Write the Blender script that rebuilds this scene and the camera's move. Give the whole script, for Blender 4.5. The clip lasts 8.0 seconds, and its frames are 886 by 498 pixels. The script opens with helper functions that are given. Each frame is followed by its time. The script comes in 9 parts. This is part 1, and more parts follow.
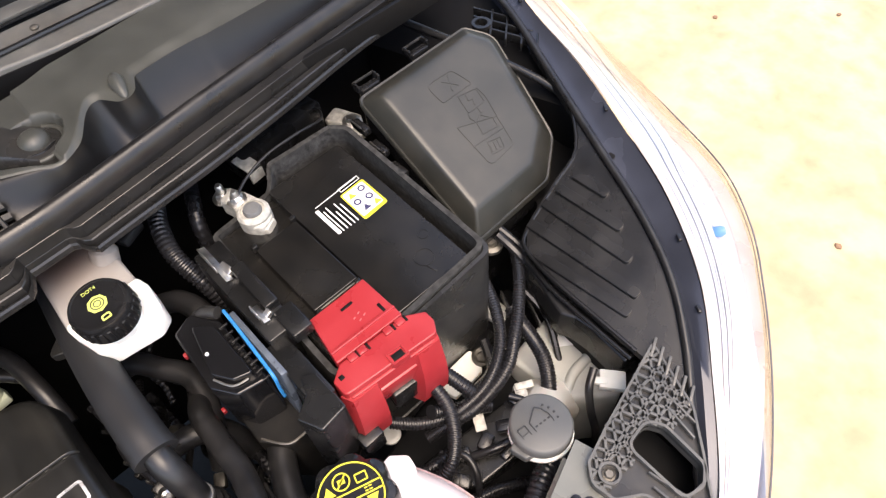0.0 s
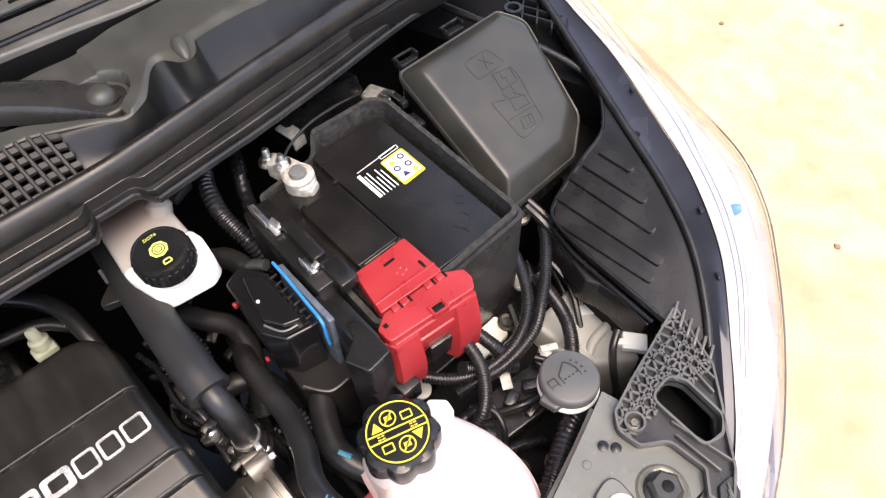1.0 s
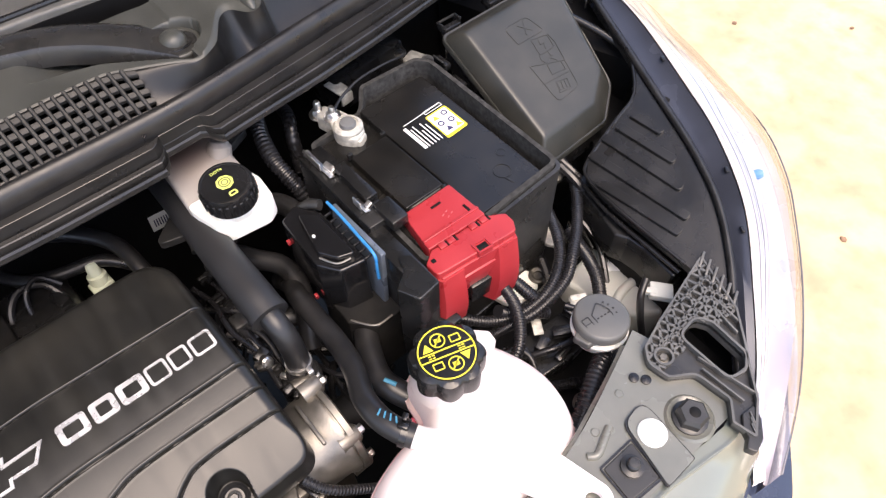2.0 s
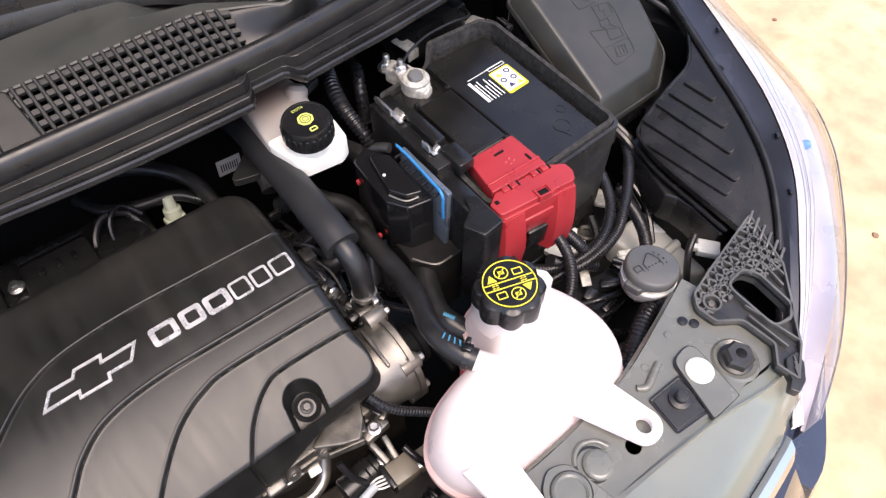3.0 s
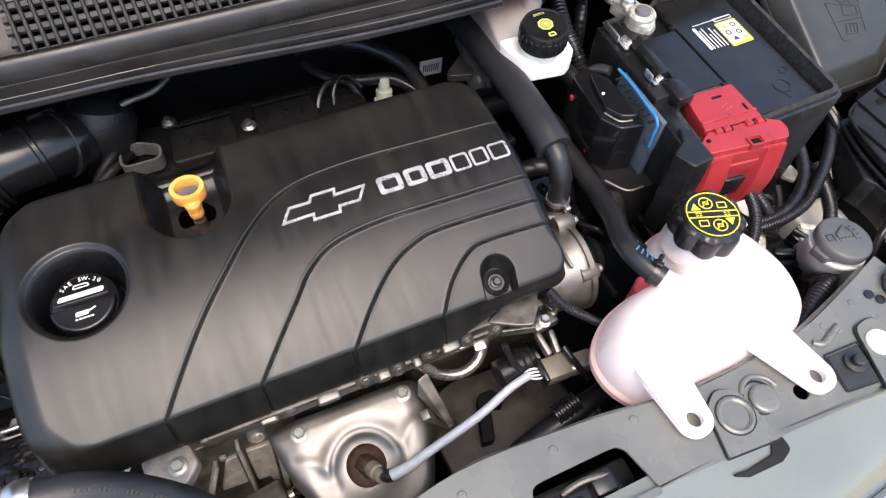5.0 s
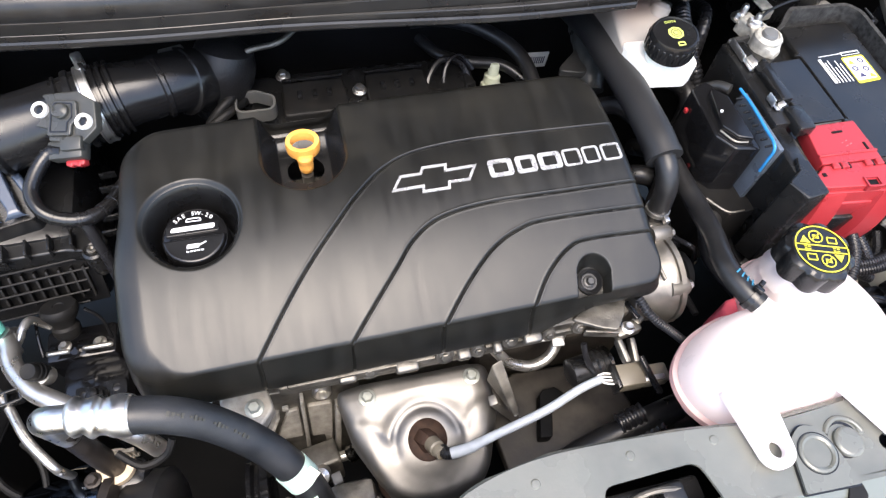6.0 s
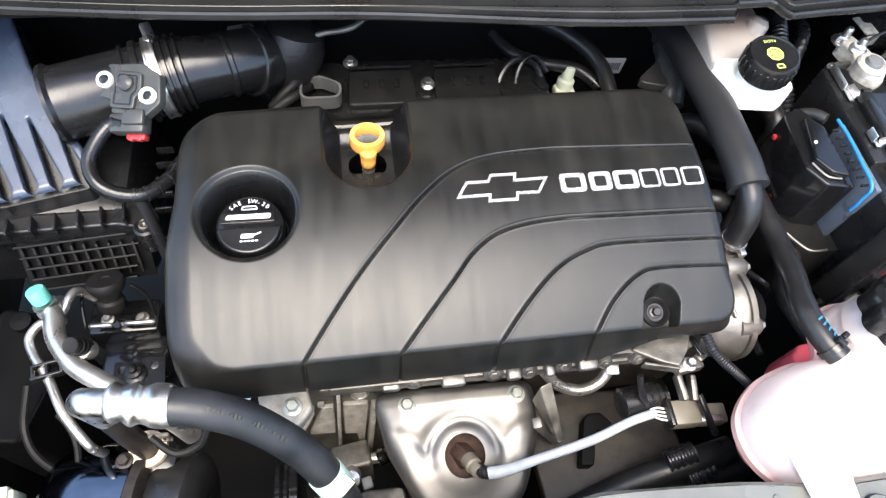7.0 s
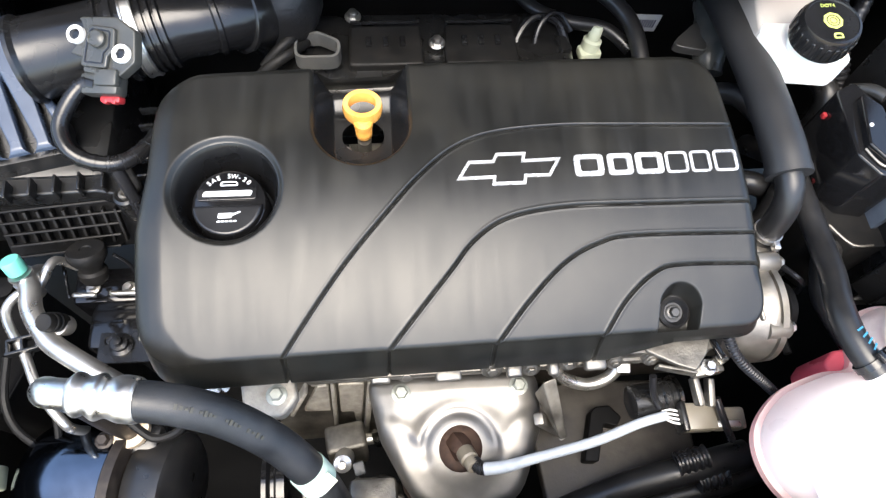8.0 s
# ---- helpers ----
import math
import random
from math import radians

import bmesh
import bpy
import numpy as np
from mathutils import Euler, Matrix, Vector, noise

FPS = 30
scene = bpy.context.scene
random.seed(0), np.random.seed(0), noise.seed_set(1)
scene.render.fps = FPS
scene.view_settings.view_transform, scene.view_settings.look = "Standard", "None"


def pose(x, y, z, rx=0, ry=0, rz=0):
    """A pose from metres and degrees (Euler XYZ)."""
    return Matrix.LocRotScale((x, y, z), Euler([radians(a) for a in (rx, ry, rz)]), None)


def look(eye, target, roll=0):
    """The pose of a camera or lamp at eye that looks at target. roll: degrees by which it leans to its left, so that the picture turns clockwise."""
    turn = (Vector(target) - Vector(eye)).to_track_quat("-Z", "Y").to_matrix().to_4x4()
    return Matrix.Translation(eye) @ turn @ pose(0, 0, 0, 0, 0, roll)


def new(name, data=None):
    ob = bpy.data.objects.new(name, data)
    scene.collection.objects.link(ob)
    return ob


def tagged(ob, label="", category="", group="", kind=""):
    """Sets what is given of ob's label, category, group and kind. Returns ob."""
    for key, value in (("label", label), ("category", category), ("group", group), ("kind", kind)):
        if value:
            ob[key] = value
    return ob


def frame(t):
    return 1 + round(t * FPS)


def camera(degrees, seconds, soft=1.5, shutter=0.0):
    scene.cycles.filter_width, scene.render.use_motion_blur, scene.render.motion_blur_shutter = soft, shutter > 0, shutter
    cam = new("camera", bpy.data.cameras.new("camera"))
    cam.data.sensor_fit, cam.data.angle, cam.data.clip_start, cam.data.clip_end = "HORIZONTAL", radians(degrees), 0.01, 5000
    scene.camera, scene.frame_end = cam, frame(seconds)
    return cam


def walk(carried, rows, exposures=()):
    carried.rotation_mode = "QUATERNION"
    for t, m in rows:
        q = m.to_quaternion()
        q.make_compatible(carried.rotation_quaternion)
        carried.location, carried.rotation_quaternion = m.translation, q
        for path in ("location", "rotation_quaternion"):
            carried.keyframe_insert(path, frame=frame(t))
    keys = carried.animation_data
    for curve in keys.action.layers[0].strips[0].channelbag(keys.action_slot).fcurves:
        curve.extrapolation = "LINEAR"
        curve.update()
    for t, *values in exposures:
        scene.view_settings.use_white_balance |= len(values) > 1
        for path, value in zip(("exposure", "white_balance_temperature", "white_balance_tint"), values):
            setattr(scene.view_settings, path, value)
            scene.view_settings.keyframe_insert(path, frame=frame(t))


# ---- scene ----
import functools
cam = camera(68.5, 8.0, soft=1.3)
PATH = [
    (0, (0.3873, -0.2910, 1.3941), (1.1051, 0.5964, -0.2482), -5.74),
    (0.5, (0.3571, -0.2972, 1.3989), (1.0856, 0.5863, -0.2408), -4.42),
    (1, (0.3174, -0.3028, 1.4028), (1.0589, 0.5797, -0.2317), -3.13),
    (1.5, (0.2741, -0.3126, 1.4050), (1.0281, 0.5674, -0.2251), -1.89),
    (1.7, (0.2581, -0.3192, 1.4041), (1.0139, 0.5642, -0.2233), -1.56),
    (2.8, (0.1681, -0.3461, 1.4027), (0.8929, 0.5530, -0.2302), -0.03),
    (3, (0.1523, -0.3508, 1.4020), (0.8593, 0.5614, -0.2315), -0.33),
    (3.5, (0.1125, -0.3593, 1.4011), (0.7768, 0.5754, -0.2375), -0.33),
    (4, (0.0724, -0.3660, 1.3961), (0.6907, 0.5929, -0.2466), 0.32),
    (4.5, (0.0351, -0.3707, 1.3894), (0.5786, 0.6113, -0.2660), 1.23),
    (4.7, (0.0204, -0.3693, 1.3897), (0.5293, 0.6138, -0.2760), 1.71),
    (5.8, (-0.0613, -0.3555, 1.3868), (0.3388, 0.6301, -0.3068), 7.53),
    (6, (-0.0716, -0.3530, 1.3849), (0.3106, 0.6367, -0.3105), 8.43),
    (6.5, (-0.0886, -0.3376, 1.3789), (0.2444, 0.6499, -0.3281), 9.82),
    (7, (-0.0887, -0.3134, 1.3670), (0.1891, 0.6619, -0.3569), 9.61),
    (7.5, (-0.0765, -0.2864, 1.3514), (0.1528, 0.6368, -0.4079), 9.24),
    (8, (-0.0533, -0.2572, 1.3373), (0.1302, 0.5743, -0.4724), 8.55),
]
walk(cam, [(t, look(eye, target, roll)) for t, eye, target, roll in PATH],
     [(0, 1.72, 7450, 16), (1.5, 1.76, 7350, 17), (3, 1.51, 7050, 19), (4.5, 1.47, 6850, 17), (6, 2.01, 6750, 12), (8, 2.29, 6650, 8)])

# ---- world and sun ----
SUN_ELEVATION, SUN_AZIMUTH = 67.0, 190.0   # degrees; azimuth clockwise from +y
world = bpy.data.worlds.new("sky")
scene.world = world
world.use_nodes = True
sky = world.node_tree.nodes.new("ShaderNodeTexSky")
sky.sky_type = "NISHITA"
sky.sun_disc = False
sky.sun_elevation, sky.sun_rotation = radians(SUN_ELEVATION), radians(SUN_AZIMUTH)
sky.dust_density = 2.0
backdrop_node = world.node_tree.nodes["Background"]
backdrop_node.inputs["Strength"].default_value = 0.15
world.node_tree.links.new(sky.outputs["Color"], backdrop_node.inputs["Color"])

sun_data = bpy.data.lights.new("sun", "SUN")
sun_data.energy, sun_data.angle, sun_data.color = 1.2, radians(44), (1.0, 0.925, 0.82)
sun = new("sun", sun_data)
a, e = radians(SUN_AZIMUTH), radians(SUN_ELEVATION)
sun.matrix_basis = look((math.sin(a) * math.cos(e) * 8, math.cos(a) * math.cos(e) * 8, math.sin(e) * 8), (0, 0, 0))


# ---- small builders ----
def smooth_line(pts, per=8, closed=False):
    """A Catmull-Rom line through the points."""
    p = [Vector(q) for q in pts]
    n = len(p)
    out = []
    for i in range(n if closed else n - 1):
        if closed:
            a, b, c, d = p[i - 1], p[i], p[(i + 1) % n], p[(i + 2) % n]
        else:
            a, b, c, d = p[max(i - 1, 0)], p[i], p[i + 1], p[min(i + 2, n - 1)]
        for k in range(per):
            t = k / per
            out.append(0.5 * (2 * b + (c - a) * t + (2 * a - 5 * b + 4 * c - d) * t * t + (3 * b - a - 3 * c + d) * t ** 3))
    if not closed:
        out.append(p[-1])
    return out


def mesh_bm(verts, faces):
    bm = bmesh.new()
    vs = [bm.verts.new(v) for v in verts]
    for f in faces:
        try:
            bm.faces.new([vs[i] for i in f])
        except ValueError:
            pass
    return bm


def join(*bms):
    out = bms[0]
    for b in bms[1:]:
        vs = {v: out.verts.new(v.co) for v in b.verts}
        for f in b.faces:
            try:
                out.faces.new([vs[v] for v in f.verts])
            except ValueError:
                pass
        b.free()
    return out


def moved(bm, m):
    bmesh.ops.transform(bm, matrix=m, verts=bm.verts)
    return bm


def box(c, s, bevel=0.002, turn=(0, 0, 0), segs=2):
    bm = bmesh.new()
    bmesh.ops.create_cube(bm, size=1.0)
    bmesh.ops.scale(bm, vec=s, verts=bm.verts)
    if bevel:
        bmesh.ops.bevel(bm, geom=list(bm.edges), offset=min(bevel, min(s) * 0.45), segments=segs, affect="EDGES", profile=0.5)
    return moved(bm, pose(*c, *turn))


def loft(rings, caps=True):
    """Closed rings of equal length, skinned."""
    n = len(rings[0])
    verts = [v for r in rings for v in r]
    faces = []
    for k in range(len(rings) - 1):
        for i in range(n):
            j = (i + 1) % n
            faces.append((k * n + i, k * n + j, (k + 1) * n + j, (k + 1) * n + i))
    if caps:
        faces.append(tuple(reversed(range(n))))
        faces.append(tuple(range((len(rings) - 1) * n, len(rings) * n)))
    bm = mesh_bm(verts, faces)
    bmesh.ops.recalc_face_normals(bm, faces=bm.faces)
    return bm


def prism(outline, z0, z1, bevel=0.0, taper=0.0):
    """An upright prism; z0 and z1 numbers or functions of x, y. The top edge is rounded by bevel, and drawn in by taper."""
    top = z1 if callable(z1) else (lambda x, y: z1)
    low = z0 if callable(z0) else (lambda x, y: z0)
    area = sum(a[0] * b[1] - a[1] * b[0] for a, b in zip(outline, outline[1:] + outline[:1]))
    pts = list(outline) if area > 0 else list(reversed(outline))
    n = len(pts)

    def inset(d):
        out = []
        for i in range(n):
            p, q, r = Vector(pts[i - 1][:2]), Vector(pts[i][:2]), Vector(pts[(i + 1) % n][:2])
            e1, e2 = (q - p).normalized(), (r - q).normalized()
            n1, n2 = Vector((-e1.y, e1.x)), Vector((-e2.y, e2.x))
            m = n1 + n2
            m = m / max(m.length_squared, 0.5) * 2
            out.append(q + m * d)
        return out
    def safe(d):
        q = inset(d)
        return all((q[(i + 1) % n] - q[i]).dot(Vector(pts[(i + 1) % n][:2]) - Vector(pts[i][:2])) > 0 for i in range(n))
    if bevel or taper:
        size = 1.0
        while size > 0.1 and not safe(size * (taper + bevel * 1.25)):
            size *= 0.82
        bevel, taper = bevel * size, taper * size
    rings = []
    base = inset(0)
    rings.append([(p.x, p.y, low(p.x, p.y)) for p in base])
    steps = [(taper, bevel)] if not bevel else [(taper + bevel * (1 - math.cos(a)), bevel * (1 - math.sin(a))) for a in (0, radians(30), radians(60), radians(90))]
    if bevel:
        steps.append((taper + bevel * 1.25, 0.0))
    for d, drop in steps:
        q = inset(d)
        rings.append([(p.x, p.y, top(p.x, p.y) - drop) for p in q])
    return loft(rings)


def lathe(profile, seg=28, m=None, knobs=0, knob=0.0, knob_from=0.0):
    """A turned body about z; knobs: waves round its side."""
    rings = []
    for r, z in profile:
        ring = []
        for i in range(seg):
            t = 2 * math.pi * i / seg
            q = r
            if knobs and r > knob_from:
                q = r + knob * (0.5 + 0.5 * math.cos(knobs * t)) ** 0.6 - knob
            ring.append((q * math.cos(t), q * math.sin(t), z))
        rings.append(ring)
    bm = loft(rings)
    return moved(bm, m) if m is not None else bm


def tube(pts, r, seg=12, per=8, pitch=0.0, rise=0.0, closed=False):
    """A hose along a smooth line; r a number or one a point; pitch and rise: the rings of a corrugated sleeve."""
    line = smooth_line(pts, per, closed)
    radii = [r] * len(line)
    if not isinstance(r, (int, float)):
        radii = [q.x for q in smooth_line([(v, 0, 0) for v in r], per)]
    if pitch:
        far, way = [0.0], 0.0
        for p, q in zip(line, line[1:]):
            way += (q - p).length
            far.append(way)
        count = max(2, int(way / pitch * 4))
        fine, fr = [], []
        k = 0
        for i in range(count + 1):
            s = way * i / count
            while k < len(line) - 2 and far[k + 1] < s:
                k += 1
            t = (s - far[k]) / max(far[k + 1] - far[k], 1e-9)
            fine.append(line[k].lerp(line[k + 1], t))
            fr.append((radii[k] + (radii[k + 1] - radii[k]) * t) * 1.0 + (rise if i % 4 in (0, 1) else 0.0))
        line, radii = fine, fr
    rings, up = [], None
    n = len(line)
    for i in range(n):
        d = (line[(i + 1) % n if closed else min(i + 1, n - 1)] - line[i - 1 if closed else max(i - 1, 0)]).normalized()
        if up is None:
            up = d.orthogonal().normalized()
        up = (up - d * up.dot(d))
        up = up.normalized() if up.length > 1e-6 else d.orthogonal().normalized()
        side = d.cross(up)
        rings.append([line[i] + (up * math.cos(2 * math.pi * k / seg) + side * math.sin(2 * math.pi * k / seg)) * radii[i] for k in range(seg)])
    if closed:
        rings.append(rings[0])
    return loft(rings, caps=not closed)


def rounded(corners, segs=6):
    """An outline from corners (x, y, radius)."""
    n, out = len(corners), []
    for i in range(n):
        p, q, s = Vector(corners[i - 1][:2]), Vector(corners[i][:2]), Vector(corners[(i + 1) % n][:2])
        r = corners[i][2]
        a, b = (p - q), (s - q)
        if r <= 0:
            out.append((q.x, q.y))
            continue
        half = a.angle(b) / 2
        d = min(r / math.tan(half), a.length * 0.49, b.length * 0.49)
        start, end = q + a.normalized() * d, q + b.normalized() * d
        for k in range(segs + 1):
            t = k / segs
            v = start * (1 - t) ** 2 + q * 2 * t * (1 - t) + end * t * t
            out.append((v.x, v.y))
    return out


def disc(c, r, seg=24):
    return [(c[0] + r * math.cos(2 * math.pi * i / seg), c[1] + r * math.sin(2 * math.pi * i / seg)) for i in range(seg)]


def band(outline, width, z0, z1):
    """A flat ring that follows a closed outline, width inwards."""
    n = len(outline)
    area = sum(a[0] * b[1] - a[1] * b[0] for a, b in zip(outline, outline[1:] + outline[:1]))
    pts = list(outline) if area > 0 else list(reversed(outline))
    inner = []
    for i in range(n):
        p, q, r = Vector(pts[i - 1][:2]), Vector(pts[i][:2]), Vector(pts[(i + 1) % n][:2])
        e1, e2 = (q - p).normalized(), (r - q).normalized()
        m = Vector((-e1.y - e2.y, e1.x + e2.x))
        m = m / max(m.length_squared, 0.5) * 2
        inner.append(q + m * width)
    f0 = z0 if callable(z0) else (lambda x, y: z0)
    f1 = z1 if callable(z1) else (lambda x, y: z1)
    rings = [[(p[0], p[1], f0(*p[:2])) for p in pts], [(p[0], p[1], f1(*p[:2])) for p in pts],
             [(p.x, p.y, f1(p.x, p.y)) for p in inner], [(p.x, p.y, f0(p.x, p.y)) for p in inner]]
    rings.append(rings[0])
    return loft(rings, caps=False)


def bolt(c, r, h, washer=1.5, turn=(0, 0, 0)):
    """A hexagon head on a washer, upright before the turn."""
    head = lathe([(0.0004, h), (r * 0.8, h), (r, h * 0.8), (r, h * 0.25), (r, 0)][::-1], seg=6)
    flange = lathe([(r * washer, 0), (r * washer, h * 0.2), (r * washer * 0.85, h * 0.3), (r * 0.4, h * 0.3)], seg=18)
    return moved(join(flange, head), pose(*c, *turn))


def thing(name, at, label, category, group="", kind=""):
    ob = new(name)
    ob.location, ob.empty_display_size = at, 0.02
    return tagged(ob, label, category, group, kind)


def part(name, bm, material, parent, label="", sharp=38, kind=""):
    me = bpy.data.meshes.new(name)
    bm.to_mesh(me)
    bm.free()
    me.materials.append(material)
    me.polygons.foreach_set("use_smooth", [True] * len(me.polygons))
    me.set_sharp_from_angle(angle=radians(sharp))
    ob = new(name, me)
    if parent is not None:
        ob.parent = parent
        if parent.type == "EMPTY":
            ob.matrix_parent_inverse = parent.matrix_basis.inverted()
    return tagged(ob, label, kind=kind)


def words(text, size, m):
    """Letters of the built-in font as a flat mesh, lying in the plane of m, centred."""
    cu = bpy.data.curves.new("letters", "FONT")
    cu.body, cu.size, cu.align_x, cu.align_y, cu.extrude = text, size, "CENTER", "CENTER", 0.0001
    ob = bpy.data.objects.new("letters", cu)
    bm = bmesh.new()
    bm.from_mesh(ob.to_mesh())
    ob.to_mesh_clear()
    bpy.data.objects.remove(ob)
    return moved(bm, m)


def with_holes(outline, holes, z0, z1):
    """A sheet with openings right through it."""
    bm = bmesh.new()
    pair = []
    for z in (z0, z1):
        zf = z if callable(z) else (lambda x, y, z=z: z)
        rims, edges = [], []
        for line in [outline] + holes:
            vs = [bm.verts.new((p[0], p[1], zf(p[0], p[1]))) for p in line]
            rims.append(vs)
            edges += [bm.edges.new((vs[i], vs[(i + 1) % len(vs)])) for i in range(len(vs))]
        bmesh.ops.triangle_fill(bm, use_beauty=True, edges=edges)
        pair.append(rims)
    for lo, hi in zip(*pair):
        for i in range(len(lo)):
            j = (i + 1) % len(lo)
            bm.faces.new((lo[i], lo[j], hi[j], hi[i]))
    bmesh.ops.recalc_face_normals(bm, faces=bm.faces)
    return bm


def near(px, py, line, closed=False):
    """Distance from many points to a line, and the nearest point on it."""
    best = np.full(px.shape, 1e9)
    bx, by = np.zeros_like(px), np.zeros_like(py)
    pairs = list(zip(line, line[1:] + (line[:1] if closed else [])))
    for (ax, ay), (cx, cy) in pairs:
        dx, dy = cx - ax, cy - ay
        t = np.clip(((px - ax) * dx + (py - ay) * dy) / max(dx * dx + dy * dy, 1e-12), 0, 1)
        qx, qy = ax + t * dx, ay + t * dy
        d = np.hypot(px - qx, py - qy)
        hit = d < best
        best = np.where(hit, d, best)
        bx, by = np.where(hit, qx, bx), np.where(hit, qy, by)
    return best, bx, by


def inside(px, py, line):
    odd = np.zeros(px.shape, bool)
    for (ax, ay), (cx, cy) in zip(line, line[1:] + line[:1]):
        cross = ((ay > py) != (cy > py)) & (px < (cx - ax) * (py - ay) / (cy - ay + 1e-15) + ax)
        odd ^= cross
    return odd


def ease(t):
    t = np.clip(t, 0, 1)
    return t * t * (3 - 2 * t)


# ---- materials ----
def surface(name, colour, rough=0.5, metal=0.0, vary=0.2, scale=25.0, grain=0.1, grain_scale=900.0, gloss_vary=0.12,
            stretch=(1, 1, 1), dust=0.0, dust_colour=(0.35, 0.3, 0.24), coat=0.0, through_light=0.0, specular=0.5):
    m = bpy.data.materials.new(name)
    m.use_nodes = True
    t = m.node_tree
    b = t.nodes["Principled BSDF"]
    b.inputs["Metallic"].default_value = metal
    b.inputs["Specular IOR Level"].default_value = specular
    b.inputs["Coat Weight"].default_value = coat
    b.inputs["Coat Roughness"].default_value = 0.08
    if through_light:
        b.inputs["Subsurface Weight"].default_value = through_light
        b.inputs["Subsurface Radius"].default_value = (0.02, 0.012, 0.01)
        b.inputs["Subsurface Scale"].default_value = 1.0
    where = t.nodes.new("ShaderNodeTexCoord")
    spread = t.nodes.new("ShaderNodeMapping")
    spread.inputs["Scale"].default_value = stretch
    t.links.new(where.outputs["Object"], spread.inputs["Vector"])
    big = t.nodes.new("ShaderNodeTexNoise")
    big.inputs["Scale"].default_value, big.inputs["Detail"].default_value = scale, 6
    t.links.new(spread.outputs["Vector"], big.inputs["Vector"])
    fine = t.nodes.new("ShaderNodeTexNoise")
    fine.inputs["Scale"].default_value, fine.inputs["Detail"].default_value = grain_scale, 3
    t.links.new(spread.outputs["Vector"], fine.inputs["Vector"])
    ramp = t.nodes.new("ShaderNodeValToRGB")
    ramp.color_ramp.elements[0].position, ramp.color_ramp.elements[1].position = 0.3, 0.7
    ramp.color_ramp.elements[0].color = (*[max(0, c * (1 - vary)) for c in colour], 1)
    ramp.color_ramp.elements[1].color = (*[min(1, c * (1 + vary)) for c in colour], 1)
    t.links.new(big.outputs["Fac"], ramp.inputs["Fac"])
    last = ramp.outputs["Color"]
    if dust:
        spots = t.nodes.new("ShaderNodeTexNoise")
        spots.inputs["Scale"].default_value, spots.inputs["Detail"].default_value = scale * 2.3, 8
        t.links.new(where.outputs["Object"], spots.inputs["Vector"])
        reach = t.nodes.new("ShaderNodeMapRange")
        reach.inputs["From Min"].default_value, reach.inputs["From Max"].default_value = 0.42, 0.75
        reach.inputs["To Max"].default_value = dust
        t.links.new(spots.outputs["Fac"], reach.inputs["Value"])
        mix = t.nodes.new("ShaderNodeMix")
        mix.data_type = "RGBA"
        t.links.new(reach.outputs["Result"], mix.inputs["Factor"])
        t.links.new(last, mix.inputs[6])
        mix.inputs[7].default_value = (*dust_colour, 1)
        last = mix.outputs[2]
    t.links.new(last, b.inputs["Base Color"])
    shine = t.nodes.new("ShaderNodeMapRange")
    shine.inputs["From Min"].default_value, shine.inputs["From Max"].default_value = 0.3, 0.7
    shine.inputs["To Min"].default_value, shine.inputs["To Max"].default_value = max(0.02, rough - gloss_vary), min(1, rough + gloss_vary)
    t.links.new(big.outputs["Fac"], shine.inputs["Value"])
    t.links.new(shine.outputs["Result"], b.inputs["Roughness"])
    if grain:
        bump = t.nodes.new("ShaderNodeBump")
        bump.inputs["Strength"].default_value, bump.inputs["Distance"].default_value = grain, 0.0005
        t.links.new(fine.outputs["Fac"], bump.inputs["Height"])
        t.links.new(bump.outputs["Normal"], b.inputs["Normal"])
    return m


COVER = surface("satin_black_moulding", (0.0092, 0.0092, 0.0084), 0.36, specular=0.48, vary=0.25, scale=9, stretch=(9, 1.2, 1), grain=0.12, grain_scale=700, gloss_vary=0.055, dust=0.04, dust_colour=(0.25, 0.225, 0.17))
PLASTIC = surface("black_plastic", (0.0095, 0.0097, 0.01), 0.27, dust=0.015, grain=0.2, gloss_vary=0.09)
SATIN = surface("satin_black_plastic", (0.0105, 0.0106, 0.0112), 0.24, grain=0.1, gloss_vary=0.08)
GREY_PLASTIC = surface("worn_grey_black_plastic", (0.024, 0.0242, 0.0238), 0.31, dust=0.04, grain=0.2)
FLANGE_BLACK = surface("satin_flange_plastic", (0.0165, 0.0160, 0.0155), 0.3, grain=0.12, gloss_vary=0.06)
# one cowl plastic in two tones: basin darkened as shaded, deck lightened as lit
SHADED_COWL = surface("shaded_smooth_plastic", (0.0098, 0.0100, 0.0106), 0.34, specular=0.4, grain=0.25, grain_scale=1300, gloss_vary=0.05)
LIT_COWL = surface("lit_dusty_cowl_plastic", (0.054, 0.0565, 0.051), 0.40, grain=0.5, grain_scale=1300, gloss_vary=0.06)
GLOSS_BLACK = surface("gloss_black_enamel", (0.0084, 0.0084, 0.0091), 0.1, gloss_vary=0.06, grain=0.05)
RUBBER = surface("rubber", (0.0115, 0.0117, 0.0125), 0.37, dust=0.02, grain=0.12, scale=40)
FOAM_HOSE = surface("foam_sleeve", (0.0165, 0.0168, 0.0178), 0.5, vary=0.08, grain=0.25, gloss_vary=0.03, scale=30, grain_scale=900)
CONDUIT = surface("split_conduit", (0.0128, 0.0128, 0.0144), 0.3, grain=0.05)
# near-black base that also carries the shade of tight gaps
DARK = surface("dark_underbody_shade", (0.0052, 0.0052, 0.0054), 0.6, dust=0.0, scale=18, specular=0.16)
FELT = surface("battery_felt", (0.034, 0.034, 0.033), 0.85, grain=1.0, grain_scale=300, vary=0.65, scale=170, specular=0.3)
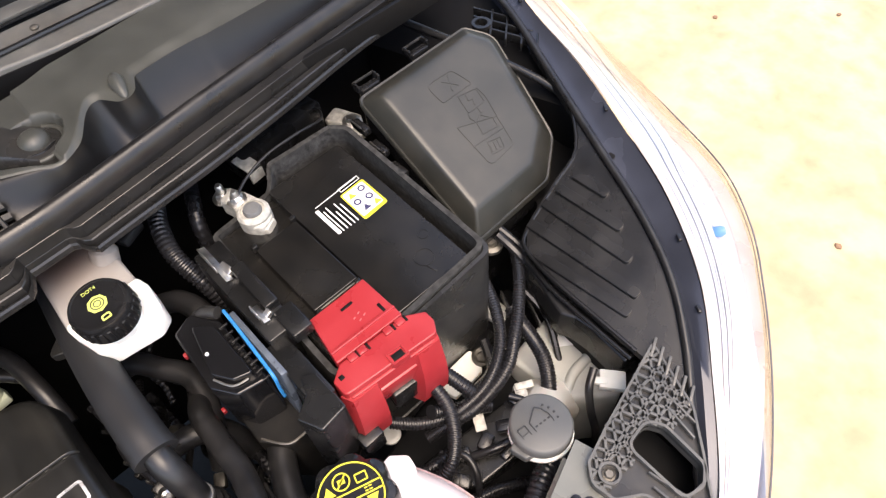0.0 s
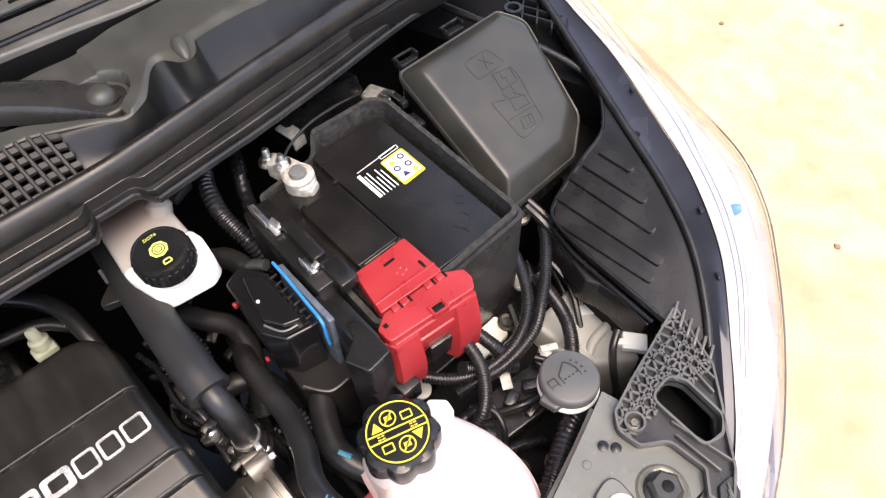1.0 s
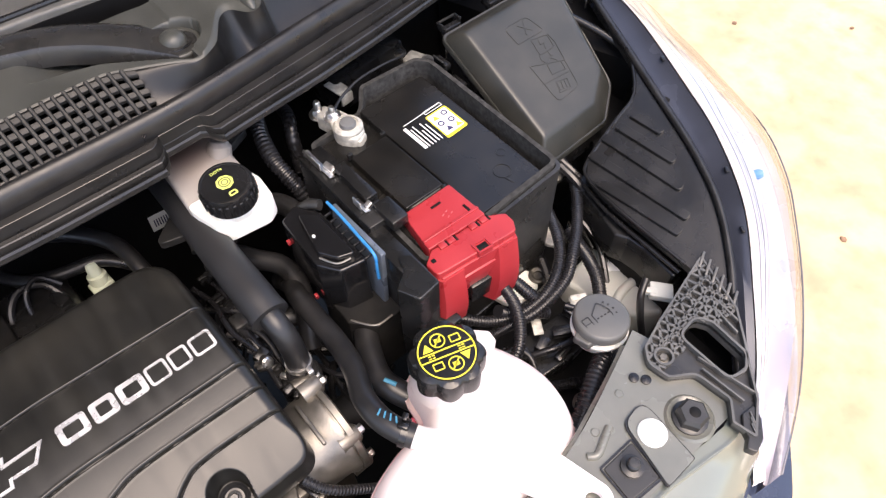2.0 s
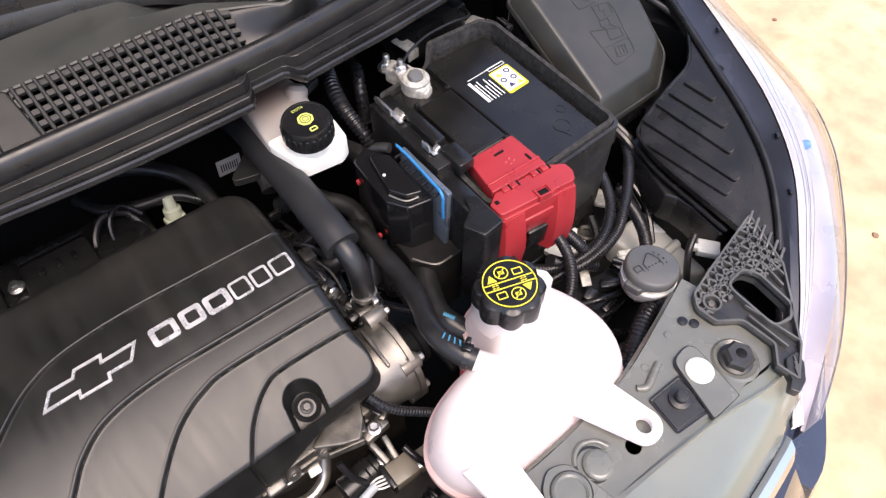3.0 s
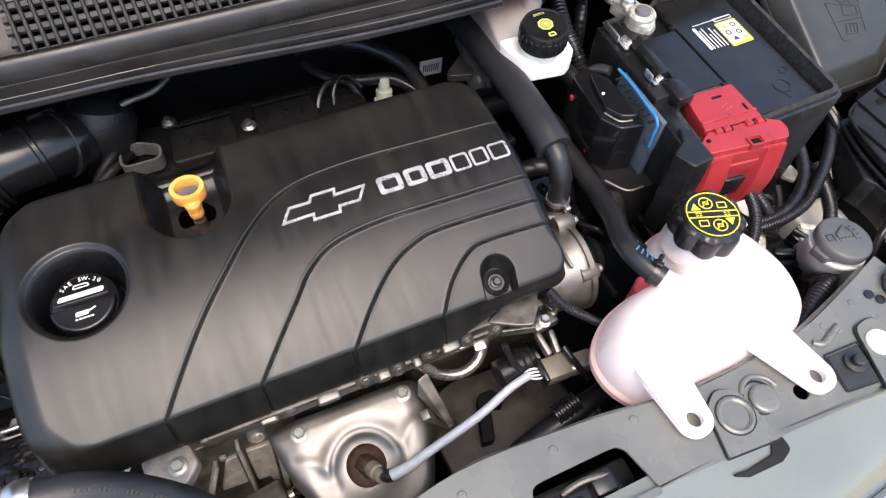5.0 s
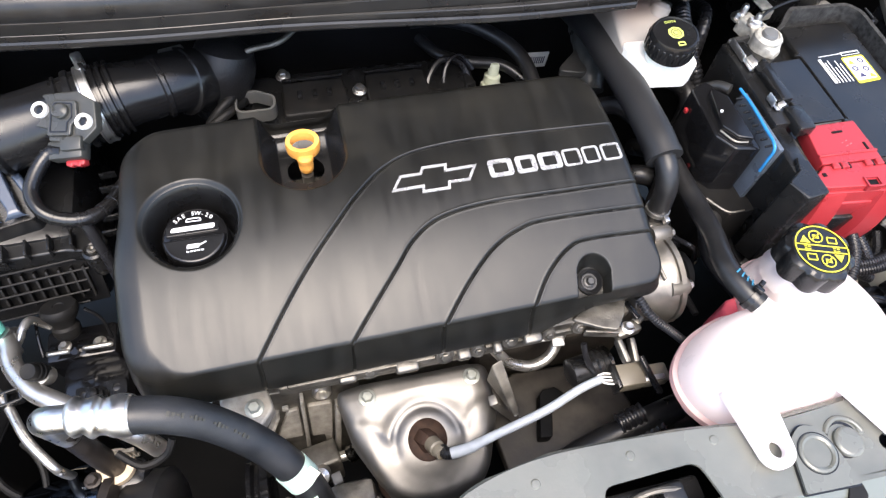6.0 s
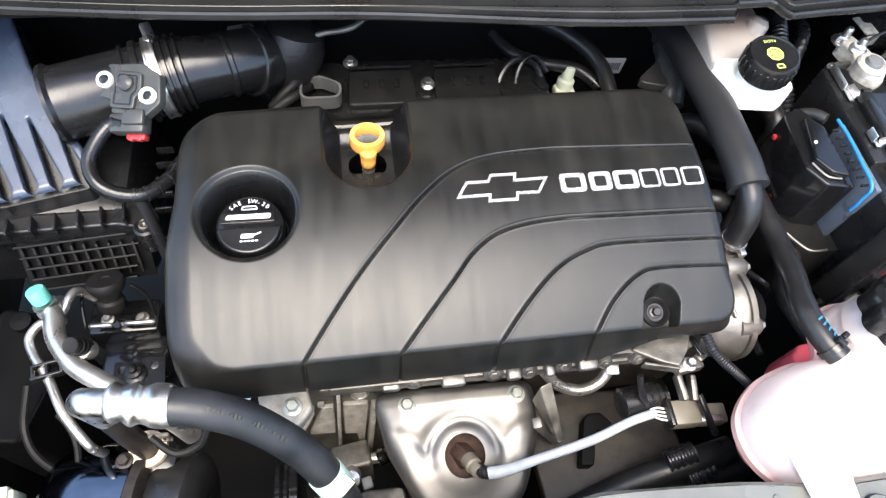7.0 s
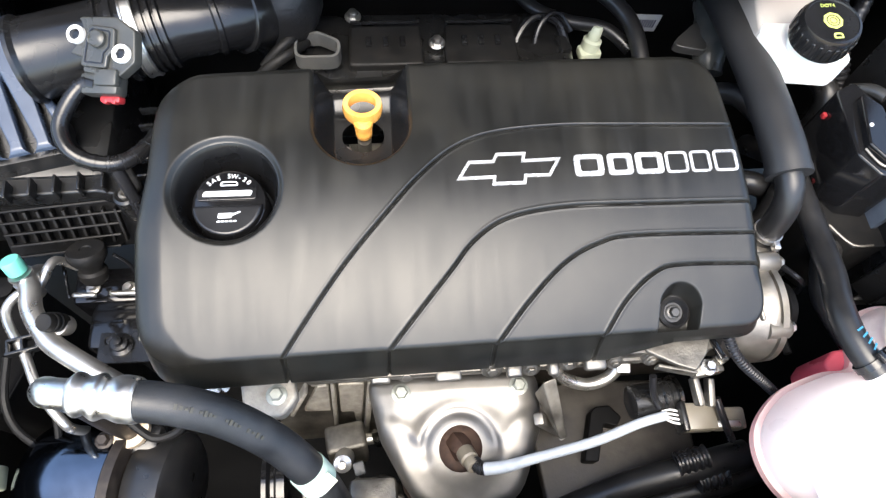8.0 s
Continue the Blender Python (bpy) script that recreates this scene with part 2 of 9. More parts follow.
BATTERY_TOP = surface("battery_case", (0.0098, 0.0096, 0.0092), 0.22, dust=0.02, grain=0.08, scale=14)
RED = surface("red_plastic", (0.33, 0.026, 0.031), 0.33, vary=0.08, grain=0.12, grain_scale=500)
def milky(m, tint, share):
    """Let part of the light pass through a thin milky wall."""
    t = m.node_tree
    out = t.nodes["Material Output"]
    body = t.nodes["Principled BSDF"]
    glow = t.nodes.new("ShaderNodeBsdfTranslucent")
    glow.inputs["Color"].default_value = (*tint, 1)
    mix = t.nodes.new("ShaderNodeMixShader")
    mix.inputs["Fac"].default_value = share
    t.links.new(body.outputs["BSDF"], mix.inputs[1])
    t.links.new(glow.outputs["BSDF"], mix.inputs[2])
    t.links.new(mix.outputs["Shader"], out.inputs["Surface"])
    return m


WHITE_TANK = milky(surface("milky_tank_plastic", (0.93, 0.885, 0.87), 0.35, vary=0.04, scale=12, grain=0.1), (0.97, 0.91, 0.895), 0.42)
PINK = milky(surface("coolant_tinted_plastic", (0.93, 0.72, 0.69), 0.4, vary=0.1, scale=30, grain=0.08), (0.98, 0.70, 0.67), 0.5)
MILKY = surface("milky_reservoir_plastic", (0.8, 0.78, 0.72), 0.38, vary=0.06, grain=0.08, through_light=0.2)


def stained(m, centre, reach, colour):
    """A soft-edged brown stain on a part's plastic, round one point of it."""
    t = m.node_tree
    body = t.nodes["Principled BSDF"]
    base = body.inputs["Base Color"].links[0].from_socket
    where = t.nodes.new("ShaderNodeNewGeometry")
    far = t.nodes.new("ShaderNodeVectorMath")
    far.operation = "DISTANCE"
    far.inputs[1].default_value = centre
    t.links.new(where.outputs["Position"], far.inputs[0])
    fade = t.nodes.new("ShaderNodeMapRange")
    fade.interpolation_type = "SMOOTHSTEP"
    fade.inputs["From Min"].default_value, fade.inputs["From Max"].default_value = reach
    fade.inputs["To Min"].default_value, fade.inputs["To Max"].default_value = 1.0, 0.0
    t.links.new(far.outputs["Value"], fade.inputs["Value"])
    mix = t.nodes.new("ShaderNodeMix")
    mix.data_type = "RGBA"
    t.links.new(fade.outputs["Result"], mix.inputs["Factor"])
    t.links.new(base, mix.inputs[6])
    mix.inputs[7].default_value = (*colour, 1)
    t.links.new(mix.outputs[2], body.inputs["Base Color"])
    return m


BROWNED = stained(surface("fluid_stained_plastic", (0.36, 0.335, 0.31), 0.34, vary=0.12, scale=16, grain=0.08), (0.338, 0.245, 0.900), (0.018, 0.082), (0.085, 0.055, 0.045))
ALUMINIUM = surface("cast_aluminium", (0.25, 0.235, 0.21), 0.46, metal=0.85, vary=0.22, scale=60, grain=0.35, grain_scale=520)
DULL_ALUMINIUM = surface("dirty_cast_aluminium", (0.17, 0.16, 0.14), 0.5, metal=0.8, vary=0.45, scale=55, grain=0.7, grain_scale=380, dust=0.15, dust_colour=(0.05, 0.04, 0.03))
BRIGHT = surface("bright_zinc", (0.78, 0.77, 0.75), 0.36, metal=1.0, vary=0.1, scale=90, grain=0.15)
POST_LEAD = surface("dull_lead_post", (0.17, 0.175, 0.175), 0.5, metal=0.3, vary=0.15, scale=120, grain=0.3)
LEAD = surface("cast_clamp_metal", (0.50, 0.49, 0.44), 0.55, metal=0.3, vary=0.3, scale=160, grain=0.5, grain_scale=600)
SHIELD_STEEL = surface("pressed_shield_steel", (0.28, 0.268, 0.25), 0.53, metal=1.0, vary=0.2, scale=30, grain=0.12, grain_scale=300, gloss_vary=0.06)
# casting colour raised to make up for the shade it lies in
CAST_LIGHT = surface("grey_sand_casting", (0.36, 0.34, 0.30), 0.5, metal=0.35, vary=0.3, scale=80, grain=0.6, grain_scale=420, dust=0.2, dust_colour=(0.12, 0.10, 0.07))
CAST = surface("oily_cast_alloy", (0.19, 0.18, 0.16), 0.44, metal=0.85, vary=0.45, scale=70, grain=0.6, grain_scale=420, dust=0.1, dust_colour=(0.05, 0.04, 0.03))
MATT_RUBBER = surface("matt_black_rubber", (0.0085, 0.0085, 0.0085), 0.5, specular=0.18, grain=0.2, dust=0.02)
# cowl plastic again, darkened for the shade in the grille
SLAT = surface("shaded_slat_plastic", (0.0145, 0.0148, 0.0145), 0.45, specular=0.35, grain=0.4, grain_scale=1300)
# grey lifted to stand for sheen on the lattice and the wiper frame
LATTICE_GREY = surface("sheen_pale_grey_plastic", (0.082, 0.083, 0.079), 0.42, vary=0.2, dust=0.1, grain=0.2)
RUST = surface("heat_rusted_steel", (0.07, 0.042, 0.032), 0.7, metal=0.4, vary=0.4, scale=120, grain=0.6)
CHROME = surface("chrome", (0.7, 0.71, 0.74), 0.07, metal=1.0, vary=0.03, gloss_vary=0.04, grain=0.0)
REFLECTOR = surface("satin_reflector", (0.82, 0.81, 0.82), 0.2, metal=0.62, vary=0.14, scale=20, gloss_vary=0.08, grain=0.0)
# black lid plastic; its blue is the sky's reflection put into the base
SKY_LID = surface("sky_tinted_black_plastic", (0.036, 0.050, 0.078), 0.26, vary=0.15, grain=0.1, gloss_vary=0.06, coat=0.5)
MID_GREY = surface("dusty_mid_grey_plastic", (0.04, 0.0415, 0.0385), 0.34, vary=0.12, dust=0.05, grain=0.2)
PRIMED = surface("grey_green_coated_steel", (0.128, 0.132, 0.114), 0.26, vary=0.16, scale=16, grain=0.12, grain_scale=350, gloss_vary=0.06, coat=0.45, dust=0.08)
BODY_BLUE = surface("dark_blue_paint", (0.02, 0.025, 0.045), 0.2, vary=0.1, grain=0.0, coat=0.8)
YELLOW = surface("yellow_print", (0.75, 0.66, 0.05), 0.5, vary=0.08, scale=120, grain=0.0)
LIME = surface("lime_print", (0.62, 0.68, 0.16), 0.5, vary=0.08, scale=120, grain=0.0)
WHITE = surface("white_print", (0.8, 0.8, 0.78), 0.5, vary=0.06, scale=120, grain=0.0)
INK = surface("dark_ink", (0.03, 0.03, 0.09), 0.5, vary=0.1, grain=0.0)
SILVER = surface("silver_emblem_paint", (0.68, 0.68, 0.68), 0.32, metal=0.6, vary=0.08, scale=80, grain=0.1)
BLUE = surface("blue_sealant", (0.02, 0.21, 0.50), 0.35, vary=0.15, scale=80, grain=0.1)
HEAT_SINK = surface("blue_grey_heat_sink", (0.125, 0.15, 0.185), 0.36, metal=0.35, vary=0.15, scale=60, grain=0.2)
ORANGE = surface("orange_plastic", (0.84, 0.4, 0.085), 0.35, vary=0.06, grain=0.08)
GREEN = surface("green_cap_plastic", (0.15, 0.52, 0.42), 0.45, vary=0.08, grain=0.08)
CYAN = surface("cyan_print", (0.035, 0.20, 0.32), 0.5, vary=0.1, grain=0.0)
WIRE_GREY = surface("grey_wire_sleeve", (0.42, 0.46, 0.5), 0.45, vary=0.12, scale=90, grain=0.15)
TAUPE = surface("taupe_connector", (0.185, 0.165, 0.128), 0.4, vary=0.15, grain=0.1)
IVORY = surface("ivory_plastic", (0.62, 0.66, 0.5), 0.4, vary=0.08, grain=0.08)
LABEL = surface("white_label", (0.72, 0.74, 0.74), 0.5, vary=0.06, grain=0.0)
PIPE = surface("dull_aluminium_pipe", (0.62, 0.6, 0.56), 0.34, metal=0.9, vary=0.12, scale=40, grain=0.15)
TUBE_STEEL = surface("smooth_grey_steel_tube", (0.23, 0.225, 0.215), 0.24, metal=1.0, vary=0.15, scale=40, grain=0.1)
# black taken deeper, so the colour itself holds the shade beside the wing
SHADE_BLACK = surface("shade_darkened_black", (0.0042, 0.0042, 0.0045), 0.5, specular=0.12, grain=0.2)
RING_CREAM = surface("rust_tinged_cream_metal", (0.62, 0.50, 0.36), 0.45, metal=0.25, vary=0.3, scale=90, grain=0.2)
ZINC = surface("greenish_zinc_plate", (0.42, 0.44, 0.40), 0.42, metal=0.6, vary=0.15, scale=120, grain=0.15)
BRONZE = surface("oily_brown_plate", (0.042, 0.037, 0.031), 0.5, metal=0.3, vary=0.45, scale=40, grain=0.3, grain_scale=300)
GRAINED = surface("coarse_grained_rubber", (0.008, 0.008, 0.0085), 0.42, specular=0.4, vary=0.2, grain=1.0, grain_scale=260, gloss_vary=0.08)
ELBOW = surface("deep_black_rubber", (0.009, 0.009, 0.0095), 0.24, vary=0.2, grain=0.1, grain_scale=400, gloss_vary=0.06)
COMP_GLOSS = surface("wet_gloss_black", (0.11, 0.125, 0.15), 0.12, metal=1.0, vary=0.3, gloss_vary=0.05, grain=0.08, grain_scale=90)
TAG_GREEN = surface("pale_green_paper", (0.50, 0.66, 0.57), 0.6, vary=0.1, scale=60, grain=0.1)
STAMP = surface("faded_stamp", (0.036, 0.036, 0.028), 0.6, vary=0.3, scale=300, grain=0.0)
HOSE_BLACK = surface("weathered_hose_rubber", (0.014, 0.0155, 0.018), 0.5, dust=0.035, dust_colour=(0.2, 0.2, 0.17), grain=0.3, grain_scale=700, scale=35, vary=0.4)
# rust brown, taken darker for the shaded run of a pipe
SHADED_RUST = surface("shaded_rusty_steel", (0.034, 0.028, 0.024), 0.5, metal=0.5, vary=0.5, scale=90, grain=0.4)
BROWN_CAST = surface("dark_brown_casting", (0.05, 0.043, 0.036), 0.6, metal=0.4, vary=0.5, scale=45, grain=0.6, grain_scale=260, dust=0.2, dust_colour=(0.12, 0.1, 0.08))
WELL_BLACK = surface("smooth_well_plastic", (0.006, 0.006, 0.0062), 0.3, grain=0.08)
BOTTLE_PALE = surface("dulled_white_plastic", (0.42, 0.42, 0.39), 0.45, vary=0.15, scale=30, grain=0.1)
LID_PLASTIC = surface("satin_lid_plastic", (0.0285, 0.0295, 0.0262), 0.36, vary=0.1, scale=14, dust=0.04, grain=0.2, gloss_vary=0.05)
PALE_RED = surface("scuffed_pale_red", (0.50, 0.12, 0.12), 0.5, vary=0.15, scale=200, grain=0.1)
CAP_GREY = surface("weathered_grey_cap", (0.088, 0.090, 0.086), 0.42, vary=0.1, dust=0.05, grain=0.2)
BOTTLE = surface("dusty_bottle_plastic", (0.46, 0.47, 0.44), 0.42, vary=0.14, scale=18, grain=0.1, through_light=0.1)
TINT = surface("dark_glass", (0.01, 0.012, 0.013), 0.06, vary=0.02, gloss_vary=0.02, grain=0.0)
# navy in the base stands for sky mirrored in dark gloss
BEZEL = surface("sky_tinted_black_gloss", (0.040, 0.045, 0.060), 0.2, metal=0.3, vary=0.2, scale=14, grain=0.05)
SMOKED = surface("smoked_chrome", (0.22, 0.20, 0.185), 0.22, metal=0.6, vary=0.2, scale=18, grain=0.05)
PALE_RIM = surface("pale_lavender_backing", (0.58, 0.54, 0.555), 0.3, metal=0.4, vary=0.12, scale=14, grain=0.0)


def thin_clear(name, tint):
    """A thin clear moulding: light goes straight through, tinted, with a gloss by angle."""
    m = bpy.data.materials.new(name)
    m.use_nodes = True
    t = m.node_tree
    t.nodes.remove(t.nodes["Principled BSDF"])
    clear = t.nodes.new("ShaderNodeBsdfTransparent")
    clear.inputs["Color"].default_value = (*tint, 1)
    gloss = t.nodes.new("ShaderNodeBsdfGlossy")
    gloss.inputs["Roughness"].default_value = 0.04
    angle = t.nodes.new("ShaderNodeLayerWeight")
    angle.inputs["Blend"].default_value = 0.28
    mix = t.nodes.new("ShaderNodeMixShader")
    t.links.new(angle.outputs["Facing"], mix.inputs["Fac"])
    t.links.new(clear.outputs["BSDF"], mix.inputs[1])
    t.links.new(gloss.outputs["BSDF"], mix.inputs[2])
    t.links.new(mix.outputs["Shader"], t.nodes["Material Output"].inputs["Surface"])
    return m


LENS = thin_clear("clear_lens", (0.925, 0.91, 0.935))

# ---- ground and closing walls ----
def sand():
    m = surface("pale_sandy_ground", (0.545, 0.43, 0.262), 0.9, vary=0.2, scale=5, grain=0.5, grain_scale=160, dust=0.6, dust_colour=(0.36, 0.23, 0.13))
    return m


SAND = sand()
bm = bmesh.new()
bmesh.ops.create_grid(bm, x_segments=60, y_segments=60, size=60)
for v in bm.verts:
    v.co.z = 0.01 * noise.noise(v.co * 0.35)
part("ground", bm, SAND, None, "pale sandy ground with brown stains", kind="structure")["category"] = "ground"

STONE = surface("brown_stone", (0.25, 0.15, 0.09), 0.9, vary=0.3, scale=60, grain=0.4)
rng = random.Random(5)
bm = bmesh.new()
for k in range(36):
    x, y = rng.uniform(1.0, 3.4), rng.uniform(-1.0, 2.2)
    r = rng.uniform(0.004, 0.014)
    b = bmesh.new()
    bmesh.ops.create_icosphere(b, subdivisions=1, radius=r)
    for v in b.verts:
        v.co = Vector((v.co.x * rng.uniform(0.8, 1.5), v.co.y * rng.uniform(0.8, 1.4), v.co.z * 0.5)) + Vector((x, y, 0.006))
    bm = join(bm, b)
part("gravel", bm, STONE, None, "scattered small brown stones on the sand", kind="stuff")["category"] = "gravel"


def wall(name, c, s, material, label, bevel=0.004):
    ob = part(name, box(c, s, bevel), material, None, label, kind="structure")
    ob["category"] = "wall"
    return ob


wall("wall_firewall", (0.1, 0.36, 0.63), (1.75, 0.03, 0.62), DARK, "black insulated engine bay firewall")
wall("wall_bay_side", (-0.70, 0.0, 0.55), (0.03, 0.72, 0.62), DARK, "dark painted inner wing wall")
wall("wall_inner_wing", (0.93, 0.25, 0.5), (0.03, 0.26, 0.62), DARK, "dark painted inner wing wall")
wall("wall_wing_liner", (-0.545, -0.16, 0.45), (0.03, 0.36, 0.52), DARK, "black inner wing liner")
wall("wall_radiator_pack", (-0.02, -0.335, 0.5), (1.24, 0.03, 0.56), DARK, "black radiator shroud behind the grille")
wall("floor_undertray", (0.1, 0.05, 0.2), (1.65, 0.75, 0.02), DARK, "dark undertray beneath the engine")


# ---- bonnet, raised ----
hood = thing("hood", (0.1, 0.52, 1.1), "raised dark bonnet held open above the engine", "hood")
ang = 114
part("inner_panel", box((0.1, 0.52 + 0.5 * math.cos(radians(ang)), 1.1 + 0.5 * math.sin(radians(ang))), (1.5, 1.0, 0.02), 0.006, (ang - 180, 0, 0)), DARK, hood)
part("outer_skin", box((0.1, 0.52 + 0.5 * math.cos(radians(ang)) + 0.018, 1.1 + 0.5 * math.sin(radians(ang)) + 0.014), (1.54, 1.04, 0.004), 0.001, (ang - 180, 0, 0)), BODY_BLUE, hood)

# ---- windscreen foot ----
screen = thing("windshield", (0.1, 0.6, 1.0), "dark windscreen glass behind the wiper", "windshield")
part("pane", box((0.1, 0.90, 1.21), (1.5, 1.06, 0.006), 0.002, (30, 0, 0)), TINT, screen)
part("frit_strip", box((0.1, 0.455, 0.962), (1.5, 0.05, 0.03), 0.003, (20, 0, 0)), RUBBER, screen)

# ---- cowl: rubber seal, basin, raised plateau, grille ----
def along(profile, x0, x1, n=60, bend=None):
    """A profile of (y, z) points drawn along x; bend(x) shifts it in y and z."""
    rings = []
    for i in range(n + 1):
        x = x0 + (x1 - x0) * i / n
        dy, dz = bend(x) if bend else (0, 0)
        rings.append([(x, y + dy, z + dz) for y, z in profile])
    m = len(profile)
    verts = [v for r in rings for v in r]
    faces = [(k * m + i, k * m + i + 1, (k + 1) * m + i + 1, (k + 1) * m + i) for k in range(n) for i in range(m - 1)]
    bm = mesh_bm(verts, faces)
    bmesh.ops.recalc_face_normals(bm, faces=bm.faces)
    return bm


def cowl_bend(x):
    return (0.22 * max(0.0, 0.05 - x - 0.15) ** 2 if x < 0.05 else 0.11 * max(0.0, x - 0.3) ** 2, -0.05 * max(0.0, abs(x - 0.1) - 0.4) ** 1.5)


SWEEP = [(0.28, 0.0), (0.33, 0.0008), (0.365, 0.0026), (0.40, 0.0068), (0.43, 0.0108), (0.50, 0.0208), (0.565, 0.0300), (0.64, 0.0405), (0.70, 0.0485), (0.90, 0.075)]


def seal_bend(x):
    """The seal and its flange: they sweep back towards the wing."""
    dy, dz = cowl_bend(x)
    return (dy if x < 0.05 else float(np.interp(x, [k[0] for k in SWEEP], [k[1] for k in SWEEP])), dz)


cowl = thing("cowl_panel", (0.1, 0.2, 0.9), "grained black plastic windscreen cowl with a rubber bonnet seal", "cowl panel")
seal_line = [(y, z) for y, z, _ in smooth_line([(0.1920, 0.960, 0), (0.1910, 0.969, 0), (0.1930, 0.979, 0), (0.1985, 0.9848, 0), (0.2050, 0.9835, 0), (0.2082, 0.975, 0), (0.2075, 0.960, 0)], 5)]
part("bonnet_seal", along(seal_line, -0.75, 0.88, 130, seal_bend), RUBBER, cowl, "soft black rubber bulb seal")
# stepped flange: the lip stands further out on the driver's half
STEPS = [(0.016, -0.020), (0.003, -0.0195), (0.0, -0.016), (0.0005, -0.0115), (0.002, -0.0095), (0.0045, -0.0105), (0.0055, -0.0135), (0.0065, -0.0135), (0.007, -0.005), (0.008, -0.004), (0.0125, -0.0035), (0.0135, -0.006), (0.0145, -0.006)]
lip = [(0.165 + y, 0.955 + z) for y, z in STEPS] + [(0.1800, 0.9582), (0.1803, 0.9632), (0.1808, 0.9636), (0.1885, 0.9640), (0.1888, 0.9618), (0.1915, 0.9618), (0.1918, 0.960)]
rows = []
for i in range(301):
    x = -0.75 + 1.63 * i / 300
    dy, dz = seal_bend(x)
    back = 0.021 * float(ease((0.22 - x) / 0.34))
    back = max(back, 0.0225 * float(ease((x - 0.312) / 0.008) * ease((0.374 - x) / 0.014)))
    back -= 0.006 * float(ease((x - 0.38) / 0.14) * ease((0.72 - x) / 0.16))
    rows.append([(x, y + dy + back * min(1.0, max(0.0, (0.1915 - y) / 0.024)), z + dz) for y, z in lip])
count = len(lip)
flange = mesh_bm([v for r in rows for v in r], [(k * count + i, k * count + i + 1, (k + 1) * count + i + 1, (k + 1) * count + i) for k in range(300) for i in range(count - 1)])
bmesh.ops.recalc_face_normals(flange, faces=flange.faces)
part("front_flange", flange, FLANGE_BLACK, cowl, "stepped black flange below the seal, notched at the reservoir", sharp=24)


@functools.lru_cache(None)
def plateau_edge(x):
    """The ridge where the deck turns down into the basin or the grille, in y."""
    knots = [(-0.75, 0.262), (0.28, 0.2625), (0.2925, 0.2622), (0.3164, 0.2595), (0.3384, 0.2491), (0.3599, 0.2385), (0.3764, 0.2305), (0.3896, 0.2228), (0.3986, 0.2225), (0.4084, 0.2262), (0.4193, 0.2325), (0.4293, 0.2462),
             (0.4371, 0.2569), (0.4447, 0.2631), (0.4503, 0.2644), (0.4555, 0.2625), (0.4606, 0.2550), (0.4657, 0.2478), (0.4717, 0.2449), (0.4795, 0.2464), (0.4856, 0.2521), (0.4915, 0.2640), (0.497, 0.2680), (0.5346, 0.2705),
             (0.566, 0.2695), (0.60, 0.267), (0.9, 0.26)]
    line = smooth_line([(a, b, 0) for a, b in knots], 4)
    return float(np.interp(x, [k.x for k in line], [k.y for k in line]))


def fold_edge(x):
    """The second fold behind that ridge, where the flat top begins, in y."""
    knots = [(0.40, 0.2245), (0.4062, 0.2285), (0.4142, 0.2382), (0.4251, 0.2492), (0.4325, 0.2584), (0.4388, 0.2657), (0.4448, 0.2713), (0.4508, 0.2734), (0.48, 0.2795), (0.5072, 0.2822), (0.5437, 0.2848), (0.5859, 0.2880), (0.6161, 0.2908), (0.9, 0.30)]
    return max(plateau_edge(x) + 0.0025, float(np.interp(x, [k[0] for k in knots], [k[1] for k in knots])) if x > 0.40 else 0.0)


ARM_LINE = [(0.391, 0.268), (0.366, 0.289), (0.341, 0.308), (0.3155, 0.325), (0.28, 0.342), (0.2, 0.358)]


def deck_z(x, ys, foot):
    """Heights across the deck at one x: sloping grille face or deep basin, ridge, fold, flat top, and the wiper's trough."""
    e, u = plateau_edge(x), fold_edge(x)
    basin = float(ease((x - 0.385) / 0.03))
    top = 0.998 - 0.002 * math.exp(-((x - 0.392) / 0.02) ** 2) + 0.004 * float(ease((x - 0.41) / 0.035))
    t = np.clip((ys - foot) / (e - foot), 0, 1)
    slope = 0.966 + (top - 0.966) * ease(t * 0.5 + 0.5 * t * t)
    nose = 0.004 * math.exp(-((x - 0.462) / 0.016) ** 2)
    bowl = 0.948 + (top - 0.948) * (0.55 * t + 0.45 * t ** 3.0) - nose * np.sin(math.pi * t)
    z = slope * (1 - basin) + bowl * basin
    z = np.where(ys > e, top + (0.0042 if x > 0.40 else 0.0015) * ease((ys - e) / (u - e)) ** 0.7, z)
    z = z + np.where(ys > u, 0.03 * (ys - u), 0.0)
    xs_ = np.full(ys.shape, x)
    ad, *_ = near(xs_, ys, ARM_LINE)
    nd = np.hypot(xs_ - 0.391, ys - 0.268)
    arm_y = float(np.interp(-x, [-0.391, -0.366, -0.341, -0.3155, -0.28, -0.2], [0.268, 0.289, 0.308, 0.325, 0.342, 0.358]))
    front = e + 0.0040 + 0.20 * max(0.0, 0.385 - x)
    gap = ease(np.minimum(ys - front, arm_y - ys) / 0.004) * (x < 0.395)
    under = ease((0.0275 - ad) / 0.004) * ease((arm_y + 0.012 - ys) / 0.004)
    sunk = np.maximum(np.maximum(under, ease((0.0270 - nd) / 0.006)), gap) * float(ease((x - 0.25) / 0.05))
    return z - 0.024 * sunk * ease((ys - e - 0.002) / 0.003)


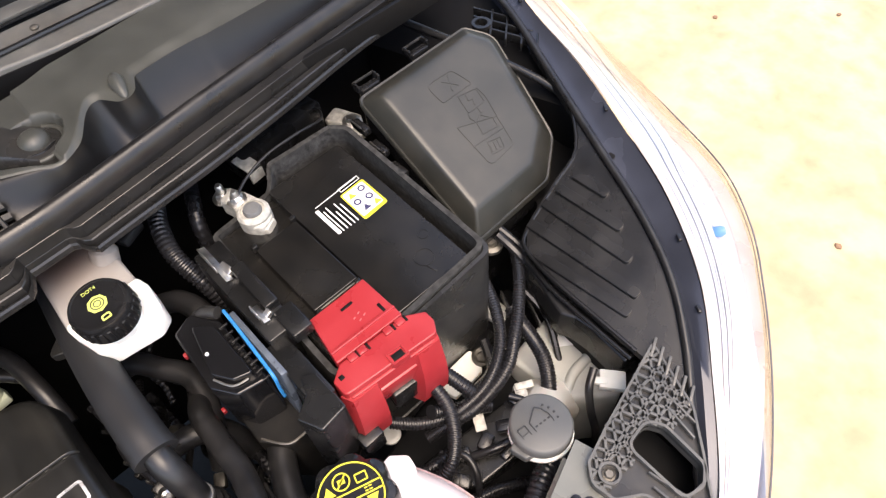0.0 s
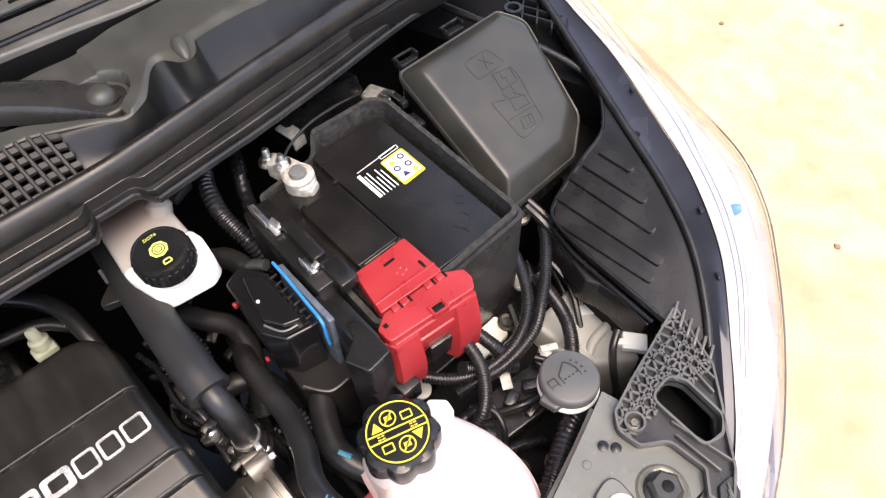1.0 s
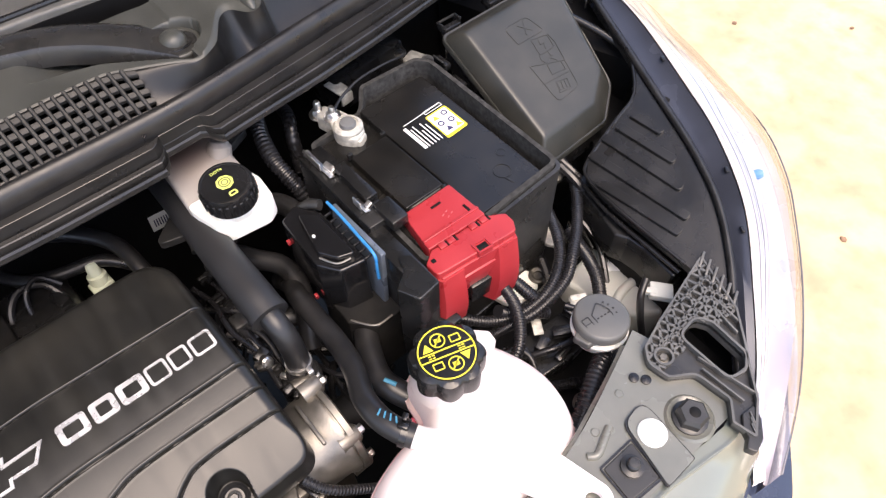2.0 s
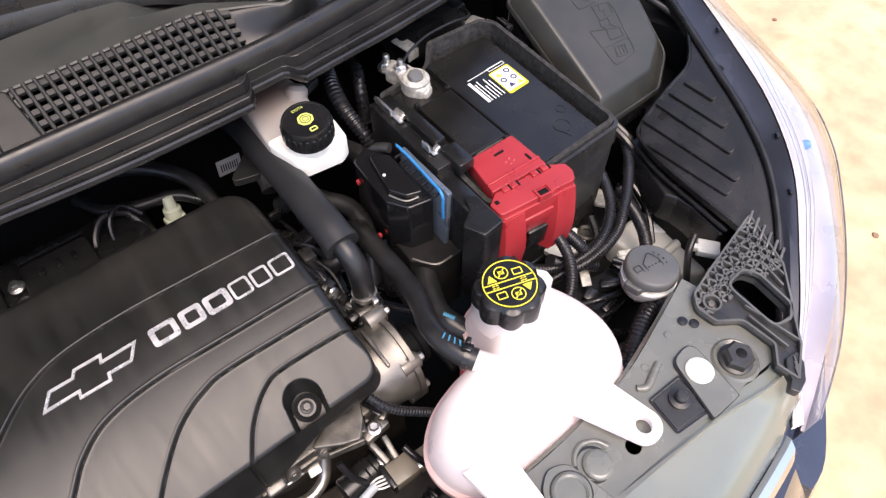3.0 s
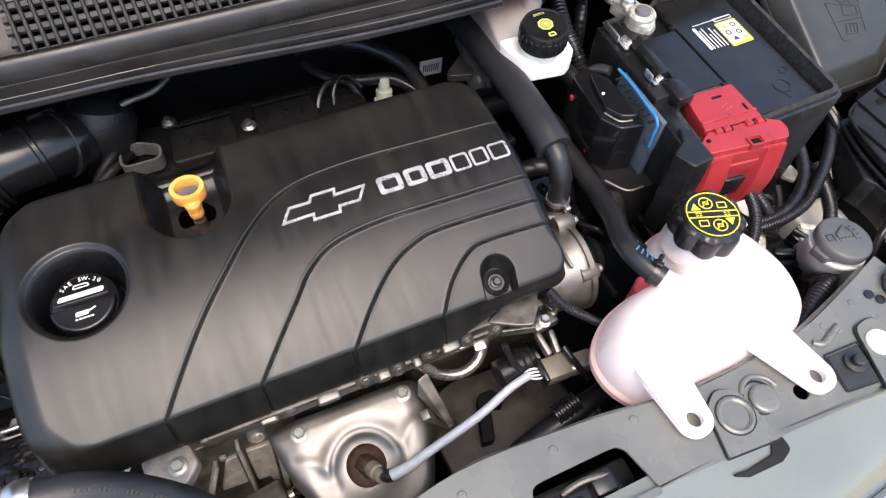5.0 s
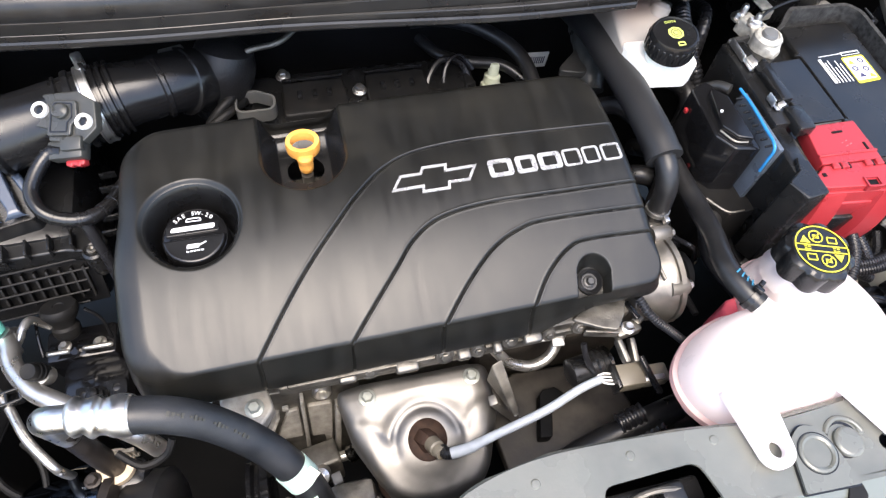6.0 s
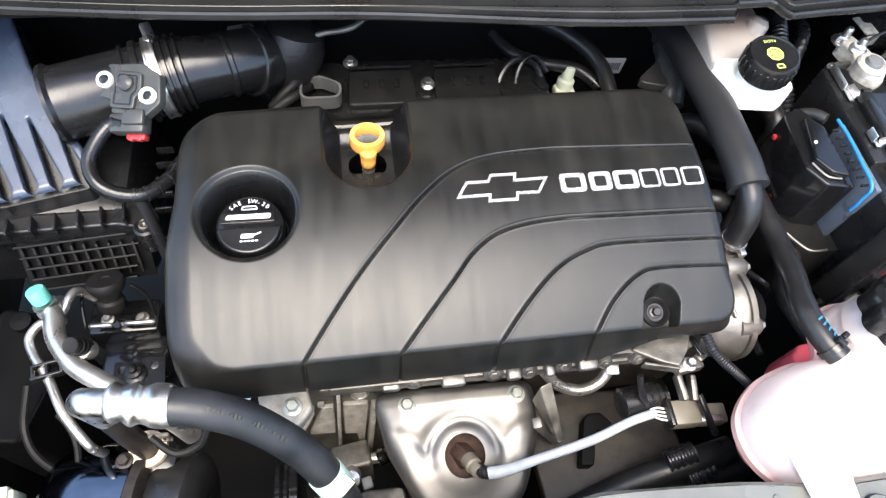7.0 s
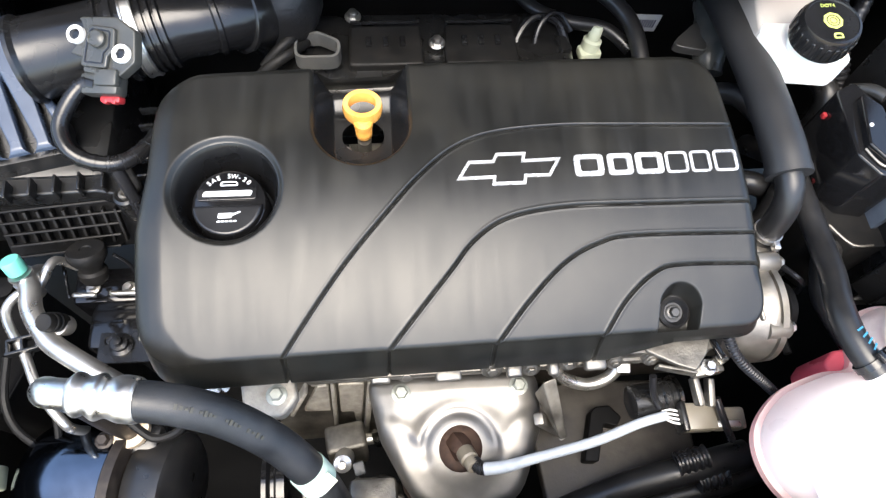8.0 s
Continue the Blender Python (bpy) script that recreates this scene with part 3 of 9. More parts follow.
RIDGE = 10 + 13   # the row of points at the deck's ridge
verts, faces, tops = [], [], []
xs = np.concatenate([np.linspace(-0.75, 0.10, 60), np.linspace(0.103, 0.56, 270), np.linspace(0.564, 0.88, 60)])
for x in xs:
    e = plateau_edge(x)
    foot = 0.2055 + max(0.0, seal_bend(x)[0] - cowl_bend(x)[0]) * 0.9
    ys = np.concatenate([np.linspace(foot, e - 0.012, 10), np.linspace(e - 0.0104, e + 0.0096, 26), np.linspace(e + 0.0105, 0.337 + 0.07 * min(0.16, max(0.0, x - 0.39)), 78)])
    zs = deck_z(x, ys, foot)
    dy, dz = cowl_bend(x)
    col = [(x, y + dy * (1 - 0.7 * float(ease((y - 0.29) / 0.04))), z + dz) for y, z in zip(ys, zs)]
    col += [(x, col[-1][1] + 0.0008, col[-1][2] - 0.003), (x, col[-1][1] + 0.001, 0.95)]
    verts += col
q = len(col)


def in_grille(x):
    return -0.62 < x < 0.338 and not 0.088 < x < 0.124 and not -0.20 < x < -0.165


for i in range(len(xs) - 1):
    e = plateau_edge(xs[i])
    for j in range(q - 1):
        k = i * q + j
        y0 = verts[k][1] - cowl_bend(xs[i])[0]
        if in_grille(xs[i] + 0.001) and in_grille(xs[i + 1] - 0.001) and 0.208 < y0 < e - 0.003:
            continue
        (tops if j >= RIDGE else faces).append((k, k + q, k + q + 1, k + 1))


def sheet(kept):
    """A mesh of some of the deck's faces, with only the points they use."""
    used = sorted({v for f in kept for v in f})
    at = {v: n for n, v in enumerate(used)}
    return mesh_bm([verts[v] for v in used], [tuple(at[v] for v in f) for f in kept])


part("deck", sheet(tops), LIT_COWL, cowl, "dusty grained top deck, lightened as lit", sharp=60)
part("basin", sheet(faces), SHADED_COWL, cowl, "smooth basin below the deck, darkened as shaded", sharp=60)
part("plenum_floor", box((-0.14, 0.262, 0.932), (1.04, 0.11, 0.006), 0.001), DARK, cowl)
part("plenum_back", box((-0.14, 0.315, 0.955), (1.04, 0.006, 0.045), 0.001), DARK, cowl)
part("under_lip", box((0.055, 0.222, 0.946), (1.60, 0.006, 0.03), 0.001), DARK, cowl)
part("scuttle", box((0.05, 0.475, 0.965), (1.62, 0.21, 0.012), 0.003, (4, 0, 0)), DARK, cowl, "dark scuttle below the glass")
rings = []
for t, w, h in ((0.0, 0.0008, 0.0005), (0.06, 0.0030, 0.002), (0.25, 0.0050, 0.0045), (0.5, 0.0068, 0.0065), (0.75, 0.0078, 0.0070), (0.92, 0.0060, 0.0055), (1.0, 0.0015, 0.003)):
    cx, cy = 0.4735 + 0.0035 * t, 0.2490 + 0.0285 * t
    rings.append([(cx + w * math.cos(a), cy, 1.0028 + 0.0045 * t + 1.25 * h * math.sin(a)) for a in [math.pi * k / 10 for k in range(11)]])
part("locator_nub", loft(rings), LIT_COWL, cowl, "rounded moulded nub")

# the grille: long bars and cross slats on the sloping face
grille = part("grille_frame", along([(0.2065, 0.9665), (0.2105, 0.969), (0.2105, 0.972), (0.2065, 0.9695)], -0.62, 0.338, 60, cowl_bend), LIT_COWL, cowl)
for j in range(5):
    t = (j + 0.9) / 5.6
    y, z = 0.2065 + 0.0555 * t, 0.9688 + 0.0335 * t
    for x0, x1 in ((-0.62, -0.198), (-0.167, 0.090), (0.122, 0.338)):
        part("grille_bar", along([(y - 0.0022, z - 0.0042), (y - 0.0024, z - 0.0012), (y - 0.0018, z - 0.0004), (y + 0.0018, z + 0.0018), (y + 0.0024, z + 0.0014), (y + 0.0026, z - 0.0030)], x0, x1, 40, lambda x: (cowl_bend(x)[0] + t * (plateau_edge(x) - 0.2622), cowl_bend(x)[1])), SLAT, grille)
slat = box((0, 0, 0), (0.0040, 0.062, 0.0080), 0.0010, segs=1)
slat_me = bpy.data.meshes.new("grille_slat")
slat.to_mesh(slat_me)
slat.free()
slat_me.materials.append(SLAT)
for k in range(92):
    x = -0.615 + 0.0106 * k
    if not in_grille(x):
        continue
    ob = new("grille_slat", slat_me)
    dy, dz = cowl_bend(x)
    run = plateau_edge(x) - 0.2067
    ob.matrix_basis = pose(x, 0.2065 + run / 2 + dy, 0.9843 + dz, math.degrees(math.atan2(0.0335, run)), 0, 4) @ Matrix.Diagonal((1, math.hypot(run, 0.0335) / 0.0648, 1, 1))
    ob.parent = grille

# pad takes the shaded slat tone to keep its slope dark
bump = prism(rounded([(-0.016, -0.030, 0.004), (0.021, -0.030, 0.004), (0.017, 0.031, 0.006), (-0.012, 0.031, 0.006)], 4), 0.0, 0.0045, 0.002)
part("grille_bump", moved(bump, pose(0.105, 0.2342, 0.9835, 31, 0, 4)), SLAT, cowl, "smooth raised pad in the grille")

# wiper
wiper = thing("windscreen_wiper", (0.394, 0.286, 0.98), "satin black windscreen wiper with a domed nut cap", "wiper")
arm = [(0.405, 0.255, 0.976), (0.391, 0.268, 0.979), (0.366, 0.2895, 0.986), (0.341, 0.3085, 0.991), (0.3155, 0.3255, 0.994), (0.28, 0.342, 0.997), (0.2, 0.358, 1.002), (0.05, 0.37, 1.008), (-0.2, 0.375, 1.008), (-0.5, 0.37, 1.0)]
line = smooth_line(arm, 6)
rings = []
for i, p in enumerate(line):
    d = (line[min(i + 1, len(line) - 1)] - line[max(i - 1, 0)]).normalized()
    side = Vector((-d.y, d.x, 0)).normalized()
    t = i / (len(line) - 1)
    w = 0.0240 - 0.006 * t if t > 0.05 else 0.016 + 0.16 * t
    h = 0.016
    prof = [(-1, -0.4), (-1, 0.55), (-0.82, 0.86), (-0.5, 0.98), (0.5, 1.0), (0.85, 0.9), (1, 0.6), (1, -0.4)]
    rings.append([p + side * w * a + Vector((0, 0, h * b)) for a, b in prof])
part("arm", loft(rings), GREY_PLASTIC, wiper)
part("nut_cap", lathe([(0.0142, -0.004), (0.0142, 0.0), (0.0138, 0.0025), (0.0122, 0.0062), (0.0090, 0.0092), (0.0048, 0.0109), (0.0004, 0.0114)], 36, pose(0.3890, 0.2715, 0.9925, -4, 3, 0)), LIT_COWL, wiper, "domed plastic nut cap")
part("cap_seat", lathe([(0.0195, -0.012), (0.0195, -0.002), (0.0185, 0.0), (0.0150, 0.0), (0.0145, -0.003)], 36, pose(0.3890, 0.2712, 0.9925, -4, 3, 0)), SATIN, wiper)
collar_arc = [(0.3905 + 0.0228 * math.cos(math.radians(a)), 0.2692 + 0.0228 * math.sin(math.radians(a)), 0.990) for a in range(-110, 66, 8)]
part("pivot_collar", tube(collar_arc, 0.0027, 10, 2), LIT_COWL, wiper, "split collar round the spindle")
blade = part("blade", prism([(-0.7, 0.385), (0.1, 0.377), (0.30, 0.370), (0.405, 0.3618), (0.458, 0.3550), (0.50, 0.3525), (0.56, 0.3510), (0.64, 0.353), (0.68, 0.395), (0.1, 0.412), (-0.7, 0.415)], 0.975, lambda x, y: 1.010 + 0.25 * max(0.0, y - 0.352), 0.003), LATTICE_GREY, wiper, "broad dark wiper frame beside the glass")
part("frame_edge", tube([(0.58, 0.372, 1.018), (0.3, 0.3775, 1.019), (0.0, 0.389, 1.019), (-0.6, 0.395, 1.018)], 0.003, 8), SATIN, blade)
for k in range(6):
    part("frame_screw", lathe([(0.0045, 0), (0.0045, 0.002), (0.003, 0.003), (0.0004, 0.003)], 16, pose(0.455 - 0.11 * k, 0.388 + 0.002 * k, 1.018)), DULL_ALUMINIUM, blade)
# dark sheet laid over the frame's front, for the shade that falls there
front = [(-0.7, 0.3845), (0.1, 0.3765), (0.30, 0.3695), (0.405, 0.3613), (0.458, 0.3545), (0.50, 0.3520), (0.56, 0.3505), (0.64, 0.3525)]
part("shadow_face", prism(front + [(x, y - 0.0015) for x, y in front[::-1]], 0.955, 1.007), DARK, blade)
strip_ = part("slotted_strip", box((0.30, 0.4215, 1.026), (0.50, 0.016, 0.004), 0.001, (12, 0, -1)), LATTICE_GREY, blade, "grey strip with long slots")
for k in range(7):
    part("slot", box((0.395 - 0.05 * k, 0.4200 + 0.0009 * k, 1.0282), (0.034, 0.0042, 0.0012), 0.0004, (12, 0, -1)), DARK, strip_)
part("rubber_lip", tube([(0.6, 0.43, 1.0), (0.3, 0.437, 1.003), (0.0, 0.44, 1.005), (-0.4, 0.44, 1.005)], 0.006, 8), RUBBER, blade)

# ---- engine cover ----
def cover_z(y):
    return 0.878 - 1.63 * max(0.0, 0.065 - y) ** 2 - 0.08 * max(0.0, y - 0.1) ** 1.5


COVER_LINE = rounded([(-0.250, -0.112, 0.040), (0.2665, -0.108, 0.02), (0.264, 0.03, 0.01), (0.262, 0.146, 0.04), (0.0, 0.1445, 0.2), (-0.242, 0.136, 0.075),
                      (-0.243, 0.040, 0.03), (-0.250, -0.010, 0.03)], 8)
GROOVES = [
    [(0.262, 0.0615), (0.161, 0.0652), (0.100, 0.0664), (0.044, 0.0612), (0.009, 0.0475), (-0.0215, 0.0225), (-0.0461, -0.0035), (-0.0889, -0.051), (-0.143, -0.119)],
    [(0.270, -0.0100), (0.174, -0.0085), (0.099, -0.0082), (0.0507, -0.0155), (0.0213, -0.0323), (-0.0020, -0.0575), (-0.0515, -0.1100), (-0.059, -0.119)],
    [(0.270, -0.0365), (0.159, -0.0340), (0.125, -0.0390), (0.095, -0.0532), (0.065, -0.0794), (0.037, -0.1100), (0.029, -0.119)],
    [(0.270, -0.0612), (0.196, -0.0588), (0.171, -0.0641), (0.146, -0.0834), (0.127, -0.1090), (0.120, -0.119)],
]
OIL_WELL, OIL_R = (-0.1780, 0.0195), 0.0425


step = 0.0006
gx, gy = np.meshgrid(np.arange(-0.2542, 0.2704, step), np.arange(-0.116, 0.150, step), indexing="ij")
edge, ex, ey = near(gx, gy, COVER_LINE, True)
sd = np.where(inside(gx, gy, COVER_LINE), edge, -edge)
snap = sd < 0
gx, gy = np.where(snap & (sd > -1.5 * step), ex, gx), np.where(snap & (sd > -1.5 * step), ey, gy)
gz = 0.878 - 1.63 * np.maximum(0, 0.065 - gy) ** 2 - 0.08 * np.maximum(0, gy - 0.1) ** 1.5


def edge_round(x, y):
    """How far the rounded edge reaches in and how deep it falls: broad at the left end, tight along the front."""
    front = ease((-0.06 - y) / 0.03) * ease((x + 0.222) / 0.03)
    left = ease((-0.205 - x) / 0.03)
    wide = 0.011 + 0.019 * left
    deep = 0.010 + 0.004 * left
    return wide + (0.0035 - wide) * front, deep + (0.0035 - deep) * front


wide, deep = edge_round(gx, gy)
b = np.minimum(np.maximum(sd, 0), wide)
gz -= deep * (1 - np.sqrt(np.maximum(0, 1 - ((wide - b) / wide) ** 2)))
for line in GROOVES:
    soft_line = [(p.x, p.y) for p in smooth_line([(x, y, 0) for x, y in line], 10)]
    gd, *_ = near(gx, gy, soft_line)
    gz -= 0.0027 * np.exp(-(gd / 0.0010) ** 2) - 0.00022 * np.exp(-((gd - 0.0024) / 0.0009) ** 2)
# the oil filler well's rounded brim
wd = np.hypot(gx - OIL_WELL[0], gy - OIL_WELL[1])
gz -= 0.004 * ease((OIL_R + 0.006 - wd) / 0.006) ** 2
# the scoop for the dipstick, open to the back
sx, sy = gx + 0.0665, gy - 0.078
scoop = np.where(sy > 0, np.abs(sx), np.hypot(sx, sy))
gz -= 0.046 * ease((0.0445 - scoop) / 0.019) * (1 - 0.22 * ease((gy - 0.112) / 0.034))
# the keyhole round the cover's fixing
kx, ky = gx - 0.1925, gy + 0.0905
key = np.where(ky < 0, np.abs(kx - 0.15 * ky), np.hypot(kx, ky))
gz -= 0.020 * ease((0.0185 - key) / 0.0045)
near_well = np.abs(wd - OIL_R) < 0.75 * step
k = np.where(near_well, OIL_R / np.maximum(wd, 1e-6), 1)
gx, gy = OIL_WELL[0] + (gx - OIL_WELL[0]) * k, OIL_WELL[1] + (gy - OIL_WELL[1]) * k
hole = (wd < OIL_R - 0.75 * step) | (np.hypot((gx + 0.0665) / 1.0, (gy - 0.093) / 0.9) < 0.0190)
ok = (sd > -1.5 * step) & ~hole
index = -np.ones(gx.shape, int)
index[ok] = np.arange(ok.sum())
verts = np.stack([gx[ok], gy[ok], gz[ok]], -1)
quads = np.stack([index[:-1, :-1], index[1:, :-1], index[1:, 1:], index[:-1, 1:]], -1).reshape(-1, 4)
quads = quads[(quads >= 0).all(1)]
# the skirt, from the rounded edge down
ring = []
for (ax, ay), (cx, cy) in zip(COVER_LINE, COVER_LINE[1:] + COVER_LINE[:1]):
    cuts = max(1, int(math.hypot(cx - ax, cy - ay) / 0.0016))
    ring += [(ax + (cx - ax) * k / cuts, ay + (cy - ay) * k / cuts) for k in range(cuts)]
n = len(ring)
base = len(verts)
mid = Vector((0.01, 0.017))
SEAMS = (-0.137, -0.0525, 0.0350, 0.1248)   # where the grooves run out over the skirt
skirt_v, skirt_f = [], []
for depth, out in ((0.0, 0.0), (0.018, 0.0008), (0.030, 0.003), (0.034, 0.001)):
    for x, y in ring:
        front = min(1.0, max(0.0, (-0.075 - y) / 0.025))
        start = float(edge_round(x, y)[1]) - 0.001
        short = 1 - 0.62 * front * min(1.0, max(0.0, (x - 0.14) / 0.05))
        deep, lean = (start if depth == 0 else start + (depth * (1 + 0.45 * front) - start) * short), out + front * depth * 1.45 * 0.15 * short
        o = (Vector((x, y)) - mid)
        o = Vector((o.x / 0.26, o.y / 0.13)).normalized()
        scoop_here = 0.0129 * float(ease((0.0445 - abs(x + 0.0665)) / 0.019)) if y > 0.1 else 0.0
        slit = 0.0028 if y < -0.1 and min(abs(x - s) for s in SEAMS) < 0.0012 else 0.0
        skirt_v.append((x + o.x * out, y + o.y * out - (lean - out) + slit, cover_z(y) - deep - scoop_here * (1 if depth < 0.03 else 0.4)))
for r in range(3):
    for i in range(n):
        j = (i + 1) % n
        skirt_f.append((base + r * n + i, base + (r + 1) * n + i, base + (r + 1) * n + j, base + r * n + j))
me = bpy.data.meshes.new("shell")
me.from_pydata([tuple(v) for v in verts.tolist()] + skirt_v, [], [tuple(q) for q in quads.tolist()] + skirt_f)
me.materials.append(COVER)
me.materials.append(SATIN)
mid_x, mid_y = verts[quads].mean(1)[:, 0] + 0.0665, verts[quads].mean(1)[:, 1] - 0.078
in_scoop = np.where(mid_y > 0, np.abs(mid_x), np.hypot(mid_x, mid_y)) < 0.041
me.polygons.foreach_set("material_index", np.concatenate([in_scoop.astype(np.int32), np.zeros(len(skirt_f), np.int32)]))
me.polygons.foreach_set("use_smooth", [True] * len(me.polygons))
me.set_sharp_from_angle(angle=radians(55))

engine_cover = thing("engine_cover", (0.01, 0.02, 0.80), "satin black moulded engine cover with curved grooves and silver emblem", "engine cover")
shell = new("shell", me)
shell.parent, shell.matrix_parent_inverse = engine_cover, engine_cover.matrix_basis.inverted()


def on_cover(x, y):
    return cover_z(y) + 0.0002


def on_cover_top(x, y):
    return cover_z(y) + 0.0011


# the well's wall, following the cover's slope
rings = []
for dr, dz in ((0.0004, -0.0038), (-0.0010, -0.0056), (-0.0022, -0.0085), (-0.0045, -0.016), (-0.0075, -0.03), (-0.0095, -0.05), (-0.03, -0.052)):
    ringp = []
    for i in range(56):
        t = 2 * math.pi * i / 56
        x, y = OIL_WELL[0] + (OIL_R + dr) * math.cos(t), OIL_WELL[1] + (OIL_R + dr) * math.sin(t)
        lean = min(1.0, max(0.0, 1 + dz / 0.05))
        ringp.append((x, y, cover_z(y) * lean + 0.874 * (1 - lean) + dz))
    rings.append(ringp)
part("filler_well", loft(rings, caps=False), WELL_BLACK, engine_cover, "deep round well for the filler cap")

# emblem: an open bow shape, and six plain slabs in its silver
bow = [(0.010, 0.017), (0.0405, 0.0175), (0.0395, 0.0115), (0.068, 0.0115), (0.0695, 0.0178), (0.0895, 0.0175), (0.1005, 0.0345), (0.069, 0.0338), (0.0708, 0.0405), (0.045, 0.0405), (0.0415, 0.034), (0.021, 0.034)]
part("emblem", band(bow, 0.0026, on_cover, on_cover_top), SILVER, engine_cover, "silver open bow-shaped emblem")
for x0, x1, wide in ((0.111, 0.1365, 0.0052), (0.140, 0.162, 0.0052), (0.1645, 0.189, 0.0052), (0.191, 0.211, 0.0026), (0.213, 0.2315, 0.0026), (0.234, 0.2555, 0.0026)):
    y0, y1 = 0.0165, 0.0362
    slab = rounded([(x0, y0, 0.004), (x1, y0, 0.004), (x1, y1, 0.004), (x0, y1, 0.004)], 4)
    gap = rounded([(x0 + wide, y0 + wide * 0.8, 0.002), (x1 - wide, y0 + wide * 0.8, 0.002), (x1 - wide, y1 - wide * 0.8, 0.002), (x0 + wide, y1 - wide * 0.8, 0.002)], 3)
    part("emblem_slab", with_holes(slab, [gap], on_cover, on_cover_top), SILVER, engine_cover, "plain silver slab")

# fixing in the keyhole
part("fixing_grommet", lathe([(0.0135, 0), (0.0135, 0.004), (0.011, 0.006), (0.009, 0.003), (0.0085, 0.001)], 24, pose(0.1925, -0.0895, 0.8185, 20, 0, 0)), RUBBER, engine_cover)
part("fixing_bolt", bolt((0.1925, -0.0895, 0.8195), 0.0045, 0.006, 1.4, (20, 0, 0)), GREY_PLASTIC, engine_cover, "recessed cover bolt")

# ---- oil filler cap ----
cap = thing("oil_filler_cap", (OIL_WELL[0], OIL_WELL[1], 0.82), "black oil filler cap with white markings, sunk in a well", "oil cap")
tilt = pose(-0.1780, 0.0185, 0.826, 8, 0, 0)
part("body", lathe([(0.031, -0.01), (0.031, 0.026), (0.0295, 0.0295), (0.026, 0.031), (0.0004, 0.031)], 40, tilt), GLOSS_BLACK, cap)
half = [(0.0280 * math.cos(a), -0.0035 + 0.0262 * math.sin(a)) for a in [math.pi + math.pi * k / 24 for k in range(25)]]
part("grip", moved(prism(half, 0.030, 0.0375, 0.0035), tilt), SATIN, cap, "domed turning grip")
part("brand_plate", moved(prism(rounded([(-0.0255, 0.0025, 0.002), (0.0225, 0.0025, 0.002), (0.0225, 0.0130, 0.002), (-0.0255, 0.0130, 0.002)], 3), 0.030, 0.0325, 0.0008), tilt), SATIN, cap)
letters = []
for k, ch in enumerate("SAE 5W-20"):
    turn = (k - 4) * 10.5
    if ch != " ":
        letters.append(words(ch, 0.0058, tilt @ pose(0, 0, 0, 0, 0, -turn) @ pose(0, 0.0240, 0.0313)))
part("grade_text", join(*letters), WHITE, cap, "white oil grade lettering")
part("brand_bar", moved(prism(rounded([(-0.022, 0.006, 0.002), (0.018, 0.0055, 0.002), (0.020, 0.0105, 0.002), (-0.019, 0.0105, 0.002)], 3), 0.0325, 0.0329), tilt), WHITE, cap, "plain white brand bar")
part("filler_mark", moved(join(band(rounded([(-0.008, 0.0155, 0.002), (0.008, 0.0155, 0.002), (0.006, 0.0195, 0.002), (-0.006, 0.0195, 0.002)], 3), 0.001, 0.031, 0.0314)), tilt), WHITE, cap)
part("oil_can_icon", moved(join(prism(rounded([(-0.009, -0.0135, 0.001), (0.005, -0.0135, 0.001), (0.007, -0.008, 0.001), (-0.008, -0.008, 0.001)], 2), 0.0375, 0.0379),
                               prism([(0.005, -0.0115), (0.0145, -0.0075), (0.0135, -0.0063), (0.005, -0.0095)], 0.0375, 0.0379),
                               *[box((-0.008 + 0.0042 * i, -0.017, 0.0377), (0.003, 0.0018, 0.0004), 0) for i in range(5)]), tilt @ pose(0, -0.0145, 0) @ Matrix.Diagonal((0.78, 0.78, 1, 1)) @ pose(0, 0.0125, 0.0002)), WHITE, cap)

# ---- dipstick ----
dip = thing("oil_dipstick", (-0.066, 0.093, 0.80), "orange ring-handled oil dipstick in its scoop", "dipstick")
ringline = [(-0.0655 + 0.0145 * math.cos(t), 0.1035 + 0.0105 * math.sin(t), 0.862 + 0.003 * math.sin(t)) for t in [2 * math.pi * k / 12 for k in range(12)]]
rings = []
for p in smooth_line(ringline, 3, True):
    o = Vector((p.x + 0.0655, p.y - 0.1035, 0)).normalized()
    rings.append([p + o * a + Vector((0, 0, c)) for a, c in ((-0.002, -0.006), (0.0025, -0.007), (0.0035, 0.0), (0.0025, 0.006), (-0.002, 0.006), (-0.003, 0.0))])
rings.append(rings[0])
part("ring_handle", loft(rings, caps=False), ORANGE, dip)
part("stem", lathe([(0.0058, 0.006), (0.0074, 0.008), (0.0078, 0.016), (0.0066, 0.018), (0.0066, 0.021), (0.0086, 0.023), (0.0086, 0.028), (0.006, 0.031)], 20, pose(-0.0655, 0.0925, 0.828)), ORANGE, dip)
part("guide_tube", tube([(-0.0655, 0.0915, 0.70), (-0.0655, 0.0915, 0.78), (-0.0655, 0.0915, 0.829)], 0.0065, 12), DULL_ALUMINIUM, dip, "dull metal guide tube")
part("bracket", box((-0.085, 0.090, 0.812), (0.014, 0.012, 0.008), 0.002, (0, 0, 20)), BRIGHT, dip)


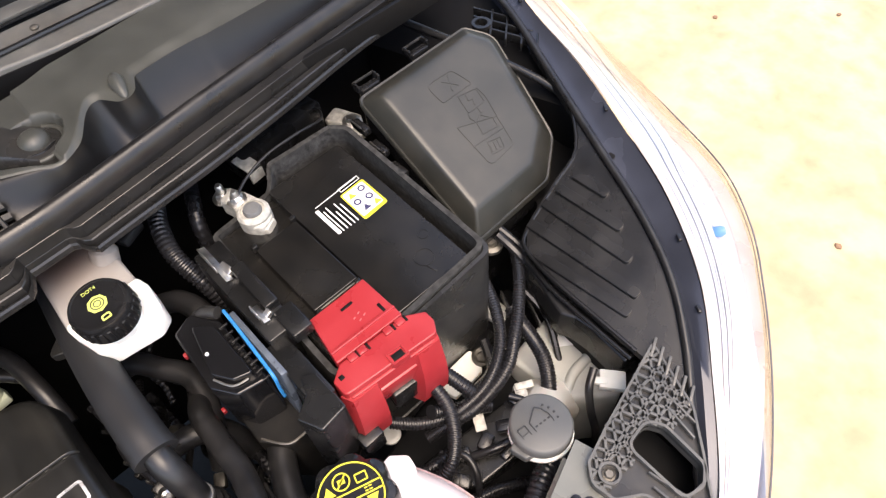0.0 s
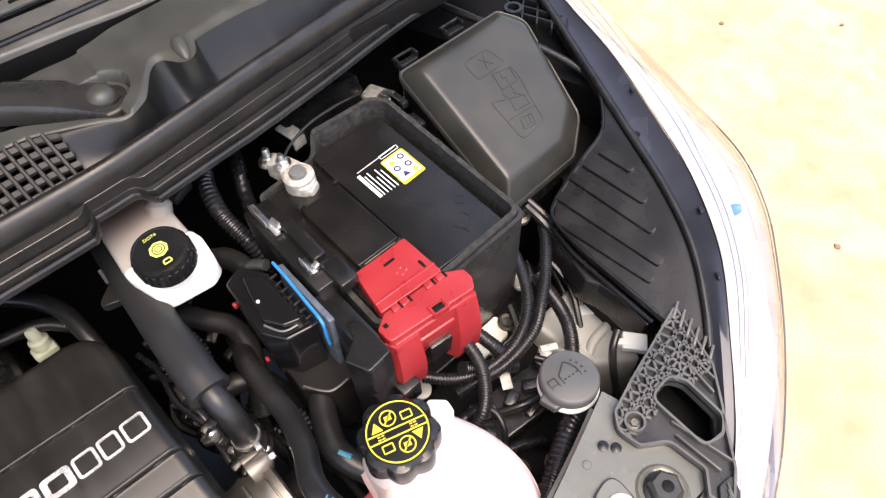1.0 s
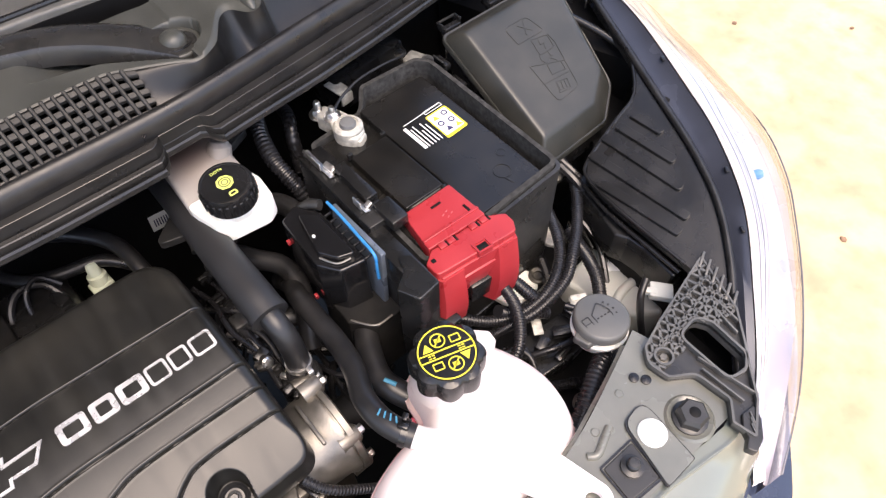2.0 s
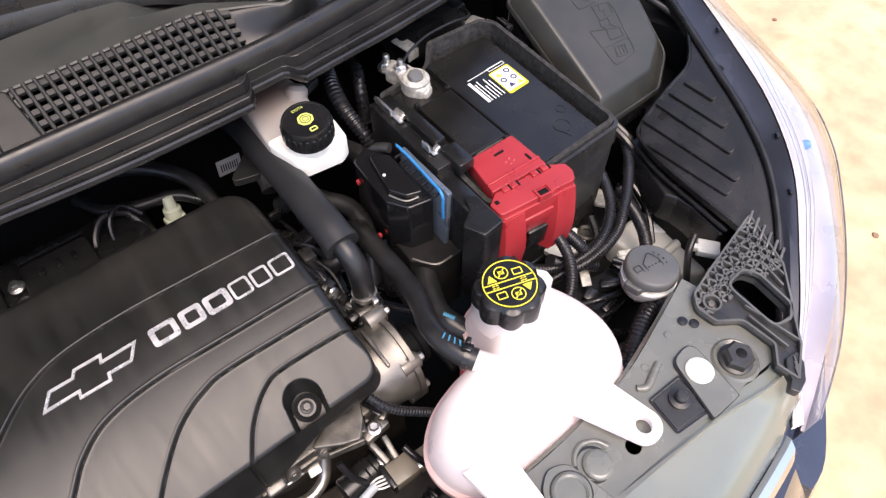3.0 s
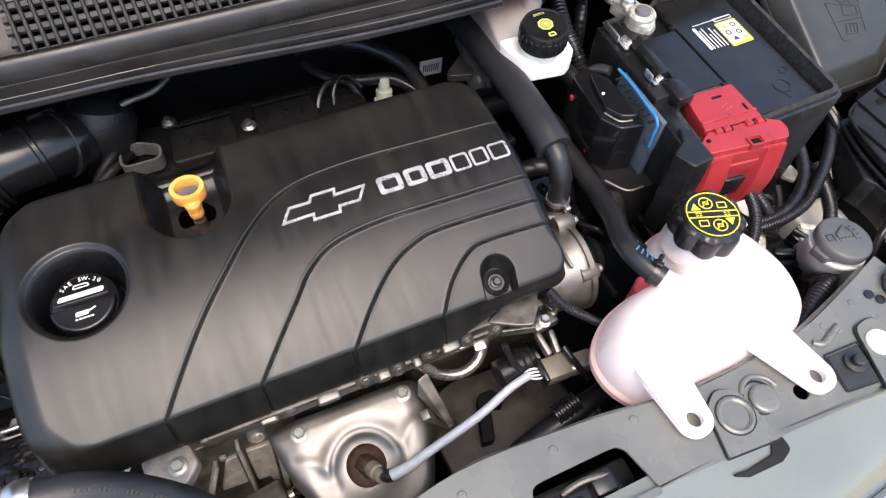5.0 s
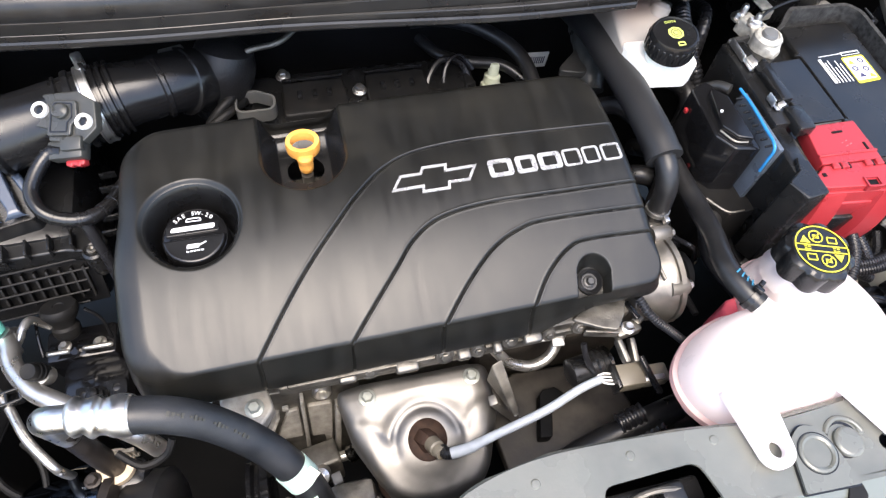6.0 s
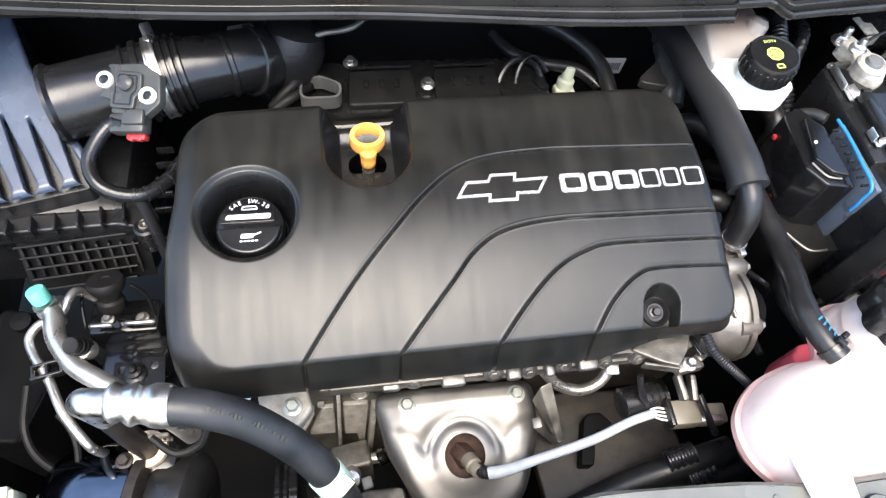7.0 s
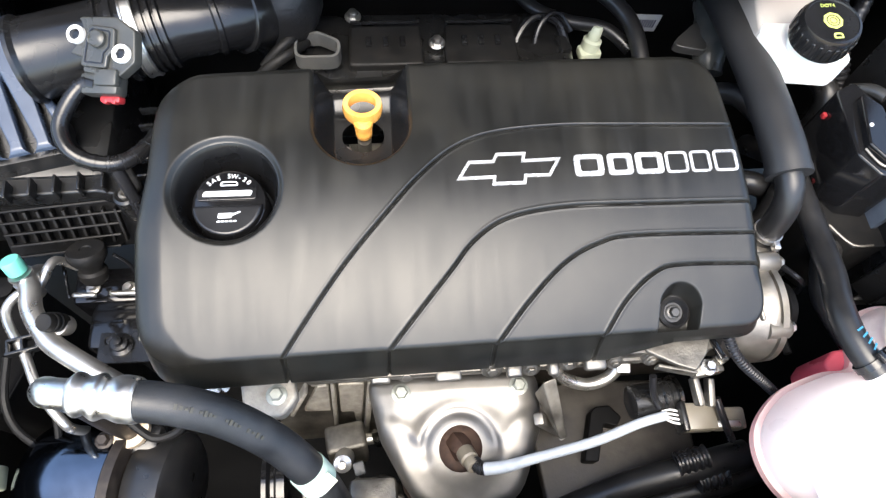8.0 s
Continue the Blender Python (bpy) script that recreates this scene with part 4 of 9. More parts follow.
# ---- engine block and head ----
engine = thing("engine", (0.0, 0.0, 0.4), "dirty cast aluminium engine under its cover", "engine")
part("cylinder_head", box((0.02, 0.015, 0.755), (0.45, 0.18, 0.11), 0.01), DULL_ALUMINIUM, engine)
part("block", box((0.02, 0.035, 0.54), (0.42, 0.18, 0.34), 0.012), DULL_ALUMINIUM, engine)
part("head_flange", join(box((0.045, -0.098, 0.768), (0.40, 0.030, 0.016), 0.004), box((0.06, -0.111, 0.757), (0.36, 0.010, 0.012), 0.003), box((0.02, -0.106, 0.742), (0.30, 0.012, 0.020), 0.004)), DULL_ALUMINIUM, engine, "machined head flange")
for x, y, z, r in ((-0.0380, -0.113, 0.757, 0.0095), (0.0395, -0.115, 0.763, 0.0100), (0.0745, -0.117, 0.764, 0.0085), (0.1089, -0.115, 0.768, 0.0090), (0.1512, -0.117, 0.768, 0.0075), (0.186, -0.116, 0.768, 0.0080)):
    boss = part("flange_boss", lathe([(r * 1.15, -0.022), (r * 1.05, 0), (r * 0.95, 0.0015), (r * 0.72, 0.0015)], 22, pose(x, y, z, 62, 0, 0)), CAST, engine, "round cast bolt boss")
    part("bolt", moved(bolt((0, 0, 0.001), r * 0.5, 0.004, 1.3), pose(x, y, z, 62, 0, 0)), DULL_ALUMINIUM, boss)
for x0, x1, y, z in ((0.052, 0.066, -0.118, 0.764), (0.090, 0.099, -0.119, 0.766), (0.122, 0.142, -0.118, 0.771), (-0.012, 0.012, -0.116, 0.757), (-0.070, -0.052, -0.114, 0.755)):
    part("flange_lug", box(((x0 + x1) / 2, y, z), (x1 - x0, 0.012, 0.011), 0.003, (12, 0, 0), 3), CAST, engine)
part("vent_pipe", tube([(0.100, -0.092, 0.715), (0.1110, -0.1015, 0.700), (0.1250, -0.1105, 0.687), (0.1494, -0.1165, 0.680), (0.1720, -0.1115, 0.684), (0.1850, -0.099, 0.698), (0.192, -0.088, 0.715)], 0.0064, 18), PIPE, engine, "bent smooth steel pipe")
part("strap_lug", box((0.1475, -0.1085, 0.742), (0.026, 0.010, 0.004), 0.0015, (14, 0, 2), 3), PIPE, engine, "bright flat strap lug")
part("strap_lug", box((0.1700, -0.1145, 0.737), (0.014, 0.012, 0.004), 0.0015, (14, 0, -6), 3), PIPE, engine, "bright flat strap lug")
# thermostat end, right of the cover
housing = part("end_housing", moved(lathe([(0.030, 0), (0.043, 0.004), (0.0455, 0.020), (0.0470, 0.040), (0.0505, 0.046), (0.0505, 0.0515), (0.0480, 0.052), (0.0480, 0.0535), (0.0515, 0.054), (0.0515, 0.060), (0.047, 0.062), (0.03, 0.062)], 44), pose(0.248, -0.070, 0.757, 0, 90, 0)), ALUMINIUM, engine, "cast end housing with a bolted double flange")
for y, z in ((-0.040, 0.800), (-0.026, 0.790), (-0.100, 0.787), (-0.108, 0.735), (-0.075, 0.70)):
    ear = part("flange_ear", moved(lathe([(0.0100, 0), (0.0100, 0.020), (0.0085, 0.022), (0.0004, 0.022)], 20), pose(0.291, y, z, 0, 90, 0)), ALUMINIUM, housing)
    part("bolt", moved(bolt((0, 0, 0), 0.0050, 0.007), pose(0.312, y, z, 0, 90, 0)), BRIGHT, ear)
part("housing_rib", box((0.262, -0.073, 0.804), (0.005, 0.056, 0.008), 0.002), ALUMINIUM, housing)
part("housing_rib", box((0.280, -0.073, 0.806), (0.004, 0.050, 0.006), 0.002), ALUMINIUM, housing)
part("hose_neck", moved(lathe([(0.022, 0), (0.022, 0.018), (0.0245, 0.020), (0.0245, 0.026), (0.019, 0.030)], 26), pose(0.308, -0.070, 0.757, 0, 90, 0)), DARK, housing)
# plate and clips under the cover's front right corner
part("lift_plate", prism(rounded([(0.176, -0.110, 0.003), (0.204, -0.127, 0.004), (0.219, -0.133, 0.004), (0.232, -0.118, 0.004), (0.240, -0.100, 0.004), (0.222, -0.094, 0.004), (0.198, -0.100, 0.004)], 4), 0.776, lambda x, y: 0.782 + 0.10 * (x - 0.2), 0.0015), DULL_ALUMINIUM, engine, "pressed steel lifting plate")
part("plate_flange", box((0.205, -0.129, 0.772), (0.036, 0.003, 0.012), 0.001, (0, 0, -14)), DULL_ALUMINIUM, engine)
part("clip_block", join(box((0.238, -0.127, 0.762), (0.030, 0.014, 0.014), 0.003, (0, 0, 8)), box((0.229, -0.146, 0.752), (0.0065, 0.026, 0.012), 0.002, (15, 0, 8)), box((0.241, -0.147, 0.752), (0.0065, 0.026, 0.012), 0.002, (15, 0, -4)), box((0.252, -0.120, 0.766), (0.012, 0.010, 0.010), 0.002, (0, 0, 30))), CAST, engine)
part("clip_bolt", bolt((0.2375, -0.1275, 0.768), 0.0050, 0.008), BRIGHT, engine)
part("clip_tab", join(box((0.228, -0.118, 0.774), (0.010, 0.016, 0.004), 0.001, (0, 0, -30)), box((0.246, -0.112, 0.776), (0.006, 0.022, 0.005), 0.001, (0, 0, 18))), SATIN, engine)
# added filler for the dark space under the cover's edge
part("shadow_block", box((0.20, -0.070, 0.61), (0.20, 0.03, 0.10), 0.008), BROWN_CAST, engine)
barrel = part("outlet_barrel", moved(lathe([(0.012, 0), (0.0165, 0.002), (0.0165, 0.030), (0.0185, 0.032), (0.0185, 0.038), (0.0165, 0.040), (0.0165, 0.050), (0.012, 0.052)], 26), pose(0.181, -0.143, 0.703, 0, 90, 6)), PLASTIC, engine, "black outlet barrel with a collar")
part("barrel_ring", moved(lathe([(0.0160, 0), (0.0195, 0.001), (0.0195, 0.005), (0.0160, 0.006)], 26), pose(0.225, -0.1385, 0.703, 0, 90, 6)), TUBE_STEEL, barrel)
part("wing_web", prism(rounded([(0.0925, -0.122, 0.003), (0.106, -0.118, 0.003), (0.119, -0.168, 0.003), (0.112, -0.172, 0.003)], 3), 0.684, lambda x, y: 0.722 + 0.85 * (y + 0.125), 0.002), DULL_ALUMINIUM, engine, "cast side web")
HOLLOW_LINE = [(0.1671, -0.1343, 0.003), (0.1733, -0.1289, 0.003), (0.1888, -0.1286, 0.003), (0.2007, -0.1421, 0.003), (0.1938, -0.1520, 0.003), (0.1796, -0.1477, 0.003), (0.1667, -0.1875, 0.003), (0.1510, -0.1857, 0.003)]
side_cover = part("side_cover", prism(rounded([(0.098, -0.110, 0.01), (0.150, -0.094, 0.01), (0.262, -0.100, 0.01), (0.285, -0.160, 0.02), (0.285, -0.245, 0.01), (0.110, -0.235, 0.02)], 5), 0.585, 0.600, 0.003), BRONZE, engine, "flat oily brown cover")
# raised black L put in place of a dark hollow
part("hollow_block", prism(rounded(HOLLOW_LINE, 3), 0.600, 0.620, 0.002), SHADE_BLACK, side_cover, "black L-shaped block in place of a dark hollow")
for pts, r in (([(0.205, -0.150, 0.715), (0.195, -0.140, 0.735), (0.192, -0.128, 0.750)], 0.0035), ([(0.255, -0.150, 0.735), (0.262, -0.170, 0.725), (0.275, -0.185, 0.705)], 0.004)):
    part("wire", tube(pts, r, 10), CONDUIT, engine)
part("flex_lead", tube([(0.2464, -0.1083, 0.800), (0.2547, -0.1217, 0.790), (0.2666, -0.1320, 0.780), (0.2857, -0.1416, 0.765), (0.3133, -0.1529, 0.740)], 0.0042, 14, 8, 0.0034, 0.0008), CONDUIT, engine, "corrugated sensor lead")

# left front bracket with webs
bracket = thing("alternator_bracket", (-0.11, -0.15, 0.6), "ribbed cast aluminium bracket below the cover", "bracket")
face = Matrix(((1, 0, 0, 0), (0, 0.2873, -0.9578, -0.090), (0, 0.9578, 0.2873, 0.550), (0, 0, 0, 1)))   # up the sloping casting, and out of it
part("web_plate", moved(prism(rounded([(-0.190, -0.10, 0.006), (-0.045, -0.10, 0.006), (-0.045, 0.075, 0.006), (-0.190, 0.075, 0.006)], 3), -0.014, -0.004, 0.002), face), DULL_ALUMINIUM, bracket)
# raised cast panels between the ribs
for line in ([(-0.1365, 0.040, 0.004), (-0.1232, 0.041, 0.003), (-0.1245, -0.018, 0.003), (-0.1575, -0.016, 0.004)], [(-0.1122, 0.043, 0.004), (-0.0818, 0.041, 0.004), (-0.0905, -0.058, 0.003), (-0.0965, -0.058, 0.003), (-0.0985, -0.024, 0.003), (-0.1140, -0.023, 0.003)]):
    part("cast_panel", moved(prism(rounded(line, 4), -0.008, 0.001, 0.0022), face), CAST_LIGHT, bracket)
part("small_lug", moved(box((-0.138, 0.047, 0.0), (0.008, 0.006, 0.006), 0.0015), face), CAST_LIGHT, bracket)
for (x0, u0), (x1, u1), w in (((-0.1165, 0.066), (-0.1212, -0.058), 0.0048), ((-0.0750, 0.040), (-0.0862, -0.078), 0.0068), ((-0.1480, 0.042), (-0.1700, -0.010), 0.0050)):
    m = face @ pose((x0 + x1) / 2, (u0 + u1) / 2, 0, 0, 0, math.degrees(math.atan2(x0 - x1, u1 - u0)) + 180)
    part("rib", moved(box((0, 0, 0.002), (w, math.hypot(x1 - x0, u1 - u0), 0.016), 0.0016), m), CAST_LIGHT, bracket)
part("ring_boss", moved(lathe([(0.0068, 0.0), (0.0068, 0.008), (0.0080, 0.010), (0.0100, 0.010), (0.0112, 0.008), (0.0112, -0.01)], 28), face @ pose(-0.0915, 0.0725, 0)), PIPE, bracket, "machined ring boss")
crng = random.Random(5)
for k in range(9):
    at = (-0.135 + 0.0105 * k, -0.200 - crng.uniform(0, 0.02), 0.560 + crng.uniform(0, 0.03))
    part("cast_boss", lathe([(0.009, -0.04), (0.008, 0), (0.008, 0.008), (0.006, 0.010), (0.003, 0.010), (0.003, 0.004), (0.0004, 0.004)], 14, pose(*at, crng.uniform(5, 35), crng.uniform(-12, 12), 0)), CAST if k % 3 else DARK, bracket)
for k in range(4):
    part("lower_rib", box((-0.145 + 0.026 * k, -0.205, 0.585), (0.004, 0.05, 0.05), 0.001, (8, crng.uniform(-6, 6), 0)), CAST, bracket)
part("boss_plate", prism(rounded([(-0.185, -0.135, 0.005), (-0.150, -0.139, 0.01), (-0.137, -0.122, 0.01), (-0.142, -0.100, 0.006), (-0.19, -0.10, 0.005)], 4), 0.72, 0.735, 0.003), CAST_LIGHT, bracket)
part("boss_bolt", bolt((-0.156, -0.119, 0.735), 0.0064, 0.007), ZINC, bracket)
fitting = part("side_fitting", moved(lathe([(0.0002, -0.007), (0.0028, -0.007), (0.0028, -0.001), (0.0068, 0.0), (0.0068, 0.022), (0.0092, 0.023), (0.0092, 0.027), (0.005, 0.028)], 22), pose(-0.0960, -0.1335, 0.534, 0, 90, 4)), PIPE, bracket, "turned metal fitting")
part("fitting_elbow", tube([(-0.0700, -0.1325, 0.535), (-0.0590, -0.1300, 0.545), (-0.0560, -0.1240, 0.572), (-0.0540, -0.1150, 0.60)], 0.0115, 20), TUBE_STEEL, fitting, "smooth dark metal elbow")
part("filter_body", box((-0.106, -0.138, 0.540), (0.046, 0.034, 0.050), 0.005, (-14, 0, 8), 3), DULL_ALUMINIUM, bracket, "rounded yellow-grey casting")
sender = part("pressure_sender", lathe([(0.011, -0.03), (0.011, 0.0), (0.0095, 0.002), (0.0095, 0.010), (0.004, 0.012), (0.004, 0.018), (0.0004, 0.018)], 22, pose(-0.1075, -0.164, 0.590, 18, 0, 0)), PIPE, bracket, "bright pressure sender")
part("sender_plug", box((-0.0900, -0.172, 0.594), (0.012, 0.014, 0.014), 0.002, (10, 0, 12)), LATTICE_GREY, sender)
part("regulator_cap", box((-0.075, -0.21, 0.605), (0.05, 0.05, 0.05), 0.008), DULL_ALUMINIUM, bracket)
part("pulley", moved(lathe([(0.03, 0), (0.05, 0.002), (0.05, 0.006), (0.044, 0.009), (0.044, 0.012), (0.05, 0.015), (0.05, 0.022), (0.035, 0.024)], 36), pose(-0.190, -0.180, 0.575, 0, 90, 0) @ Matrix.Diagonal((1.1, 1.1, 1.15, 1))), GLOSS_BLACK, bracket, "grooved belt pulley")
part("clip_bits", join(box((-0.216, -0.112, 0.762), (0.032, 0.014, 0.010), 0.002), box((-0.190, -0.110, 0.765), (0.006, 0.022, 0.006), 0.002, (0, 0, -35)), box((-0.182, -0.108, 0.765), (0.010, 0.006, 0.006), 0.002)), LABEL, bracket, "pale plastic clip under the cover edge")

# ---- exhaust heat shield ----
hs = thing("exhaust_heat_shield", (0.025, -0.16, 0.6), "pressed bright steel exhaust heat shield with round opening", "heat shield")
st = 0.0016
SHIELD_LINE = rounded([(-0.078, -0.092, 0.012), (0.103, -0.094, 0.014), (0.103, -0.150, 0.03), (0.074, -0.226, 0.050), (-0.026, -0.230, 0.055), (-0.066, -0.150, 0.05)], 6)
hx, hy = np.meshgrid(np.arange(-0.083, 0.111, st), np.arange(-0.245, -0.088, st), indexing="ij")
ed, ex, ey = near(hx, hy, SHIELD_LINE, True)
sd = np.where(inside(hx, hy, SHIELD_LINE), ed, -ed)
hx, hy = np.where((sd < 0) & (sd > -1.5 * st), ex, hx), np.where((sd < 0) & (sd > -1.5 * st), ey, hy)
HOLE_R = 0.0220
hw = np.hypot(hx - 0.0150, hy + 0.1685)
fall = np.maximum(0, -0.112 - hy)
hz = 0.676 - 0.16 * fall - 3.0 * fall ** 2 + 9.0 * np.maximum(0, fall - 0.03) ** 2 * 0.25
# a soft valley below the bolted band, a flared collar round the opening with an arched ridge
hz -= 0.002 * ease((-0.126 - hy) / 0.022) * ease((hw - 0.03) / 0.02)
hz -= 0.0045 * np.exp(-((hw - 0.040) / 0.010) ** 2) * ease((hy + 0.172) / 0.02)
hz += 0.0030 * ease((0.040 - hw) / 0.020) + 0.0012 * np.exp(-((hw - 0.0385) / 0.0026) ** 2) * ease((hy + 0.178) / 0.02)
# two soft creases running out and up from the collar
for side in (-1, 1):
    crease = [(0.019 + side * 0.040, -0.176), (0.019 + side * 0.044, -0.158), (0.019 + side * 0.056, -0.146), (0.019 + side * 0.074, -0.138)]
    cd, *_ = near(hx, hy, [(p.x, p.y) for p in smooth_line([(x, y, 0) for x, y in crease], 6)])
    hz -= 0.0018 * np.exp(-(cd / 0.006) ** 2)
hz -= 0.008 * ease((np.abs(hx - 0.017) - 0.058) / 0.03)
hz -= np.where(sd < 0.012, 0.012 - np.sqrt(np.maximum(0, 0.012 ** 2 - (0.012 - np.clip(sd, 0, 0.012)) ** 2)), 0)
k = np.where(np.abs(hw - HOLE_R) < 0.75 * st, HOLE_R / np.maximum(hw, 1e-6), 1)
hx, hy = 0.0150 + (hx - 0.0150) * k, -0.1685 + (hy + 0.1685) * k
ok = (sd > -1.5 * st) & (hw > HOLE_R - 0.75 * st)
index = -np.ones(hx.shape, int)
index[ok] = np.arange(ok.sum())
quads = np.stack([index[:-1, :-1], index[1:, :-1], index[1:, 1:], index[:-1, 1:]], -1).reshape(-1, 4)
quads = quads[(quads >= 0).all(1)]
bm = mesh_bm(np.stack([hx[ok], hy[ok], hz[ok]], -1).tolist(), quads.tolist())
bm.normal_update()
rim = [e for e in bm.edges if e.is_boundary]
new_geom = bmesh.ops.extrude_edge_only(bm, edges=rim)["geom"]
for v in [g for g in new_geom if isinstance(g, bmesh.types.BMVert)]:
    far = math.hypot(v.co.x - 0.0150, v.co.y + 0.1685)
    v.co.z -= 0.0008 if far < 0.03 else 0.022
part("pressing", bm, SHIELD_STEEL, hs, sharp=50)
for x, y, z in ((-0.042, -0.1120, 0.6745), (0.079, -0.1120, 0.6745)):
    part("bolt", bolt((x, y, z), 0.0068, 0.008, 1.45), ZINC, hs, "greenish zinc flange bolt")
manifold = thing("exhaust_manifold", (0.02, -0.16, 0.55), "rust-brown exhaust manifold seen through the shield", "exhaust manifold")
part("runner", box((0.02, -0.165, 0.60), (0.13, 0.10, 0.07), 0.025, segs=4), RUST, manifold)
part("side_strut", box((0.112, -0.15, 0.648), (0.010, 0.012, 0.10), 0.002, (0, -25, 0)), ALUMINIUM, manifold)
part("downpipe", tube([(0.02, -0.19, 0.58), (0.02, -0.21, 0.52), (0.03, -0.22, 0.4)], 0.035, 18), RUST, manifold)
o2 = thing("oxygen_sensor", (0.02, -0.168, 0.63), "oxygen sensor with a pale sleeved lead", "sensor")
part("hexagon", lathe([(0.0125, -0.016), (0.0125, 0.004), (0.0105, 0.007)], 6, pose(0.0185, -0.167, 0.642, 38, 22, 0)), RUST, o2)
part("body", lathe([(0.0095, 0), (0.0095, 0.012), (0.0078, 0.014), (0.0078, 0.022), (0.0068, 0.024)], 18, pose(0.0200, -0.170, 0.648, 48, 26, 0)), TAUPE, o2)
part("boot", tube([(0.0275, -0.182, 0.659), (0.0315, -0.188, 0.663), (0.038, -0.190, 0.666)], 0.0062, 12, 8, 0.0022, 0.0009), RUBBER, o2)
part("lead", tube([(0.036, -0.190, 0.666), (0.056, -0.190, 0.672), (0.082, -0.186, 0.682), (0.142, -0.176, 0.698), (0.185, -0.164, 0.710), (0.212, -0.159, 0.714)], [0.0066, 0.0062, 0.0052, 0.0050, 0.0048, 0.0048], 12), WIRE_GREY, o2, "pale grey woven sleeve")
for k in range(4):
    part("wire", tube([(0.208, -0.161 + 0.002 * k, 0.714), (0.216, -0.166 + 0.004 * k, 0.7145), (0.224, -0.168 + 0.004 * k, 0.714)], 0.0012, 6), WHITE, o2)
plug = part("connector", box((0.242, -0.163, 0.712), (0.032, 0.026, 0.022), 0.003, (0, 0, -2)), TAUPE, o2, "taupe plastic plug")
part("collar", box((0.226, -0.162, 0.712), (0.006, 0.028, 0.024), 0.002), PLASTIC, plug)
part("socket", box((0.273, -0.166, 0.709), (0.03, 0.021, 0.019), 0.003, (0, 0, -3)), TAUPE, plug)
part("latch", box((0.268, -0.172, 0.7205), (0.024, 0.006, 0.002), 0.0008, (0, 0, -3)), BRIGHT, plug)

# ---- air intake at the left ----
airbox = thing("air_filter_box", (-0.45, 0.16, 0.6), "ribbed black air filter box with a slotted sloping lid", "air filter box")
part("lower_case", box((-0.49, 0.195, 0.70), (0.34, 0.19, 0.14), 0.012), PLASTIC, airbox)


def lid_z(y):
    return 0.795 + 0.40 * (y - 0.09)


# lid: a slope that falls towards the front, with tapering slots sunk in it
LID_LINE = rounded([(-0.54, 0.094, 0.01), (-0.43, 0.100, 0.02), (-0.350, 0.114, 0.006), (-0.345, 0.126, 0.006), (-0.352, 0.148, 0.02), (-0.380, 0.192, 0.03), (-0.402, 0.232, 0.03), (-0.425, 0.30, 0.02), (-0.54, 0.30, 0.01)], 5)
st = 0.0009
lx, ly = np.meshgrid(np.arange(-0.544, -0.342, st), np.arange(0.084, 0.304, st), indexing="ij")
ed, ex, ey = near(lx, ly, LID_LINE, True)
sd = np.where(inside(lx, ly, LID_LINE), ed, -ed)
lx, ly = np.where((sd < 0) & (sd > -1.5 * st), ex, lx), np.where((sd < 0) & (sd > -1.5 * st), ey, ly)
lz = lid_z(ly) - (0.005 - np.sqrt(np.maximum(0, 0.005 ** 2 - (0.005 - np.clip(sd, 0, 0.005)) ** 2)))
for k in range(10):
    (ax, ay), (bx, by) = (-0.3535 - 0.0235 * k, 0.120 - 0.004 * k), (-0.377 - 0.0255 * k, 0.173 + 0.0045 * k)
    u = np.clip(((lx - ax) * (bx - ax) + (ly - ay) * (by - ay)) / ((bx - ax) ** 2 + (by - ay) ** 2), 0, 1)
    dist = np.hypot(lx - ax - u * (bx - ax), ly - ay - u * (by - ay))
    lz -= 0.013 * ease((0.0062 * (1 - 0.85 * u) - dist) / 0.003 + 0.3)
ok = (sd > -1.5 * st) & (lid_z(ly) - lz < 0.0095)
index = -np.ones(lx.shape, int)
index[ok] = np.arange(ok.sum())
quads = np.stack([index[:-1, :-1], index[1:, :-1], index[1:, 1:], index[:-1, 1:]], -1).reshape(-1, 4)
quads = quads[(quads >= 0).all(1)]
part("lid", mesh_bm(np.stack([lx[ok], ly[ok], lz[ok]], -1).tolist(), quads.tolist()), SKY_LID, airbox, "slotted black lid, the sky's blue put into its colour", sharp=50)
part("lid_wall", prism(LID_LINE, 0.755, lambda x, y: lid_z(y) - 0.0135), PLASTIC, airbox)
part("ledge", prism(rounded([(-0.66, 0.078, 0.006), (-0.330, 0.086, 0.006), (-0.312, 0.082, 0.006), (-0.302, 0.064, 0.010), (-0.290, 0.070, 0.008), (-0.287, 0.092, 0.008), (-0.302, 0.118, 0.008), (-0.66, 0.118, 0.004)], 4), 0.744, 0.764, 0.003), PLASTIC, airbox)
for k in range(14):
    part("ledge_fin", box((-0.320 - 0.0222 * k, 0.094 - 0.0022 * k, 0.769), (0.003, 0.020, 0.016), 0.001, (0, 0, 6)), PLASTIC, airbox)
# honeycomb of ribs on the front face
for r in range(5):
    part("face_rail", box((-0.375, 0.084 - 0.0075 * r, 0.742 - 0.0105 * r), (0.125 - 0.006 * r, 0.0024, 0.010), 0.0008, (35, 0, 5)), MATT_RUBBER, airbox)
for k in range(10):
    part("face_web", box((-0.320 - 0.0125 * k, 0.073, 0.720), (0.0028, 0.038, 0.0105), 0.0008, (54, 0, 12)), MATT_RUBBER, airbox)
part("face_back", box((-0.375, 0.079, 0.712), (0.13, 0.004, 0.062), 0.001, (-36, 0, 5)), DARK, airbox)
